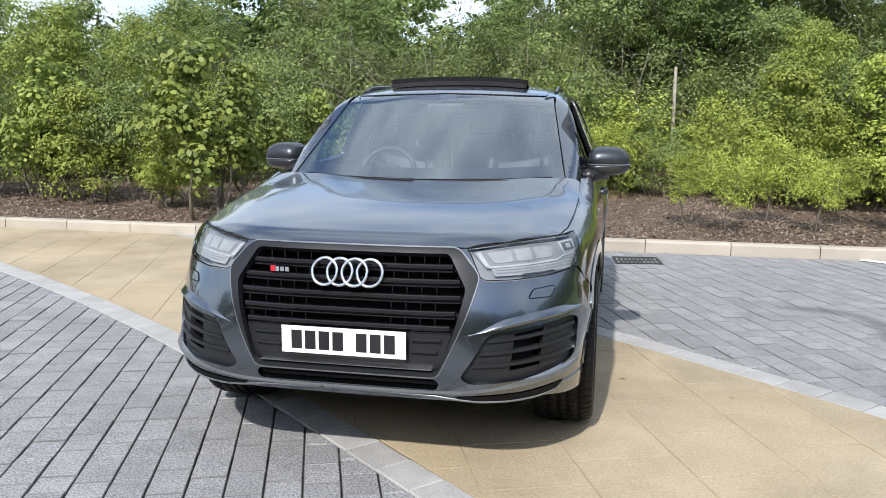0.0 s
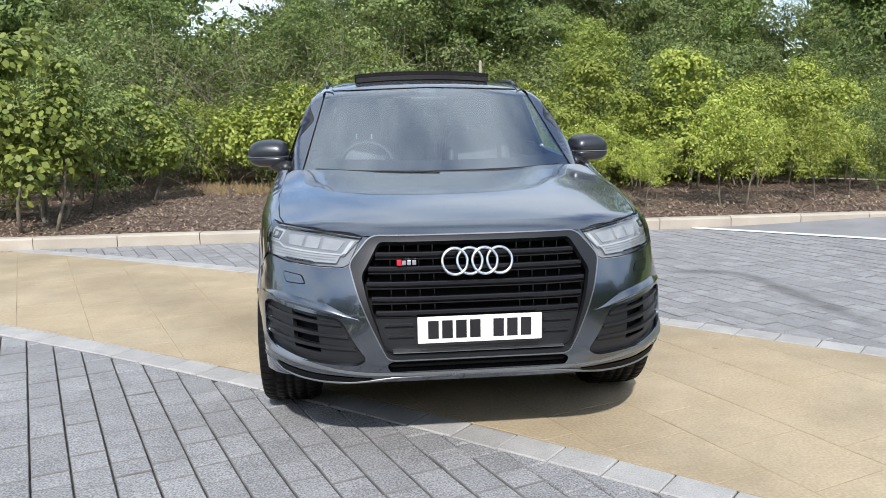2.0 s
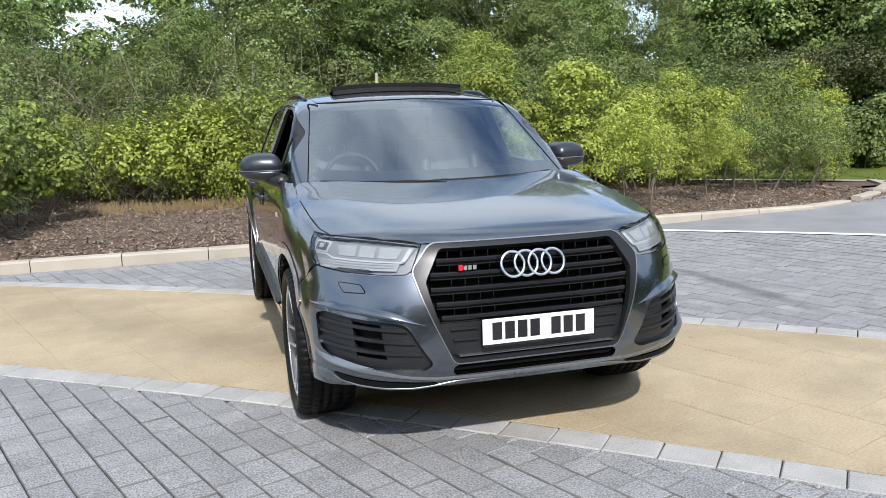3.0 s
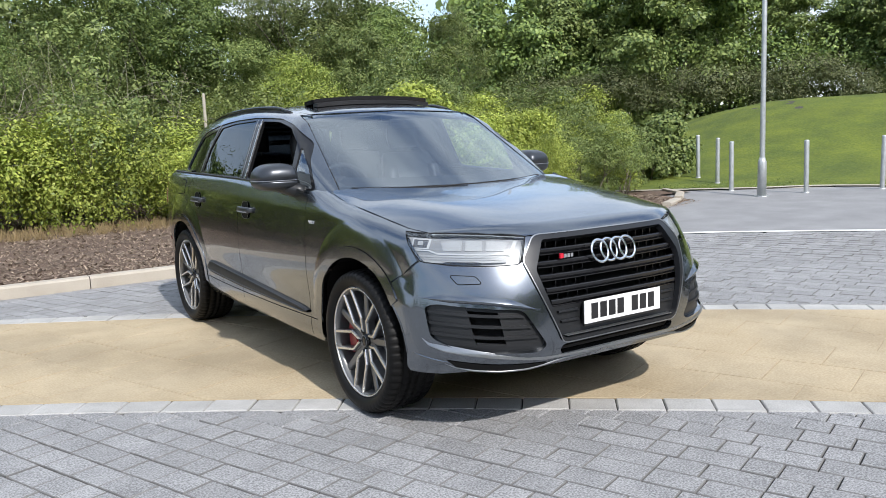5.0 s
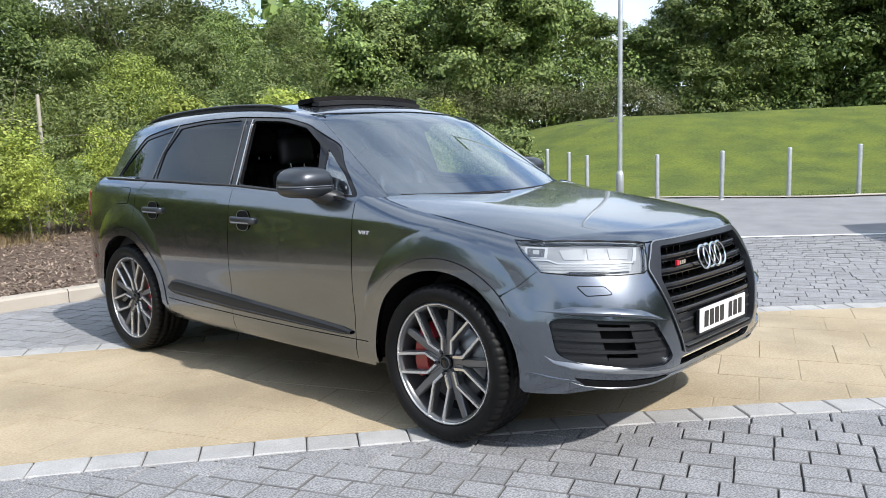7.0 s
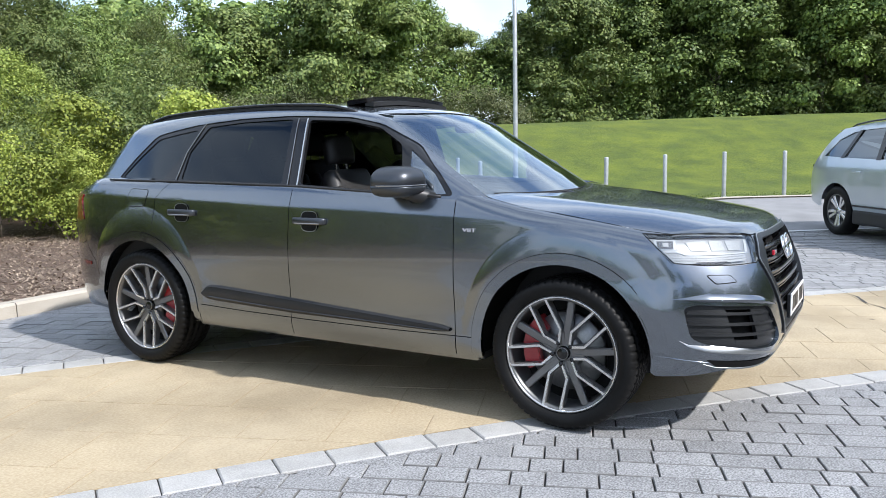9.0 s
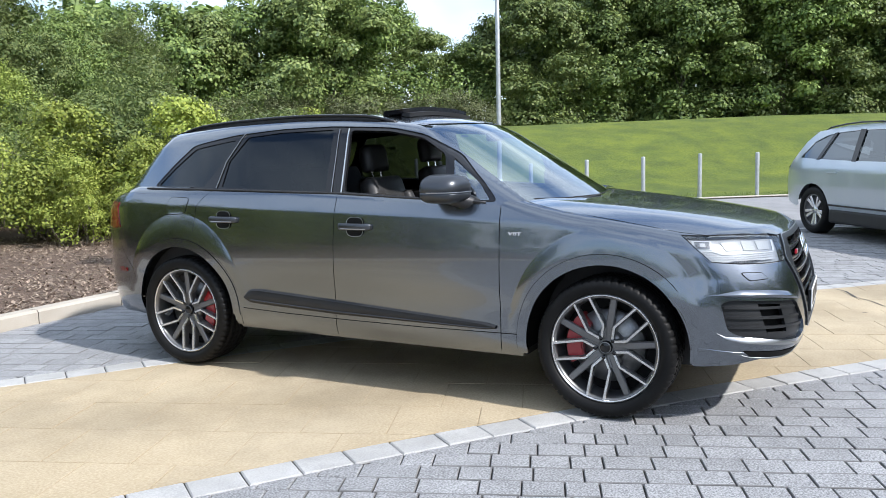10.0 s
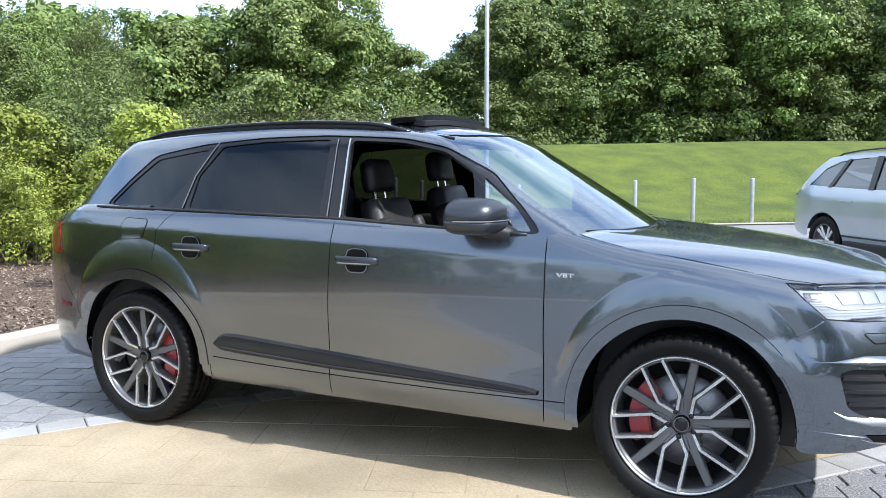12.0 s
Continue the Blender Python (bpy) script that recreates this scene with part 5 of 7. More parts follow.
for s in (-1, 1):
    text = bpy.data.curves.new("wing_badge", "FONT")
    text.body, text.size, text.align_x, text.align_y, text.extrude = "V8T", 0.026, "CENTER", "CENTER", 0.002
    carrier = bpy.data.objects.new("wing_badge", text)
    letters = bpy.data.meshes.new_from_object(carrier)
    bpy.data.objects.remove(carrier)
    bm = bmesh.new()
    bm.from_mesh(letters)
    bpy.data.meshes.remove(letters)
    for v in bm.verts:
        y, z = 0.51 + s * v.co.x * 1.75, 0.984 + v.co.y
        c, _ = chart_side(np.array([y]), np.array([z]))
        v.co = (s * (-float(c[0, 0]) + 0.002 + v.co.z), y, z)
    part("wing_badge", bm, BADGE_WHITE, car, "small chrome letters")


# rubber seals along the foot of the windows
for s in (-1, 1):
    run = []
    for y in np.linspace(0.70, 3.34, 48):
        z = float(np.interp(y, (0.645, 1.70, 2.6, 3.375), (1.150, 1.200, 1.220, 1.231)))
        c, _ = cab_side(np.array([y]), np.array([z + 0.004]))
        d, _ = chart_side(np.array([y]), np.array([min(z, belt(float(y)) - 0.008)]))
        run.append((s * max(-float(c[0, 0]) + 0.001, -float(d[0, 0]) - 0.012), float(y), z))
    part("belt_seal", tube(bmesh.new(), run, 0.0075, 8), BLACK_PLASTIC, car, smooth=True)


# door mirrors
def mirror_shell(s, upper):
    """Half of the housing: the painted cap above the strip, or the shell below it."""
    bm = bmesh.new()
    bmesh.ops.create_uvsphere(bm, u_segments=32, v_segments=20, radius=1.0)
    away = [v for v in bm.verts if (v.co.z < -0.01) == upper and abs(v.co.z) > 0.01]
    bmesh.ops.delete(bm, geom=away, context="VERTS")
    for v in bm.verts:
        x, y, z = v.co
        zz = math.copysign(abs(z) ** 0.62, z) * (0.100 if upper else 0.066) * (1 - 0.26 * max(x, 0))
        xx = math.copysign(abs(x) ** 0.52, x) * 0.122
        yy = math.copysign(abs(y) ** 0.6, y) * (0.150 if y < 0 else 0.088) * (1.0 - 0.14 * x)
        v.co = (s * (1.005 + xx), 0.945 + yy + 0.10 * xx, 1.216 + zz)
    bmesh.ops.holes_fill(bm, edges=[e for e in bm.edges if e.is_boundary])
    bmesh.ops.recalc_face_normals(bm, faces=bm.faces)
    return bm


for s in (-1, 1):
    m = part("door_mirror", mirror_shell(s, True), PAINT_SATIN_SHADED, car, "satin grey door mirror housing with shade in its paint", smooth=True)
    part("lower_shell", mirror_shell(s, False), PAINT_SATIN_SHADED, m, smooth=True)
    bm = bmesh.new()
    tube(bm, [(s * 0.865, 0.79, 1.130), (s * 0.90, 0.815, 1.150), (s * 0.95, 0.85, 1.168), (s * 1.0, 0.90, 1.185)], (0.050, 0.046, 0.042, 0.036), 12)
    part("mirror_foot", bm, GREY_PLASTIC, m, smooth=True)
    bm = bmesh.new()
    pts = []
    for k in range(19):
        a = radians(-178 + 10 * k)
        x, y = math.cos(a), math.sin(a)
        xx = math.copysign(abs(x) ** 0.52, x) * 0.1235
        pts.append((s * (1.005 + xx), 0.945 + math.copysign(abs(y) ** 0.6, y) * (0.152 if y < 0 else 0.09) * (1 - 0.14 * x) + 0.10 * xx, 1.216))
    tube(bm, pts, 0.0032, 6)
    part("indicator_strip", bm, PAINT_SILVER, m)

# ---- wheels ----
tyre_profile = [(0.292, -0.105), (0.300, -0.128), (0.330, -0.143), (0.356, -0.140), (0.370, -0.128), (0.378, -0.105), (0.3805, -0.082), (0.372, -0.078), (0.372, -0.068), (0.381, -0.064),
                (0.381, -0.030), (0.373, -0.026), (0.373, -0.014), (0.381, -0.010), (0.381, 0.010), (0.373, 0.014), (0.373, 0.026), (0.381, 0.030), (0.381, 0.064), (0.372, 0.068), (0.372, 0.078), (0.3805, 0.082),
                (0.378, 0.105), (0.370, 0.128), (0.356, 0.140), (0.330, 0.143), (0.300, 0.128), (0.292, 0.105)]


def spoke(r0, a0, r1, a1, w0, w1, x0, x1, depth):
    """A flat bar from one polar place to another, with a bevelled front."""
    bm = bmesh.new()
    p0, p1 = Vector((r0 * math.cos(a0), r0 * math.sin(a0))), Vector((r1 * math.cos(a1), r1 * math.sin(a1)))
    d = (p1 - p0).normalized()
    n = Vector((-d.y, d.x))
    def ring(p, w, x):
        return [bm.verts.new((x + dx, *(p + n * q * w))) for dx, q in ((0.006, 0.5), (0.0, 0.36), (0.0, -0.36), (0.006, -0.5), (depth, -0.4), (depth, 0.4))]
    a, b = ring(p0, w0, x0), ring(p1, w1, x1)
    for i in range(6):
        bm.faces.new((a[i], b[i], b[(i + 1) % 6], a[(i + 1) % 6]))
    bm.faces.new(a)
    bm.faces.new(b[::-1])
    bmesh.ops.recalc_face_normals(bm, faces=bm.faces)
    return bm


def wheel_at(s, y):
    """A wheel, built at its hub with its outer face towards -x, then set in place."""
    w = thing("wheel", (0, 0, 0), "", "")
    for key in list(w.keys()):
        del w[key]
    w.parent = car
    turn = Matrix.Translation((s * 0.836, y, HUB_Z)) @ (Matrix.Rotation(math.pi, 4, "Z") if s > 0 else Matrix.Identity(4)) @ Matrix.Rotation(radians(28 if y < 1 else 18), 4, "X")
    w.matrix_basis = turn
    ident = Matrix.Identity(4)
    tread = lathe(bmesh.new(), tyre_profile, ident, 288)
    for i, v in enumerate(tread.verts):
        r, side = math.hypot(v.co.y, v.co.z), abs(v.co.x)
        if (i // len(tyre_profile)) % 5 == 0 and 0.366 < r and side > 0.080:
            v.co.y, v.co.z = v.co.y * 0.977, v.co.z * 0.977
        elif (i // len(tyre_profile)) % 5 == 2 and r > 0.379 and side < 0.07:
            v.co.y, v.co.z = v.co.y * 0.985, v.co.z * 0.985
    tyre = part("tyre", tread, RUBBER, w, "black low-profile tyre", smooth=True)
    part("rim", lathe(bmesh.new(), [(0.272, -0.112), (0.290, -0.122), (0.297, -0.118), (0.294, -0.095), (0.280, -0.02), (0.268, 0.02), (0.272, 0.11), (0.262, 0.11), (0.258, 0.02), (0.270, -0.09)], ident, 72, True), RIM_DARK, w, "grey alloy rim", smooth=True)
    part("rim_edge", lathe(bmesh.new(), [(0.281, -0.1195), (0.2895, -0.1245), (0.292, -0.122), (0.284, -0.116)], ident, 72, True), RIM_BRIGHT, w, smooth=True)
    for k in range(5):
        a = k * math.tau / 5
        part("spoke", spoke(0.045, a, 0.278, a, 0.048, 0.036, -0.078, -0.098, 0.040), RIM_DARK, w)
        for q in (-1, 1):
            b0, b1, b2 = a + q * 0.61, a + q * 0.235, a + q * 0.465
            part("spoke", spoke(0.050, b0, 0.127, b1, 0.016, 0.016, -0.091, -0.104, 0.010), RIM_BRIGHT, w)
            part("spoke", spoke(0.125, b1, 0.284, b2, 0.016, 0.016, -0.104, -0.119, 0.010), RIM_BRIGHT, w)
            part("spoke_side", spoke(0.050, b0, 0.127, b1, 0.021, 0.021, -0.086, -0.099, 0.045), RIM_DARK, w)
            part("spoke_side", spoke(0.125, b1, 0.284, b2, 0.021, 0.021, -0.099, -0.114, 0.045), RIM_DARK, w)
            part("spoke_web", spoke(0.050, a + q * 0.30, 0.112, a + q * 0.16, 0.024, 0.014, -0.080, -0.090, 0.040), RIM_DARK, w)
        bm = lathe(bmesh.new(), [(0.0, -0.012), (0.011, -0.010), (0.012, 0.01)], Matrix.Translation((-0.083, 0.056 * math.cos(a + 0.63), 0.056 * math.sin(a + 0.63))), 10)
        part("wheel_bolt", bm, BLACK_GLOSS, w, smooth=True)
    part("hub_cap", lathe(bmesh.new(), [(0.0, -0.094), (0.026, -0.093), (0.033, -0.088), (0.036, -0.06)], ident, 28), BLACK_GLOSS, w, smooth=True)
    part("hub_cap_ring", lathe(bmesh.new(), [(0.027, -0.0945), (0.030, -0.0955), (0.032, -0.0935)], ident, 28, True), STEEL, w, smooth=True)
    part("hub", lathe(bmesh.new(), [(0.0, -0.070), (0.075, -0.072), (0.090, -0.060), (0.095, -0.03), (0.0, -0.03)], ident, 28), RIM_DARK, w, smooth=True)
    part("brake_disc", lathe(bmesh.new(), [(0.06, -0.028), (0.198, -0.028), (0.200, -0.020), (0.200, 0.006), (0.06, 0.006)], ident, 48), STEEL, w, "steel brake disc", smooth=True)
    # Black disc added behind the spokes for the shade seen through them.
    part("rim_shade_disc", lathe(bmesh.new(), [(0.0, 0.012), (0.262, 0.012)], ident, 32), BLACK_WITH_SHADE, w)
    # the caliper does not turn with the rim's angle: undo it
    undo = turn.inverted() @ Matrix.Translation((s * 0.836, y, HUB_Z)) @ (Matrix.Rotation(math.pi, 4, "Z") if s > 0 else Matrix.Identity(4))
    bm = bmesh.new()
    flip = -1.0 if s > 0 else 1.0
    outline_c = [(0.225 * math.cos(t), 0.225 * math.sin(t)) for t in (radians(128 + 9 * k) for k in range(10))] + [(0.135 * math.cos(t), 0.135 * math.sin(t)) for t in (radians(209 - 9 * k) for k in range(10))]
    rear = 1.0 if y < 1 else -1.0
    prism(bm, outline_c, lambda p, q, c: undo @ Vector((-0.066 + c, -p * flip * rear, q)), 0.085)
    bmesh.ops.bevel(bm, geom=bm.edges[:], offset=0.006, segments=2, affect="EDGES")
    part("brake_caliper", bm, RED, w, "red brake caliper")
    return w


for y in AXLE:
    for s in (-1, 1):
        wheel_at(s, y)

# ---- underside, wheel housings and cabin ----
part("underbody", box(bmesh.new(), (-0.63, -0.60, 0.29), (0.63, 3.80, 0.48)), BLACK_PLASTIC, car)
part("floor_pan", box(bmesh.new(), (-0.86, 0.48, 0.285), (0.86, 2.50, 0.46)), BLACK_PLASTIC, car)
# Dark box added behind the intake so no daylight shows through it.
part("intake_backing", box(bmesh.new(), (-0.52, -0.80, 0.365), (0.52, -0.66, 0.56), 0.01), BLACK_PLASTIC, car)
part("engine_bay", box(bmesh.new(), (-0.60, -0.70, 0.48), (0.60, 0.50, 0.93)), BLACK_PLASTIC, car)
for y in AXLE:
    for s in (-1, 1):
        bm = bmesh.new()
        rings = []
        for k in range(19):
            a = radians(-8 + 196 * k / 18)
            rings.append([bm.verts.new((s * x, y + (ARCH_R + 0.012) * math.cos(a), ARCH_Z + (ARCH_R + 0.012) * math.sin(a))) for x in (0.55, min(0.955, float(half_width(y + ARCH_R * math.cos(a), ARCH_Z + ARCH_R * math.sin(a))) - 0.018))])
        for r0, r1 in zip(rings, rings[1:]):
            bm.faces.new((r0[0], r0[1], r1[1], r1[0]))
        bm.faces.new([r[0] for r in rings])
        # The liner is black, and its colour also holds the arch's shade.
        part("wheel_housing", bm, BLACK_WITH_SHADE, car)
        lip = []
        for k in range(31):
            a = radians(2 + 176 * k / 30)
            ly, lz = y + (ARCH_R + 0.003) * math.cos(a), ARCH_Z + (ARCH_R + 0.003) * math.sin(a)
            lip.append((s * (float(half_width(ly, lz)) - 0.004), ly, lz))
        part("arch_lip", tube(bmesh.new(), lip, 0.0075, 8), PAINT, car, smooth=True)
        part("brake_shield", box(bmesh.new(), (min(s * 0.55, s * 0.62), y - 0.43, 0.25), (max(s * 0.55, s * 0.62), y + 0.43, 0.8)), BLACK_PLASTIC, car)

for s in (-1, 1):
    card = bmesh.new()
    box(card, (min(s * 0.80, s * 0.86), 0.62, 0.40), (max(s * 0.80, s * 0.86), 3.55, 1.13), 0.02)
    part("door_card", card, CABIN, car)
part("cabin_floor", box(bmesh.new(), (-0.80, 0.5, 0.44), (0.80, 3.6, 0.50)), CABIN, car)
part("dashboard", box(bmesh.new(), (-0.78, 0.55, 0.70), (0.78, 1.02, 1.135), 0.06), CABIN, car, "dark dashboard", smooth=False)
part("console", box(bmesh.new(), (-0.13, 1.0, 0.5), (0.13, 1.9, 0.80), 0.03), CABIN, car)
part("bulkhead", box(bmesh.new(), (-0.80, 0.50, 0.45), (0.80, 0.56, 1.10)), CABIN, car)
lining = patch([(0.56, 1.35), (0.56, 3.40), (-0.56, 3.40), (-0.56, 1.35)], [SUN_HOLE], cab_top, 0.1, offset=-0.045)
sheet("headlining", lining, CABIN, car)


def seat(x, y, wide=0.50, drop=0.0):
    """A leather seat: cushion, back, bolsters and head restraint on two posts."""
    c = bmesh.new()
    box(c, (x - wide / 2, y - 0.50, 0.66), (x + wide / 2, y + 0.05, 0.82), 0.05)
    st = part("car_seat", c, LEATHER, car, "black leather seat")
    b = bmesh.new()
    box(b, (-wide / 2, -0.06, 0.0), (wide / 2, 0.07, 0.62), 0.055)
    box(b, (-wide / 2 - 0.01, -0.10, 0.06), (-wide / 2 + 0.09, 0.04, 0.50), 0.04)
    box(b, (wide / 2 - 0.09, -0.10, 0.06), (wide / 2 + 0.01, 0.04, 0.50), 0.04)
    for v in b.verts:
        t = v.co.z / 0.62
        v.co.x *= 1.0 - 0.22 * t * t
    b.transform(pose(x, y, 0.74 - drop, -17))
    part("backrest", b, LEATHER, st, smooth=True)
    h = bmesh.new()
    box(h, (-0.125, -0.05, -0.088), (0.125, 0.05, 0.096), 0.048)
    for v in h.verts:
        v.co.z += 0.030 * (1.0 - (v.co.x / 0.125) ** 2) - 0.02
    h.transform(pose(x, y + 0.225, 1.455 - drop, -10))
    part("head_restraint", h, LEATHER, st, smooth=True)
    for dx in (-0.055, 0.055):
        part("post", tube(bmesh.new(), [(x + dx, y + 0.195, 1.27 - drop), (x + dx, y + 0.215, 1.40 - drop)], 0.007, 8), CHROME, st)


seat(-0.40, 1.525, drop=0.05)
seat(0.40, 1.525)
seat(-0.46, 2.42, 0.46)
seat(0.0, 2.42, 0.40)
seat(0.46, 2.42, 0.46)
wheel_ring = ring_bm((0, 0, 0), 0.178, 0.016, 40, 8)
wheel_ring.transform(pose(-0.40, 1.14, 1.115, -24))
steer = part("steering_wheel", wheel_ring, LEATHER, car, "black leather steering wheel", smooth=True)
hubm = box(bmesh.new(), (-0.075, -0.03, -0.06), (0.075, 0.02, 0.06), 0.02)
box(hubm, (-0.17, -0.012, -0.02), (0.17, 0.006, 0.02), 0.005)
hubm.transform(pose(-0.40, 1.14, 1.115, -24))
part("steering_hub", hubm, CABIN, steer)
part("interior_mirror", box(bmesh.new(), (-0.12, 1.02, 1.50), (0.12, 1.05, 1.565), 0.015), BLACK_PLASTIC, car)
part("sensor_housing", box(bmesh.new(), (-0.06, 1.10, 1.555), (0.06, 1.26, 1.61), 0.02), BLACK_PLASTIC, car)

# ---- street furniture and kerbs ----
def kerb_stone(length):
    bm = bmesh.new()
    prof = ((0.0, -0.10), (0.0, 0.085), (0.022, 0.105), (0.150, 0.105), (0.150, -0.10))
    a = [bm.verts.new((0.0, y, z)) for y, z in prof]
    b = [bm.verts.new((length, y, z)) for y, z in prof]
    for i in range(5):
        bm.faces.new((a[i], a[(i + 1) % 5], b[(i + 1) % 5], b[i]))
    bm.faces.new(a[::-1])
    bm.faces.new(b)
    bmesh.ops.recalc_face_normals(bm, faces=bm.faces)
    me = bpy.data.meshes.new("kerb_stone")
    bm.to_mesh(me)
    bm.free()
    me.materials.append(KERB)
    return me


kerb = thing("kerb", (0, 0, 0), "pale buff concrete kerb along the planting bed", "kerb", kind="structure")
stone = kerb_stone(0.905)
bend = [Vector((-26.0, KERB_Y, 0)), Vector((6.9, KERB_Y, 0.03)), Vector((8.0, KERB_Y + 0.30, 0.07)), Vector((8.9, KERB_Y + 0.80, 0.10)), Vector((9.6, KERB_Y + 1.35, 0.12)), Vector((10.1, KERB_Y + 2.2, 0.14))]
for p, q in zip(bend, bend[1:]):
    d = q - p
    n = max(1, round(d.length / 0.915))
    for k in range(n):
        o = put("kerb_stone", stone, kerb)
        at = p + d * k / n
        o.matrix_basis = pose(at.x, at.y, at.z + rng.uniform(-0.003, 0.003), 0, 0, math.degrees(math.atan2(d.y, d.x)) + rng.uniform(-0.15, 0.15))

lawn_edge = thing("lawn_edging", (0, 0, 0), "pale concrete edging along the lawn", "kerb", kind="structure")
for k in range(46):
    a = radians(44.2) - k * 0.92 / 43.8
    x, y = ring_at(lawn_start(a) - 0.14, a)
    b = a - 0.92 / 43.8
    x1, y1 = ring_at(lawn_start(b) - 0.14, b)
    o = put("kerb_stone", stone, lawn_edge)
    o.matrix_basis = pose(x, y, rise(x, y) - 0.085, 0, 0, math.degrees(math.atan2(y1 - y, x1 - x)))


def bollard():
    b = thing("bollard", (0, 0, 0), "slim galvanised steel bollard at the lawn edge", "bollard", "bollards along the lawn")
    part("post", lathe(bmesh.new(), [(0.0, 0.955), (0.030, 0.953), (0.041, 0.945), (0.044, 0.93), (0.044, -0.1)], Matrix.Rotation(-math.pi / 2, 4, "Y"), 20), GALV, b, smooth=True)
    part("collar", lathe(bmesh.new(), [(0.044, 0.012), (0.058, 0.010), (0.060, -0.02)], Matrix.Rotation(-math.pi / 2, 4, "Y"), 20), GALV, b, smooth=True)
    return b


first_b = None
spots = [(10.90, 4.95), (11.80, 4.04), (12.52, 3.00), (13.28, 1.95), (13.92, 0.84), (14.30, -0.33), (14.80, -1.52), (15.2, -2.75), (10.68, 6.40), (11.62, 7.45), (12.10, 8.34)]
for x, y in spots:
    m = pose(x, y, rise(x, y) + 0.005, rng.uniform(-0.6, 0.6), rng.uniform(-0.6, 0.6), rng.uniform(0, 360))
    if first_b is None:
        first_b = bollard()
        first_b.matrix_basis = m
    else:
        copy_thing(first_b, m)

pole = thing("lamp_post", (10.12, 5.33, rise(10.12, 5.33)), "tall galvanised steel lamp post on the paving", "lamp post")
up = Matrix.Rotation(-math.pi / 2, 4, "Y")
part("base", lathe(bmesh.new(), [(0.0, 0.70), (0.048, 0.70), (0.075, 0.62), (0.078, 0.0), (0.0, 0.0)], up, 20), GALV, pole, smooth=True)
part("shaft", lathe(bmesh.new(), [(0.048, 0.66), (0.043, 3.0), (0.034, 7.9), (0.0, 7.9)], up, 16), GALV, pole, smooth=True)
part("flange", lathe(bmesh.new(), [(0.0, 0.015), (0.13, 0.013), (0.135, 0.0)], up, 20), GALV, pole)
part("lantern", box(bmesh.new(), (-0.10, -0.55, 7.86), (0.10, 0.05, 7.96), 0.03), GALV, pole)

# a far lamp post above the trees
far_pole = thing("lamp_post", (35.5, 43.0, 0.3), "distant thin lamp post above the trees", "lamp post")
part("shaft", lathe(bmesh.new(), [(0.12, 0.0), (0.09, 14.0), (0.0, 14.0)], up, 10), GALV, far_pole, smooth=True)
part("base", lathe(bmesh.new(), [(0.11, 0.0), (0.11, 1.0), (0.07, 1.1)], up, 10), GALV, far_pole, smooth=True)

drain = thing("drain_grate", (1.31, 4.72, 0.004), "black cast iron drain grate in grey paving", "drain grate", turn=7)
bm = bmesh.new()
for lo, hi in (((-0.24, -0.20, -0.03), (0.24, -0.17, 0.006)), ((-0.24, 0.17, -0.03), (0.24, 0.20, 0.006)), ((-0.24, -0.17, -0.03), (-0.21, 0.17, 0.006)), ((0.21, -0.17, -0.03), (0.24, 0.17, 0.006))):
    box(bm, lo, hi)
part("frame", bm, IRON, drain)
for k in range(9):
    x = -0.17 + 0.0425 * k
    part("bar", box(bmesh.new(), (x - 0.011, -0.17, -0.025), (x + 0.011, 0.17, 0.004)), IRON, drain)
part("cross_bar", box(bmesh.new(), (-0.21, -0.012, -0.025), (0.21, 0.012, 0.003)), IRON, drain)
part("pit", box(bmesh.new(), (-0.21, -0.17, -0.04), (0.21, 0.17, -0.03)), BLACK_PLASTIC, drain)

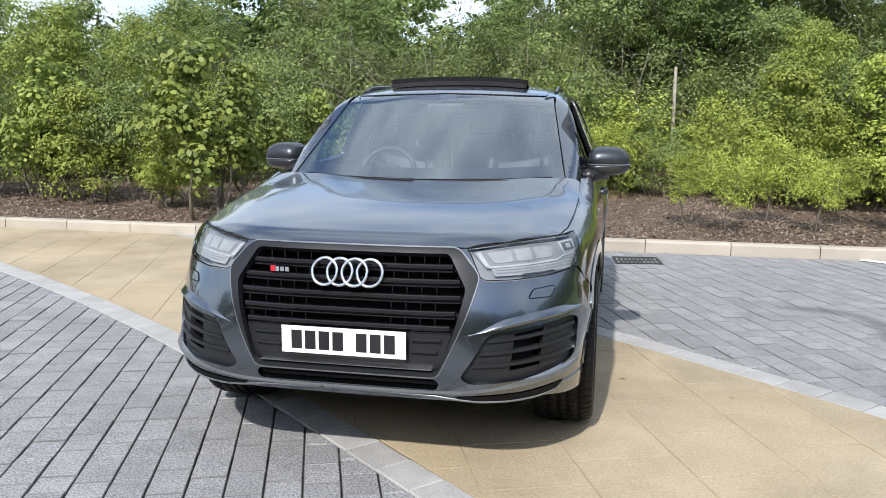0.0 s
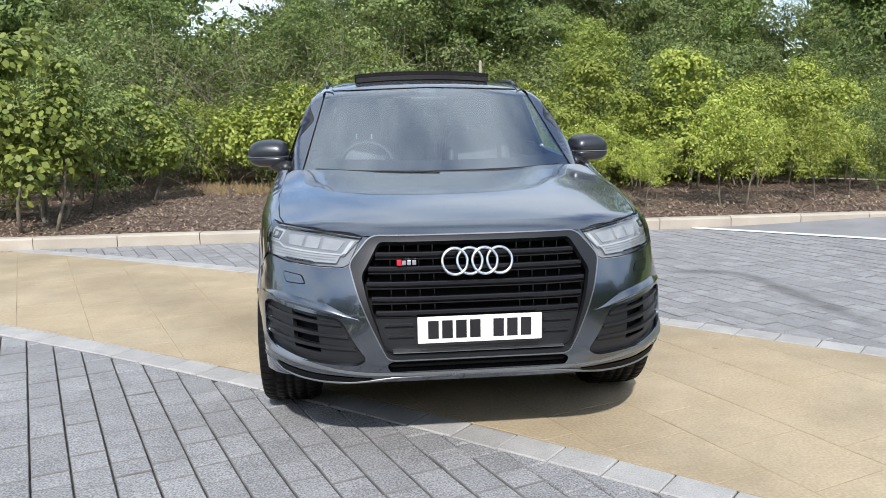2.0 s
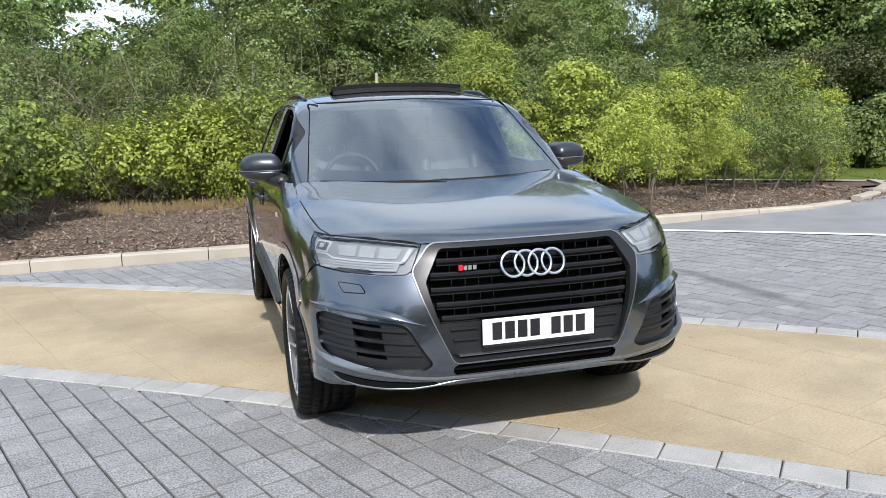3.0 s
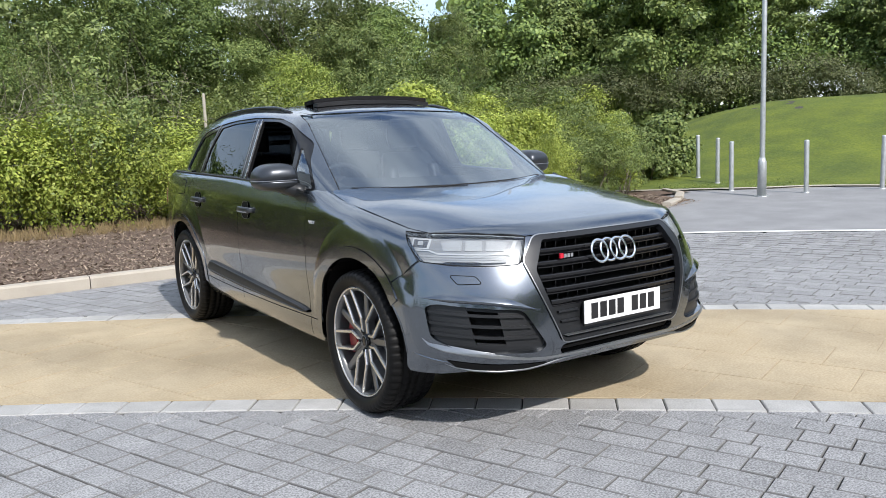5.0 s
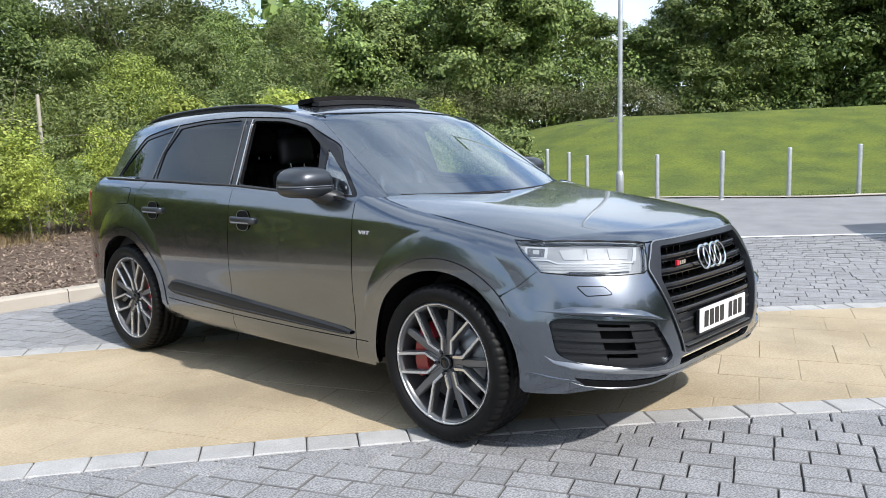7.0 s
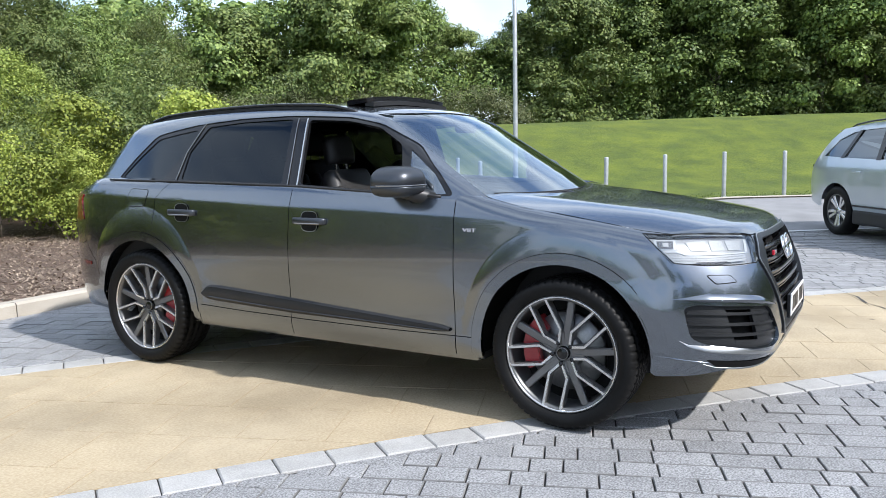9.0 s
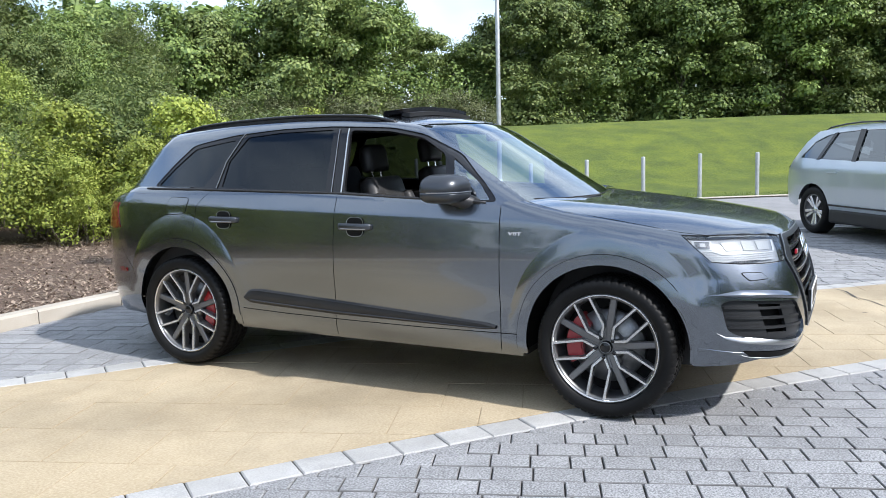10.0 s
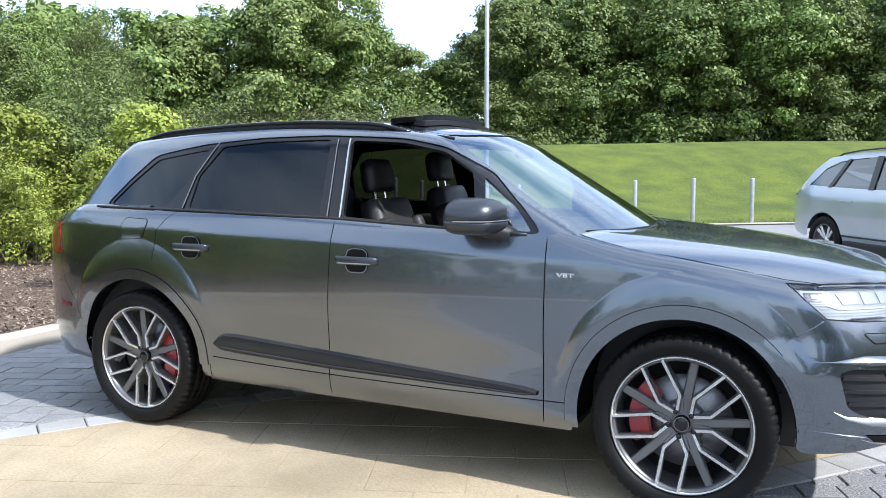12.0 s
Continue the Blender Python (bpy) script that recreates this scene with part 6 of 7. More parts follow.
# ---- the second car ----
def silver_car():
    c = thing("silver_car", (9.22, -1.29, 0.03), "pale silver-blue SUV parked on grey paving", "car", turn=215.0)
    def wide(z):
        return float(np.interp(z, (0.3, 0.5, 0.75, 0.95, 1.06, 1.6), (0.90, 0.945, 0.955, 0.945, 0.915, 0.70)))
    def plan(x, z):
        return wide(z) - 0.10 * max(0.0, (-0.25 - x) / 0.6) ** 2 - 0.16 * max(0.0, (x - 2.9) / 0.8) ** 2
    def shell(outline, nm, material, cuts=(), label=""):
        """A side skin, a mirrored twin and the strip that joins them."""
        pts = dense(outline, 0.09)
        poly = [tuple(p) for p in pts]
        def chart(x, z):
            pos = np.stack([x, np.array([-plan(a, b) for a, b in zip(x, z)]), z], 1)
            e = 0.01
            gx = np.array([(plan(a + e, b) - plan(a - e, b)) / (2 * e) for a, b in zip(x, z)])
            gz = np.array([(plan(a, b + e) - plan(a, b - e)) / (2 * e) for a, b in zip(x, z)])
            nor = np.stack([-gx, -np.ones(len(x)), -gz], 1)
            return pos, nor / np.linalg.norm(nor, axis=1, keepdims=True)
        pos, faces, nor = patch(poly, list(cuts), chart, 0.07)
        sk = put(nm, mesh_of(nm, pos, faces, material, True, nor), c, label)
        flip = np.array((1.0, -1.0, 1.0))
        put(nm, mesh_of(nm, pos * flip, [f[::-1] for f in faces], material, True, nor * flip), c, label)
        return sk, poly, chart
    arches = [[(x0 + 0.41 * math.cos(a), 0.36 + 0.41 * math.sin(a)) for a in (k * math.tau / 36 for k in range(36))] for x0 in (0.0, 2.86)]
    low = [(-0.52, 0.40), (-0.78, 0.46), (-0.84, 0.72), (-0.80, 0.98), (-0.74, 1.10), (0.0, 1.09), (1.5, 1.065), (2.35, 1.05), (3.0, 1.02), (3.40, 0.94), (3.70, 0.80), (3.74, 0.50), (3.40, 0.36), (3.28, 0.40)] + \
        [(2.86 + 0.41 * math.cos(a), 0.36 + 0.41 * math.sin(a)) for a in (radians(8 + 164 * k / 16) for k in range(17))] + [(2.44, 0.34), (0.42, 0.34)] + \
        [(0.41 * math.cos(a), 0.36 + 0.41 * math.sin(a)) for a in (radians(4 + 168 * k / 16) for k in range(17))]
    shell(low, "body_side", SILVER_PAINT, label="pale silver-blue body side")
    pil = [(-0.74, 1.10), (-0.45, 1.40), (-0.20, 1.56), (0.5, 1.635), (1.2, 1.645), (1.75, 1.56), (2.40, 1.10), (2.35, 1.05), (1.5, 1.065), (0.0, 1.09)]
    g1 = [(-0.48, 1.16), (-0.22, 1.40), (0.06, 1.50), (0.22, 1.52), (0.0, 1.14)]
    g2 = [(0.06, 1.14), (0.27, 1.53), (0.80, 1.56), (0.86, 1.12)]
    g3 = [(0.94, 1.12), (0.90, 1.56), (1.30, 1.56), (1.68, 1.49), (2.12, 1.11)]
    _, _, ch = shell(pil, "pillar", SILVER_PAINT, [g1, g2, g3])
    flip = np.array((1.0, -1.0, 1.0))
    for g in (g1, g2, g3):
        pos, faces, nor = patch(g, [], ch, 0.1, offset=-0.012)
        put("side_window", mesh_of("side_window", pos, faces, GLASS_TINT, True, nor), c)
        put("side_window", mesh_of("side_window", pos * flip, [f[::-1] for f in faces], GLASS_TINT, True, nor * flip), c)
    for g in ([(-0.01, 1.13), (0.205, 1.525), (0.285, 1.54), (0.075, 1.13)], [(0.85, 1.11), (0.79, 1.57), (0.915, 1.57), (0.955, 1.11)]):
        pos, faces, nor = patch(g, [], ch, 0.1, offset=0.004, flange=0.01)
        put("window_post", mesh_of("window_post", pos, faces, BLACK_GLOSS, True, nor), c)
        put("window_post", mesh_of("window_post", pos * flip, [f[::-1] for f in faces], BLACK_GLOSS, True, nor * flip), c)
    def across(line, nm, material):
        bm = bmesh.new()
        rows = []
        for x, z in dense(line, 0.08, closed=False):
            w = plan(x, z)
            rows.append([bm.verts.new((x - (0.10 if x < 0.2 else -0.10 if x > 3 else 0) * (1 - t * t), w * t, z + 0.03 * (1 - t * t))) for t in (-1, -0.8, -0.5, 0, 0.5, 0.8, 1)])
        for r0, r1 in zip(rows, rows[1:]):
            for i in range(6):
                bm.faces.new((r0[i], r0[i + 1], r1[i + 1], r1[i]))
        bmesh.ops.recalc_face_normals(bm, faces=bm.faces)
        return part(nm, bm, material, c, smooth=True)
    across([(-0.78, 0.46), (-0.84, 0.72), (-0.80, 0.98), (-0.74, 1.10)], "tailgate", SILVER_PAINT)
    across([(-0.74, 1.10), (-0.45, 1.40), (-0.25, 1.53)], "rear_window", GLASS_DARK)
    across([(-0.36, 1.53), (-0.20, 1.56), (0.5, 1.635), (1.2, 1.645), (1.75, 1.56)], "roof", SILVER_PAINT)
    across([(1.75, 1.56), (2.40, 1.10)], "windscreen", GLASS_DARK)
    across([(2.40, 1.06), (3.0, 1.02), (3.40, 0.94), (3.70, 0.80), (3.74, 0.50), (3.40, 0.36)], "bonnet", SILVER_PAINT)
    for s in (-1, 1):
        part("roof_rail", tube(bmesh.new(), [(-0.10, s * 0.66, 1.575), (0.02, s * 0.67, 1.615), (0.4, s * 0.675, 1.655), (0.8, s * 0.68, 1.672), (1.2, s * 0.675, 1.665), (1.5, s * 0.66, 1.62)], 0.014, 8), BLACK_GLOSS, c, smooth=True)
        part("sill_trim", box(bmesh.new(), (0.42, min(s * 0.80, s * 0.945), 0.20), (2.44, max(s * 0.80, s * 0.945), 0.40), 0.03), BLACK_PLASTIC, c, "black lower sill trim")
        part("sill_line", box(bmesh.new(), (0.42, min(s * 0.94, s * 0.962), 0.45), (2.44, max(s * 0.94, s * 0.962), 0.475), 0.006), BLACK_GLOSS, c)
        part("tail_light", box(bmesh.new(), (-0.83, min(s * 0.60, s * 0.845), 0.985), (-0.66, max(s * 0.60, s * 0.845), 1.03), 0.015), BLACK_GLOSS, c, "slim dark tail light")
        part("door_handle", box(bmesh.new(), (0.36, min(s * 0.935, s * 0.958), 0.93), (0.60, max(s * 0.935, s * 0.958), 0.955), 0.006), SILVER_PAINT, c)
        m = part("door_mirror", box(bmesh.new(), (1.86, min(s * 0.93, s * 1.12), 1.09), (2.02, max(s * 0.93, s * 1.12), 1.24), 0.045), SILVER_PAINT, c, smooth=False)
        for x0 in (0.0, 2.86):
            w = new("wheel")
            w.parent = c
            w.matrix_basis = Matrix.Translation((x0, s * 0.83, 0.36)) @ Matrix.Rotation(radians(90 if s < 0 else -90), 4, "Z")
            prof = [(0.245, -0.10), (0.27, -0.118), (0.31, -0.122), (0.345, -0.105), (0.36, -0.08), (0.36, 0.08), (0.345, 0.105), (0.25, 0.11)]
            part("tyre", lathe(bmesh.new(), prof, Matrix.Identity(4), 40), RUBBER, w, smooth=True)
            part("rim", lathe(bmesh.new(), [(0.226, -0.088), (0.248, -0.10), (0.250, -0.08), (0.238, 0.0), (0.0, 0.0)], Matrix.Identity(4), 40), RIM_DARK, w, smooth=True)
            for k in range(10):
                a = k * math.tau / 10 + (0.12 if k % 2 else -0.12)
                part("spoke", spoke(0.045, a, 0.243, a, 0.036, 0.058, -0.065, -0.088, 0.03), RIM_BRIGHT, w)
            part("hub_cap", lathe(bmesh.new(), [(0.0, -0.075), (0.05, -0.073), (0.06, -0.05)], Matrix.Identity(4), 20), RIM_BRIGHT, w, smooth=True)
            part("wheel_housing", box(bmesh.new(), (0.10, -0.40, -0.20), (0.25, 0.40, 0.38)), BLACK_PLASTIC, w)
    part("underbody", box(bmesh.new(), (-0.6, -0.62, 0.22), (3.5, 0.62, 0.95)), BLACK_PLASTIC, c)
    return c


silver_car()

# ---- trees and shrubs ----
def leaf_cloud(name, material, clumps, count, size, seed, narrow=0.55, droop=0.0, rounder=False):
    """Many small folded leaves spread over uneven clumps: (centre, radii, share)."""
    r = np.random.RandomState(seed)
    share = np.array([c[2] for c in clumps], float)
    pick = r.choice(len(clumps), count, p=share / share.sum())
    cen = np.array([c[0] for c in clumps])[pick]
    rad = np.array([c[1] for c in clumps])[pick]
    # each clump is made of sprays near its skin; the leaves gather round the sprays
    sprays = r.normal(size=(len(clumps), 40, 3))
    sprays /= np.linalg.norm(sprays, axis=2, keepdims=True)
    sprays[:, :, 2] = np.where(sprays[:, :, 2] < -0.6, -sprays[:, :, 2], sprays[:, :, 2])
    sprays *= r.uniform(0.45, 1.08, (len(clumps), 40, 1))
    spray = sprays[pick, r.randint(0, 40, count)]
    q = r.normal(size=(count, 3)) * np.array((0.19, 0.19, 0.15))
    p = cen + (spray + q) * rad
    d = spray + q * 1.2
    d /= np.maximum(np.linalg.norm(d, axis=1, keepdims=True), 1e-6)
    s = size * r.uniform(0.6, 1.35, (count, 1))
    nor = d * 0.95 + r.normal(size=(count, 3)) * 0.36 + np.array((0, 0, 0.35))
    nor /= np.linalg.norm(nor, axis=1, keepdims=True)
    t = np.cross(nor, r.normal(size=(count, 3)))
    t /= np.maximum(np.linalg.norm(t, axis=1, keepdims=True), 1e-6)
    t[:, 2] -= droop
    b = np.cross(nor, t)
    if rounder:
        ring = ((-1.0, 0.0, 0.0), (-0.45, 0.75, 0.10), (0.35, 0.85, 0.12), (1.0, 0.0, -0.05), (0.35, -0.85, 0.12), (-0.45, -0.75, 0.10))
    else:
        ring = ((-1.0, 0.0, 0.0), (-0.1, 1.0, 0.12), (1.0, 0.0, 0.0), (-0.1, -1.0, 0.12))
    c = len(ring)
    verts = np.empty((count, c, 3))
    for i, (along, side, lift) in enumerate(ring):
        verts[:, i] = p + t * s * along + b * s * narrow * side + nor * s * lift
    me = bpy.data.meshes.new(name)
    me.vertices.add(count * c)
    me.vertices.foreach_set("co", verts.ravel())
    me.loops.add(count * c)
    me.loops.foreach_set("vertex_index", np.arange(count * c))
    me.polygons.add(count)
    me.polygons.foreach_set("loop_start", np.arange(count) * c)
    me.update(calc_edges=True)
    me.materials.append(material)
    return me


def limb(bm, p, d, length, r0, depth, rnd, tips):
    """A branch that tapers, bends and forks."""
    pts, rad = [Vector(p)], [r0]
    d = Vector(d).normalized()
    n = 4
    for k in range(n):
        d = (d + Vector((rnd.uniform(-0.2, 0.2), rnd.uniform(-0.2, 0.2), rnd.uniform(-0.02, 0.14)))).normalized()
        pts.append(pts[-1] + d * length / n)
        rad.append(r0 * (1 - 0.55 * (k + 1) / n))
    tube(bm, pts, rad, 6)
    tips.append(pts[-1])
    if depth:
        for k in range(rnd.choice((2, 3))):
            a = rnd.uniform(0, math.tau)
            q = pts[rnd.choice((2, 3, 4))]
            limb(bm, q, d + Vector((math.cos(a), math.sin(a), rnd.uniform(0.0, 0.5))) * 0.8, length * rnd.uniform(0.55, 0.8), rad[-1] * 0.85, depth - 1, rnd, tips)


def tree(name, label, category, group, height, spread, trunk_h, trunk_r, mat, leaves, size, seed, stems=1, low=0.25, narrow=0.55, clump_k=0.30, depth=2, rounder=False, clumps_n=0, outer=0.55):
    rnd = random.Random(seed)
    t = thing(name, (0, 0, 0), label, category, group)
    bm, tips = bmesh.new(), []
    for k in range(stems):
        a = rnd.uniform(0, math.tau)
        lean = 0.10 if stems == 1 else 0.42
        limb(bm, (0.05 * math.cos(a) * stems, 0.05 * math.sin(a) * stems, -0.05), (math.cos(a) * lean, math.sin(a) * lean, 1), trunk_h, trunk_r, depth, rnd, tips)
    part("trunk", bm, BARK, t, "slender tapering trunk with limbs" if stems == 1 else "several thin stems", smooth=True)
    clumps = []
    for q in tips:
        clumps.append(((q.x * 0.9, q.y * 0.9, q.z), (spread * clump_k, spread * clump_k, spread * clump_k * 0.8), 1.0))
    n = clumps_n or max(20, int(14 * spread / 1.5))
    for k in range(n):
        a, h = rnd.uniform(0, math.tau), low + (1 - low) * rnd.random() ** 0.8
        wid = spread * math.sin(math.pi * min(1.0, 0.16 + 0.84 * (h - low) / (1 - low) * 0.93)) ** 0.65 * rnd.uniform(outer, 1.0)
        rr = spread * clump_k * rnd.uniform(0.6, 1.25)
        clumps.append(((wid * math.cos(a) * 0.8, wid * math.sin(a) * 0.8, height * h - rr * 0.6), (rr, rr, rr * rnd.uniform(0.6, 0.95)), rr ** 2 / (spread * clump_k) ** 2))
    put("crown", leaf_cloud("crown", mat, clumps, leaves, size, seed + 5, narrow, rounder=rounder), t)
    return t


def plant(protos, spots, seed, smin_=0.85, smax_=1.2):
    """The first spots take the protos themselves, the others copies."""
    r = random.Random(seed)
    used = set()
    for i, (x, y, z, k, s) in enumerate(spots):
        p = protos[k % len(protos)]
        f = s * r.uniform(smin_, smax_)
        m = Matrix.Translation((x, y, z)) @ Matrix.Rotation(r.uniform(0, math.tau), 4, "Z")
        if k % len(protos) not in used:
            used.add(k % len(protos))
            p.matrix_basis = m
            p.scale = (f, f, f)
        else:
            c = copy_thing(p, m)
            c.scale = (f * r.uniform(0.92, 1.08), f * r.uniform(0.92, 1.08), f)


R = random.Random(11)
shrubs = [tree("shrub", "young hazel shrub with bright green leaves in bark mulch", "shrub", "shrubs in the bed", 1.9, 0.72, 0.75, 0.022, LEAF_BRIGHT, 5600, 0.034, 21, stems=5, low=0.08, rounder=True, narrow=0.8, clump_k=0.36, depth=1),
          tree("shrub", "young yellow-green shrub in bark mulch", "shrub", "shrubs in the bed", 1.6, 0.62, 0.65, 0.018, LEAF_YELLOW, 8500, 0.022, 22, stems=4, low=0.10, narrow=0.6, clump_k=0.38, depth=1),
          tree("shrub", "young mid-green shrub with bare lower stems", "shrub", "shrubs in the bed", 2.2, 0.80, 0.95, 0.022, LEAF_MID, 7500, 0.024, 23, stems=3, low=0.20, narrow=0.55, clump_k=0.36, depth=1),
          tree("sapling", "thin-stemmed sapling with light green leaves", "sapling", "saplings in the bed", 1.9, 0.62, 1.0, 0.020, LEAF_YELLOW, 4600, 0.023, 24, stems=1, low=0.40, narrow=0.55, clump_k=0.42, depth=1)]
spots_ = []
# along the front of the bed, with the gap behind the car's rear quarter
for x, y, k, s in ((-7.6, 7.3, 0, 1.1), (-6.7, 6.9, 1, 1.0), (-5.9, 7.2, 2, 1.0), (-5.1, 6.7, 1, 0.95), (-4.25, 6.1, 0, 1.08), (-4.1, 7.3, 2, 1.0), (-3.75, 8.6, 0, 1.0), (-4.6, 9.2, 2, 1.1), (-8.6, 7.0, 2, 1.1), (-9.6, 7.4, 0, 1.2),
                   (1.95, 6.5, 3, 0.55), (2.35, 6.0, 3, 0.62), (2.9, 6.9, 3, 0.58), (3.35, 6.2, 3, 0.60), (3.9, 7.0, 3, 0.62), (4.45, 6.2, 3, 0.78), (4.65, 6.0, 3, 0.70), (5.3, 6.8, 3, 0.62), (5.9, 6.3, 3, 0.75), (6.7, 6.9, 3, 0.72), (7.5, 7.2, 2, 0.70), (8.2, 7.0, 0, 0.72), (8.9, 7.7, 1, 0.8), (9.4, 7.9, 0, 0.75), (12.2, 9.6, 2, 0.72), (11.3, 9.9, 1, 0.75), (10.6, 9.3, 1, 0.8),
                   (0.9, 9.3, 3, 0.6), (-0.5, 10.0, 3, 0.6), (3.0, 9.0, 1, 1.0), (1.75, 10.4, 2, 0.62), (2.35, 10.7, 1, 0.75), (3.9, 8.5, 0, 1.15), (4.8, 8.6, 1, 1.2), (5.9, 8.5, 0, 1.1), (6.8, 8.7, 1, 1.1), (7.6, 8.6, 0, 0.95), (8.6, 9.0, 0, 0.85), (3.8, 10.1, 1, 1.45), (5.3, 10.0, 0, 1.3), (6.9, 10.2, 1, 1.3)):
    spots_.append((x, y, 0.12, k if k or x < 2 else 1 + len(spots_) % 2, s))
for i in range(30):
    x = -12.0 + 24.0 * i / 29
    if -0.2 < x < 2.7:
        continue
    spots_.append((x + R.uniform(-0.4, 0.4), 11.2 + R.uniform(-0.6, 0.6), 0.12, R.randrange(1, 4), R.uniform(1.0, 1.3)))
plant(shrubs, spots_, 5)
corner_shrub = tree("shrub", "rounded dark green shrub at the corner of the bed", "shrub", "shrubs in the bed", 1.55, 0.80, 0.7, 0.022, LEAF_MID, 7500, 0.040, 25, stems=4, low=0.22, rounder=True, narrow=0.8, clump_k=0.40, depth=1)
plant([corner_shrub], [(12.4, 9.7, 0.12, 0, 1.0), (11.5, 9.4, 0.12, 0, 0.8)], 15, 0.95, 1.05)

woods = [tree("tree", "leafy mid-green woodland tree", "tree", "trees of the wood", 5.2, 1.9, 2.2, 0.075, LEAF_MID, 26000, 0.037, 31, low=0.06, clump_k=0.27, clumps_n=46),
         tree("tree", "dark green leafy woodland tree", "tree", "trees of the wood", 6.2, 2.1, 2.6, 0.09, LEAF_DARK, 26000, 0.040, 32, low=0.08, clump_k=0.26, clumps_n=46),
         tree("tree", "grey-green willow with fine leaves", "tree", "trees of the wood", 5.6, 1.8, 2.4, 0.07, LEAF_GREY, 24000, 0.040, 33, low=0.10, narrow=0.3, clump_k=0.30, clumps_n=36),
         tree("tree", "light green tree with small leaves", "tree", "trees of the wood", 4.8, 1.9, 2.0, 0.07, LEAF_BRIGHT, 27000, 0.034, 34, low=0.05, clump_k=0.28, clumps_n=46)]
back_woods = [tree("tree", "leafy mid-green tree deep in the wood", "tree", "trees of the wood", 5.6, 2.0, 2.3, 0.08, LEAF_MID, 8000, 0.078, 35, low=0.10, clump_k=0.30),
              tree("tree", "dark green tree deep in the wood", "tree", "trees of the wood", 6.0, 2.1, 2.5, 0.08, LEAF_DARK, 8000, 0.080, 36, low=0.10, clump_k=0.29)]
back_spots = []
spots_ = []
for row, (y, n, lo) in enumerate(((13.6, 19, 0.62), (16.2, 18, 0.80), (18.6, 17, 0.98), (20.8, 18, 0.98))):
    for i in range(n):
        x = -24.0 + 36.0 * (i + 0.5 * (row % 2)) / n + R.uniform(-0.6, 0.6)
        # Trees beyond x = -10 are kept low so the doors reflect sky.
        (spots_ if x > -14.5 and (row < 2 or (x > 3.5 and row < 3)) else back_spots).append((x, y + R.uniform(-0.7, 0.7), 0.1, R.choice((0, 1, 2, 3)) if x < 0 else R.choice((0, 3, 3, 3, 2) if row == 0 else (0, 0, 1, 1, 2)), lo * R.uniform(0.85, 1.12) * (0.92 if x > 1 and row < 2 else 1.0) * (1.28 if x > 6.8 and row > 0 else 0.74 if x < -10.0 else 0.88 if -6.0 < x < -1.2 and row > 0 else 1.14 if -1.2 < x < 4.0 and row > 0 else 1.0)))
spots_ += [(-7.6, 10.6, 0.1, 3, 0.72), (-9.8, 10.2, 0.1, 3, 0.80)]
plant(woods, spots_, 6)
plant(back_woods, back_spots, 7)
bare = [tree("tree", "sparse willow with bare grey twigs", "tree", "willows of the wood", 4.6, 1.5, 1.7, 0.045, LEAF_GREY, 4200, 0.034, 37, stems=3, low=0.22, narrow=0.3, clump_k=0.34, depth=3)]
plant(bare, [(-3.4, 12.3, 0.1, 0, 0.85), (-1.7, 12.5, 0.1, 0, 0.9), (-5.2, 12.6, 0.1, 0, 0.8), (0.3, 12.9, 0.1, 0, 0.82), (-0.6, 14.0, 0.1, 0, 1.0), (-2.6, 14.2, 0.1, 0, 1.05)], 12)

maples = [tree("tree", "large rounded dark green maple", "tree", "trees behind the lawn", 8.8, 4.1, 3.6, 0.16, LEAF_DARK, 44000, 0.086, 41, low=0.06, narrow=0.75, clump_k=0.250, clumps_n=54, outer=0.66),
          tree("tree", "broad leafy mid-green maple", "tree", "trees behind the lawn", 8.4, 3.9, 3.4, 0.15, LEAF_MID, 44000, 0.084, 42, low=0.06, narrow=0.7, clump_k=0.260, clumps_n=48, outer=0.66)]
spots_ = []
for i in range(16):
    a = radians(50.5) - i * radians(2.2)
    x, y = ring_at(65.0 + R.uniform(-1.5, 1.5), a)
    spots_.append((x, y, rise(x, y) - 0.1, i, R.uniform(0.80, 0.98) * (1.12 if i > 12 else 1.0) * (0.66 if abs(math.degrees(a) - 39.0) < 2.4 else 1.0)))
plant(maples, spots_, 8, 0.92, 1.1)
# unseen wood round the forecourt, added behind the camera's way for the car's reflections
back_tree = tree("tree", "leafy dark green tree beside the forecourt", "tree", "trees beside the forecourt", 8.8, 3.6, 3.6, 0.16, LEAF_DARK, 3500, 0.30, 43, low=0.05, narrow=0.75, clump_k=0.30)
back_tree.location = (-26.0, -14.0, 0.0)
spots_ = []
for i in range(16):
    a = radians(52) - i * radians(4.6)
    if abs(math.degrees(a) - 38.8) > 2.3:
        x, y = ring_at(73.0 + R.uniform(-1.5, 1.5), a)
        spots_.append((x, y, rise(x, y) - 0.1, i, R.uniform(0.85, 1.05)))
for i in range(17):
    x, y = ring_at(65.0 + R.uniform(-1.5, 1.5), radians(15.3) - i * radians(2.2))
    spots_.append((x, y, rise(x, y) - 0.1, i, R.uniform(0.85, 1.05)))
for i in range(14):
    x, y = ring_at(69.0, radians(33.5) - i * radians(2.5))
    spots_.append((x, y, rise(x, y) - 0.1, i, R.uniform(0.9, 1.05)))
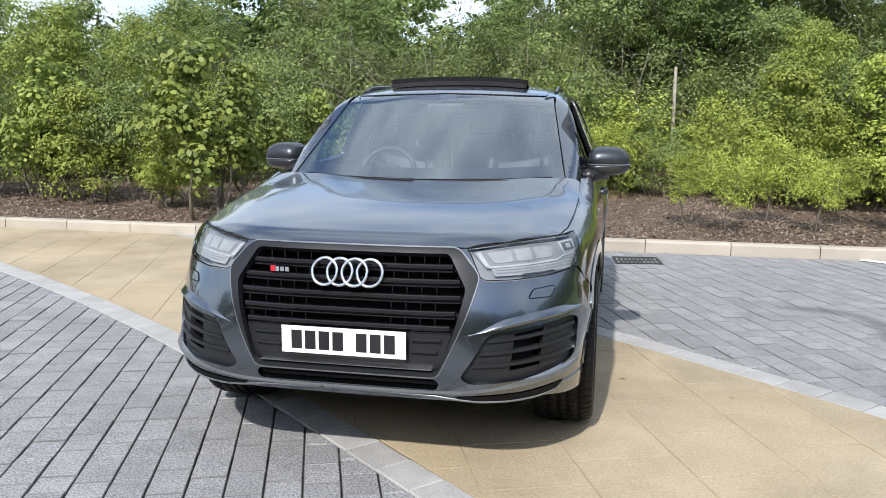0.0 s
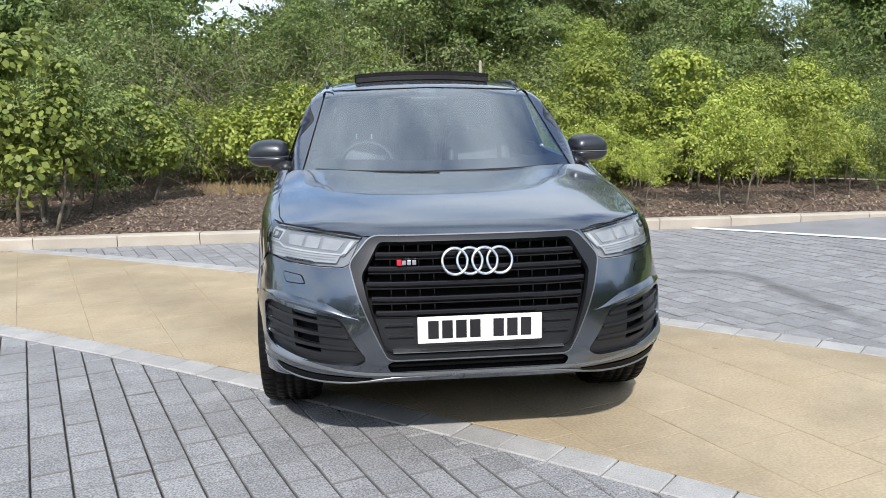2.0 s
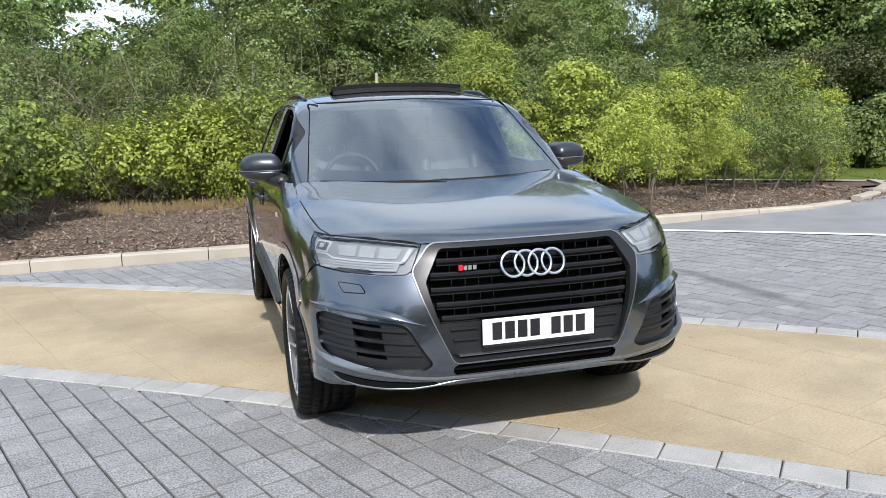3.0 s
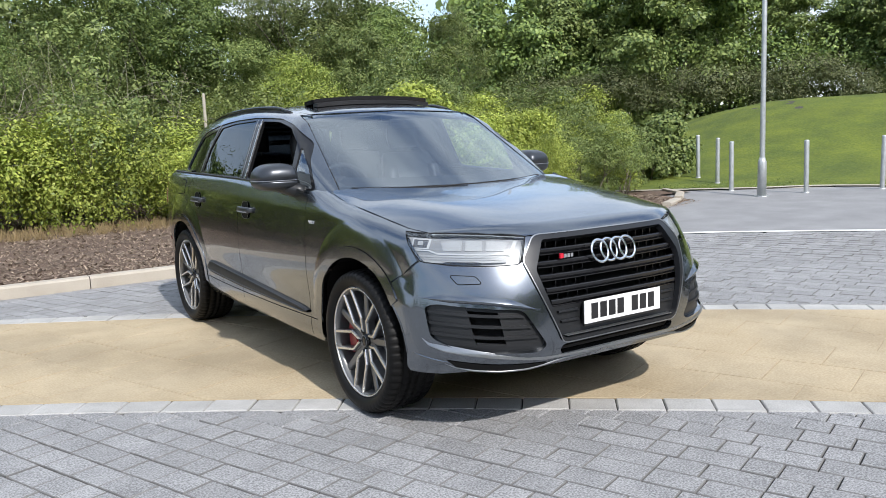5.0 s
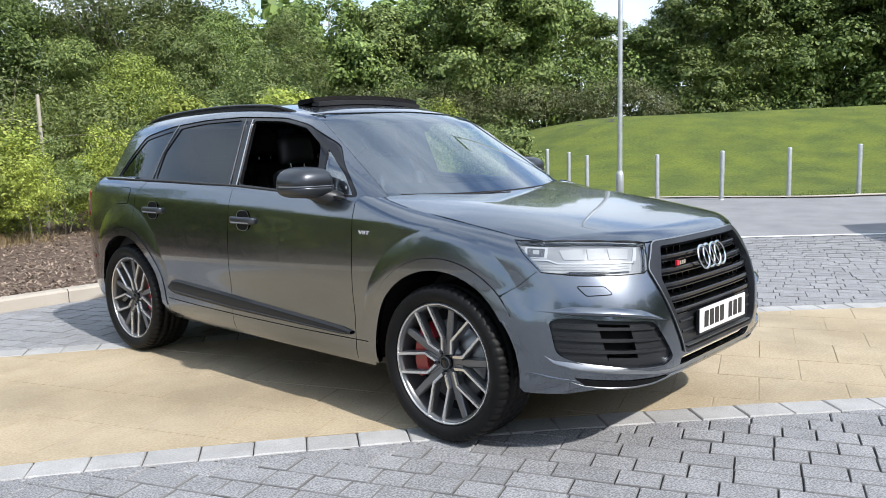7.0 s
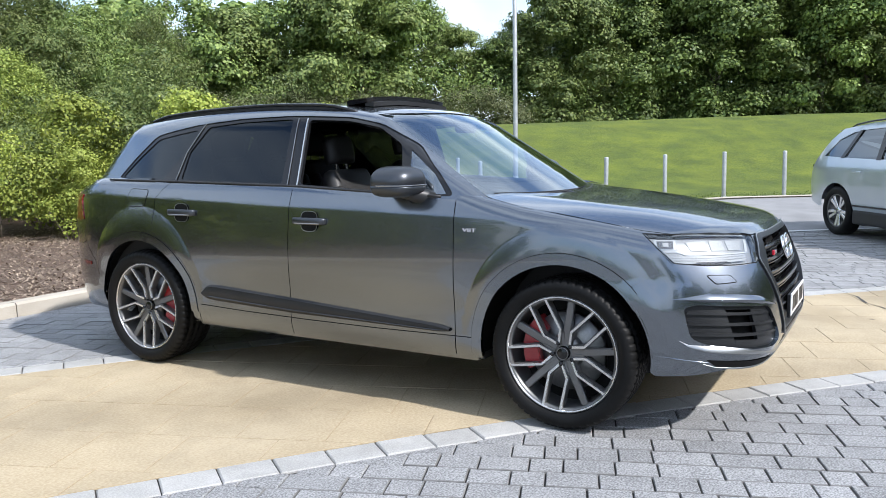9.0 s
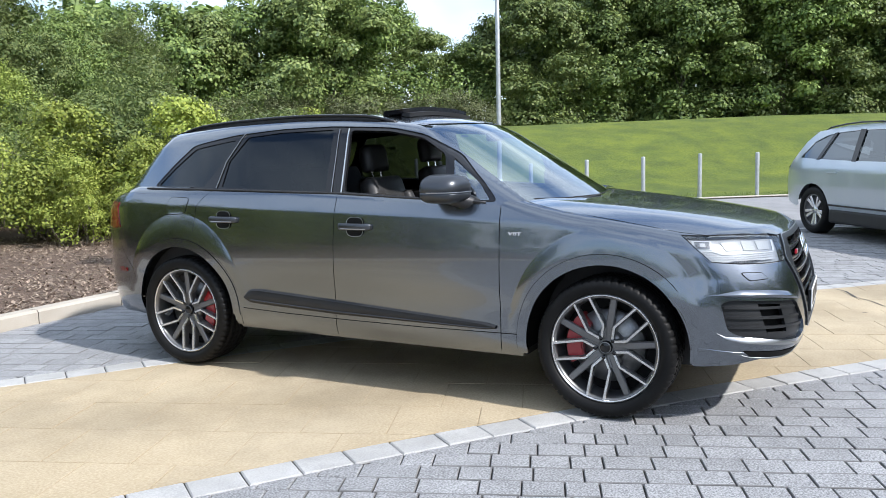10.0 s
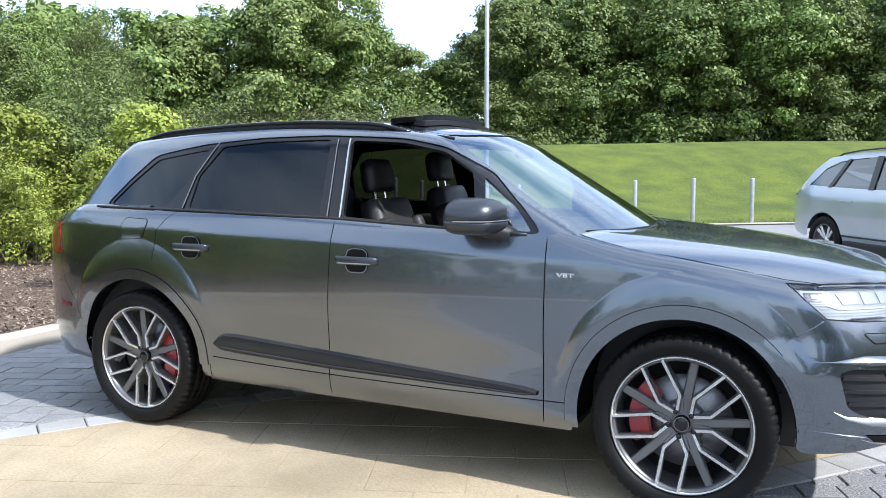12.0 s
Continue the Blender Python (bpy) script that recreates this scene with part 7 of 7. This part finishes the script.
# Tall ones darken the nose's reflections; far, low ones let the doors mirror sky.
for i in range(34):
    a = math.pi * (0.80 + 1.05 * i / 33)
    far = 1.75 if 0.85 * math.pi < a < 1.24 * math.pi else 1.0
    spots_.append((24 * far * math.cos(a) + R.uniform(-1.5, 1.5), 22 * far * math.sin(a) + R.uniform(-1.5, 1.5), 0.0, i, R.uniform(0.40, 0.52) if far > 1 else R.uniform(0.8, 1.0)))
for x, y, z, k, s in spots_:
    p = back_tree
    c = copy_thing(p, Matrix.Translation((x, y, z)) @ Matrix.Rotation(R.uniform(0, math.tau), 4, "Z"))
    c.scale = (s, s, s)

# undergrowth and hedge along the foot of the wood
def hedge(name, label, pts, high, wide, count, size, mat, seed):
    r = random.Random(seed)
    clumps = []
    for (x, y, z) in pts:
        for k in range(3):
            rr = wide * r.uniform(0.6, 1.1)
            clumps.append(((x + r.uniform(-0.6, 0.6), y + r.uniform(-0.4, 0.4), z + high * r.uniform(0.2, 0.8)), (rr, rr * 0.8, high * 0.34), 1.0))
    return tagged(put(name, leaf_cloud(name, mat, clumps, count, size, seed)), label, "undergrowth", kind="stuff")


hedge("undergrowth", "dense mid-green undergrowth at the foot of the wood", [(-13 + 0.6 * i, 10.9, 0.1) for i in range(40) if not 1.2 < -13 + 0.6 * i < 3.0], 1.5, 0.75, 70000, 0.025, LEAF_MID, 51)
hedge("undergrowth", "tangled olive undergrowth along the wood", [(-24 + 0.9 * i, 12.6, 0.1) for i in range(40)], 2.6, 0.9, 70000, 0.034, LEAF_GREY, 54)
hedge("undergrowth", "grey-green brambles below the trees", [ring_at(61.5, radians(50 - 0.55 * i)) + (1.9,) for i in range(24)], 1.9, 1.0, 36000, 0.045, LEAF_BRAMBLE, 52)
hedge("undergrowth", "dark undergrowth in the shade of the maples", [ring_at(64.5, radians(50 - 0.8 * i)) + (1.9,) for i in range(46)], 3.6, 1.5, 40000, 0.075, LEAF_DARK, 55)
hedge("undergrowth", "bright yellow-green bushes at the edge of the wood", [(-1.0 + 0.5 * i, 10.0, 0.05) for i in range(24) if not 1.3 < -1.0 + 0.5 * i < 2.7], 1.75, 0.6, 36000, 0.028, LEAF_YELLOW, 56)
hedge("undergrowth", "light green leafy bushes at the back of the bed", [(-2.0 + 0.4 * i, 10.1 + 0.3 * (i % 2) + 0.10 * i, 0.1) for i in range(10)], 1.75, 0.55, 24000, 0.036, LEAF_YELLOW, 57)
hedge("undergrowth", "dark undergrowth deep in the wood", [(-26 + 1.3 * i, 21.5, 0.1) for i in range(32)], 4.5, 1.6, 30000, 0.13, LEAF_DARK, 53)

def twigs():
    """Thin bare arching stems among the undergrowth."""
    bm = bmesh.new()
    r = random.Random(61)
    for i in range(900):
        x, y = r.uniform(-11.5, 1.5), r.uniform(10.4, 13.2)
        p, a, lean = Vector((x, y, 0.1 + 2.2 * r.random() ** 1.6)), r.uniform(0, math.tau), r.uniform(0.25, 1.1)
        d = Vector((math.cos(a) * lean, math.sin(a) * lean - 0.15, 1.0)).normalized()
        run, n, ln = [p], 5, r.uniform(0.7, 2.0)
        for k in range(n):
            d = (d + Vector((r.uniform(-0.16, 0.16), r.uniform(-0.16, 0.16), -0.10 - 0.12 * lean))).normalized()
            run.append(run[-1] + d * ln / n)
        w = r.uniform(0.003, 0.0065)
        tube(bm, run, [w * (1 - 0.13 * k) for k in range(n + 1)], 4, cap=False)
    me = bpy.data.meshes.new("twigs")
    bm.to_mesh(me)
    bm.free()
    me.materials.append(TWIG)
    return me


def dry_tufts():
    """Dry, straw-coloured grass where the bed meets the wood."""
    verts, faces = [], []
    r = random.Random(63)
    for i in range(230):
        cx, cy = r.uniform(-3.2, 1.2), r.uniform(9.2, 10.3)
        for k in range(14):
            a, lean, h, w = r.uniform(0, math.tau), r.uniform(0.02, 0.14), r.uniform(0.06, 0.20), r.uniform(0.002, 0.004)
            x, y = cx + r.uniform(-0.06, 0.06), cy + r.uniform(-0.06, 0.06)
            n = len(verts)
            verts += [(x - w, y, 0.14), (x + w, y, 0.14), (x + math.cos(a) * lean + w * 0.4, y + math.sin(a) * lean, 0.14 + h), (x + math.cos(a) * lean - w * 0.4, y + math.sin(a) * lean, 0.14 + h)]
            faces.append((n, n + 1, n + 2, n + 3))
    return mesh_of("dry_grass", verts, faces, STRAW)


tagged(put("dry_grass", dry_tufts()), "dry straw-coloured grass tufts at the back of the bed", "grass", kind="stuff")
tagged(put("twigs", twigs()), "tangle of thin bare grey-brown twigs in the undergrowth", "twigs", kind="stuff")

stake = thing("tree_stake", (2.07, 11.7, 0.0), "tall pale weathered wooden stake among the shrubs", "stake")
part("post", lathe(bmesh.new(), [(0.0, 2.42), (0.026, 2.40), (0.030, 2.36), (0.034, -0.1)], up, 12), STAKE, stake, smooth=True)


def blades():
    verts, faces = [], []
    r = random.Random(9)
    for i in range(12000):
        a = radians(r.uniform(2, 46))
        d = lawn_start(a) + 0.05 + 1.2 * r.random() ** 2
        x, y = ring_at(d, a)
        z = rise(x, y)
        h, w, t = r.uniform(0.015, 0.04), r.uniform(0.006, 0.012), r.uniform(0, math.tau)
        dx, dy = math.cos(t) * w, math.sin(t) * w
        k = len(verts)
        verts += [(x - dx, y - dy, z), (x + dx, y + dy, z), (x + r.uniform(-0.02, 0.02), y + r.uniform(-0.02, 0.02), z + h)]
        faces.append((k, k + 1, k + 2))
    return mesh_of("grass", verts, faces, BLADE)


tagged(put("grass", blades()), "short green grass blades at the lawn's edge", "grass", kind="stuff")

# ---- paving pieces ----
def block_mesh(name, w, d, h, material, bev=0.006, joint_shade=False):
    """A paving piece with chamfered top edges, its top at z = 0, 12 by its plan w x d."""
    a, b = w / 2, d / 2
    lo = [(-a, -b, -h), (a, -b, -h), (a, b, -h), (-a, b, -h)]
    mid = [(-a, -b, -bev), (a, -b, -bev), (a, b, -bev), (-a, b, -bev)]
    top = [(-a + bev, -b + bev, 0), (a - bev, -b + bev, 0), (a - bev, b - bev, 0), (-a + bev, b - bev, 0)]
    faces = [(8, 9, 10, 11)]
    for i in range(4):
        j = (i + 1) % 4
        faces += [(i, j, 4 + j, 4 + i), (4 + i, 4 + j, 8 + j, 8 + i)]
    me = mesh_of(name, lo + mid + top, faces, material)
    # Chamfers and walls take the darker colour, so joints look deep from any side.
    if joint_shade:
        me.materials.append(JOINT_EDGE)
        me.polygons.foreach_set("material_index", [0] + [1] * 8)
    return me


def joined(name, pieces, material, label, category):
    """Many pieces in one mesh: (x, y, z, turn, w, d)."""
    verts, faces = [], []
    bev, h = 0.0032, 0.04
    for x, y, z, t, w, d in pieces:
        a, b, ca, sa = w / 2, d / 2, math.cos(t), math.sin(t)
        k = len(verts)
        for zz, e in ((-h, 0), (-bev, 0), (0, bev)):
            for px, py in ((-a + e, -b + e), (a - e, -b + e), (a - e, b - e), (-a + e, b - e)):
                verts.append((x + ca * px - sa * py, y + sa * px + ca * py, z + zz))
        faces.append((k + 8, k + 9, k + 10, k + 11))
        for i in range(4):
            j = (i + 1) % 4
            faces += [(k + i, k + j, k + 4 + j, k + 4 + i), (k + 4 + i, k + 4 + j, k + 8 + j, k + 8 + i)]
    me = mesh_of(name, verts, faces, material)
    if material is SET_GREY_JOINED:
        me.materials.append(JOINT_EDGE)
        me.polygons.foreach_set("material_index", ([0] + [1] * 8) * len(pieces))
    return tagged(put(name, me), label, category, kind="stuff")


GR = random.Random(17)
ROW = np.array((-0.350, 0.9367))         # the way the rows of grey blocks run
ACROSS = np.array((0.9367, 0.350))
TURN = math.atan2(ROW[1], ROW[0])
LENGTHS = (0.150, 0.185, 0.225, 0.270)
WIDE = 0.1545


def clip(poly, n, limit):
    """The part of the polygon with n . p < limit."""
    out = []
    for i, q in enumerate(poly):
        p = poly[i - 1]
        dp, dq = float(np.dot(n, p)) - limit, float(np.dot(n, q)) - limit
        if dp * dq < 0:
            out.append(p + (q - p) * dp / (dp - dq))
        if dq <= 0:
            out.append(q)
    return out


def area_of(poly):
    return abs(sum(poly[i - 1][0] * q[1] - q[0] * poly[i - 1][1] for i, q in enumerate(poly))) / 2


near_blocks, far_blocks, edge_blocks, cut_blocks = [], [], [], []
for i in range(-80, 95):
    s = -14.0 + GR.uniform(0, 0.2)
    while s < 16.0:
        ln = GR.choice(LENGTHS)
        c = ROW * (s + ln / 2) + ACROSS * (-1.585 + (i + 0.5) * WIDE)
        s += ln
        x, y = float(c[0]), float(c[1])
        r = math.hypot(x - RING[0], y - RING[1])
        if y > KERB_Y + 0.1 or x > 12 or x < -9 or y < -7:
            continue
        dz = GR.uniform(-0.0025, 0.0025)
        n = (c - RING) / r
        inner = r < (R_IN + R_OUT) / 2
        w, d = (ln - 0.007, WIDE - 0.008) if inner else (ln - 0.0045, WIDE - 0.005)
        if not inner and (x < -6 or r > 38.0):
            continue
        lim = [(n, R_IN - 0.006 + float(np.dot(n, RING)))] if inner else [(-n, -(R_OUT + 0.006) - float(np.dot(n, RING))), (n, 37.895 + float(np.dot(n, RING))), (np.array((0.0, 1.0)), KERB_Y - 0.006)]
        quad = [c + ROW * a * w / 2 + ACROSS * b * d / 2 for a, b in ((-1, -1), (1, -1), (1, 1), (-1, 1))]
        kept = quad
        for m, v in lim:
            if kept:
                kept = clip(kept, m, v)
        if not kept or area_of(kept) < 0.0012:
            continue
        z = dz + (0.0 if inner else rise(x, y))
        if area_of(kept) < w * d - 1e-5:
            cut_blocks.append((kept, z))
        elif inner:
            (near_blocks if (-3.1 < x < 1.2 and y > -2.6) else edge_blocks).append((x, y, z, TURN, w, d))
        else:
            far_blocks.append((x, y, z, TURN, w, d))


def cut_pieces(pieces, name="cut_blocks", material=SET_GREY_JOINED, bev=0.006, deep=0.04):
    """Pieces cut to any outline, in one mesh: (outline, z)."""
    verts, faces = [], []
    for poly, z in pieces:
        k, n = len(verts), len(poly)
        mid = sum(poly) / n
        for zz, e in ((-deep, 0.0), (-bev, 0.0), (0.0, bev)):
            for p in poly:
                v = mid - p
                p = p + v / max(np.linalg.norm(v), 1e-6) * e * 1.3
                verts.append((float(p[0]), float(p[1]), z + zz))
        top = list(range(k + 2 * n, k + 3 * n))
        p0, p1, p2 = (np.array(verts[t][:2]) for t in top[:3])
        ccw = area_sign(poly)
        faces.append(tuple(top) if ccw else tuple(top[::-1]))
        for l in (0, n):
            for i in range(n):
                j = (i + 1) % n
                f = (k + l + i, k + l + j, k + l + n + j, k + l + n + i)
                faces.append(f if ccw else f[::-1])
    return mesh_of(name, verts, faces, material)


def area_sign(poly):
    return sum(poly[i - 1][0] * q[1] - q[0] * poly[i - 1][1] for i, q in enumerate(poly)) > 0


tagged(put("cut_blocks", cut_pieces(cut_blocks)), "grey paving blocks cut to the curved edge", "paving", kind="stuff")

near_blocks.sort(key=lambda p: (p[0] + 1.3) ** 2 + (p[1] + 0.3) ** 2)
singles, rest = near_blocks[:300], near_blocks[300:]
grey = thing("grey_paving", (0, 0, 0), "speckled grey concrete block paving", "paving", kind="structure")
meshes = {round(ln, 3): block_mesh("paving_block", ln - 0.007, WIDE - 0.008, 0.04, SET_GREY, 0.0032, True) for ln in LENGTHS}
for x, y, z, t, w, d in singles:
    o = put("paving_block", meshes[round(w + 0.007, 3)], grey)
    o.matrix_basis = pose(x, y, z, GR.uniform(-0.35, 0.35), GR.uniform(-0.35, 0.35), math.degrees(t) + GR.uniform(-0.5, 0.5))
joined("grey_blocks", rest + edge_blocks, SET_GREY_JOINED, "speckled grey concrete paving blocks", "paving")
joined("grey_blocks", far_blocks, SET_GREY_JOINED, "grey concrete paving blocks of the forecourt", "paving")

band = thing("slab_band", (0, 0, 0), "curved band of buff concrete slabs", "paving", kind="structure")
SLAB, GAP = 0.4620, 0.0065
whole_slab = block_mesh("slab", SLAB - GAP, SLAB - GAP, 0.03, BUFF, 0.0012)
far_slabs = []
# square slabs in half bond, in line with the grey blocks, cut to the band's two curves
for i in range(-30, 36):
    for j in range(-40, 60):
        c = ACROSS * (0.662 + (i + 0.5) * SLAB) + ROW * (-1.295 + (j + 0.5 * (i % 2) + 0.5) * SLAB)
        x, y = float(c[0]), float(c[1])
        r = math.hypot(x - RING[0], y - RING[1])
        if not (-11 < x < 11 and R_IN - 0.2 < r < R_OUT + 0.2 and y < KERB_Y + 0.3):
            continue
        n = (c - RING) / r
        half = (SLAB - GAP) / 2
        whole = [c + ROW * p * half + ACROSS * q * half for p, q in ((-1, -1), (1, -1), (1, 1), (-1, 1))]
        kept = whole
        for m, v in ((-n, -(R_IN + COURSE + 0.004) - float(np.dot(n, RING))), (n, R_OUT - COURSE - 0.004 + float(np.dot(n, RING))), (np.array((0.0, 1.0)), KERB_Y - 0.006)):
            if kept:
                kept = clip(kept, m, v)
        if not kept or area_of(kept) < 0.003:
            continue
        z = GR.uniform(-0.0012, 0.0012)
        if not -4.2 < x < 4.2:
            far_slabs.append((kept, z))
        elif area_of(kept) > 4 * half * half - 1e-5:
            put("slab", whole_slab, band).matrix_basis = pose(x, y, z, GR.uniform(-0.12, 0.12), GR.uniform(-0.12, 0.12), math.degrees(TURN) + GR.uniform(-0.25, 0.25))
        else:
            put("slab", cut_pieces([(kept, z)], "slab", BUFF, 0.0012, 0.03), band)
tagged(put("buff_slabs", cut_pieces(far_slabs, "buff_slabs", BUFF, 0.0012, 0.03)), "buff concrete slabs of the curved band", "paving", kind="stuff")

course = thing("edge_course", (0, 0, 0), "pale granite setts edging the buff band", "paving", kind="structure")
sett = block_mesh("sett", 0.243, COURSE - 0.008, 0.04, PALE, 0.006)
for r in (R_IN + COURSE / 2, R_OUT - COURSE / 2):
    a = radians(22)
    while a < radians(80):
        x, y = ring_at(r, a)
        if y < KERB_Y - 0.05 and -9 < x < 9:
            o = put("sett", sett, course)
            o.matrix_basis = pose(x, y, GR.uniform(-0.002, 0.003), 0, 0, math.degrees(a) - 90 + GR.uniform(-0.3, 0.3))
        a += 0.249 / r


def crack(run, wide):
    """An open, ragged joint in the buff slabs."""
    bm = bmesh.new()
    r = random.Random(5)
    pairs = []
    pts = dense(run, 0.05, closed=False)
    for i, (x, y) in enumerate(pts):
        w = wide * r.uniform(0.45, 1.0) * min(1.0, (i + 0.4) / 3, (len(pts) - i) / 4)
        pairs.append((bm.verts.new((x - 0.5 * w, y - 0.86 * w, 0.0022)), bm.verts.new((x + 0.5 * w, y + 0.86 * w, 0.0022))))
    for (a, b), (c, d) in zip(pairs, pairs[1:]):
        bm.faces.new((a, b, d, c))
    bmesh.ops.recalc_face_normals(bm, faces=bm.faces)
    return part("crack", bm, JOINT, band)


crack([(3.70, -0.95), (3.56, -1.08), (3.24, -1.17), (3.10, -1.29), (2.86, -1.40)], 0.022)
crack([(3.20, -0.62), (3.08, -0.80), (2.93, -1.02)], 0.008)
crack([(2.72, -0.50), (2.58, -0.70), (2.42, -0.93)], 0.008)
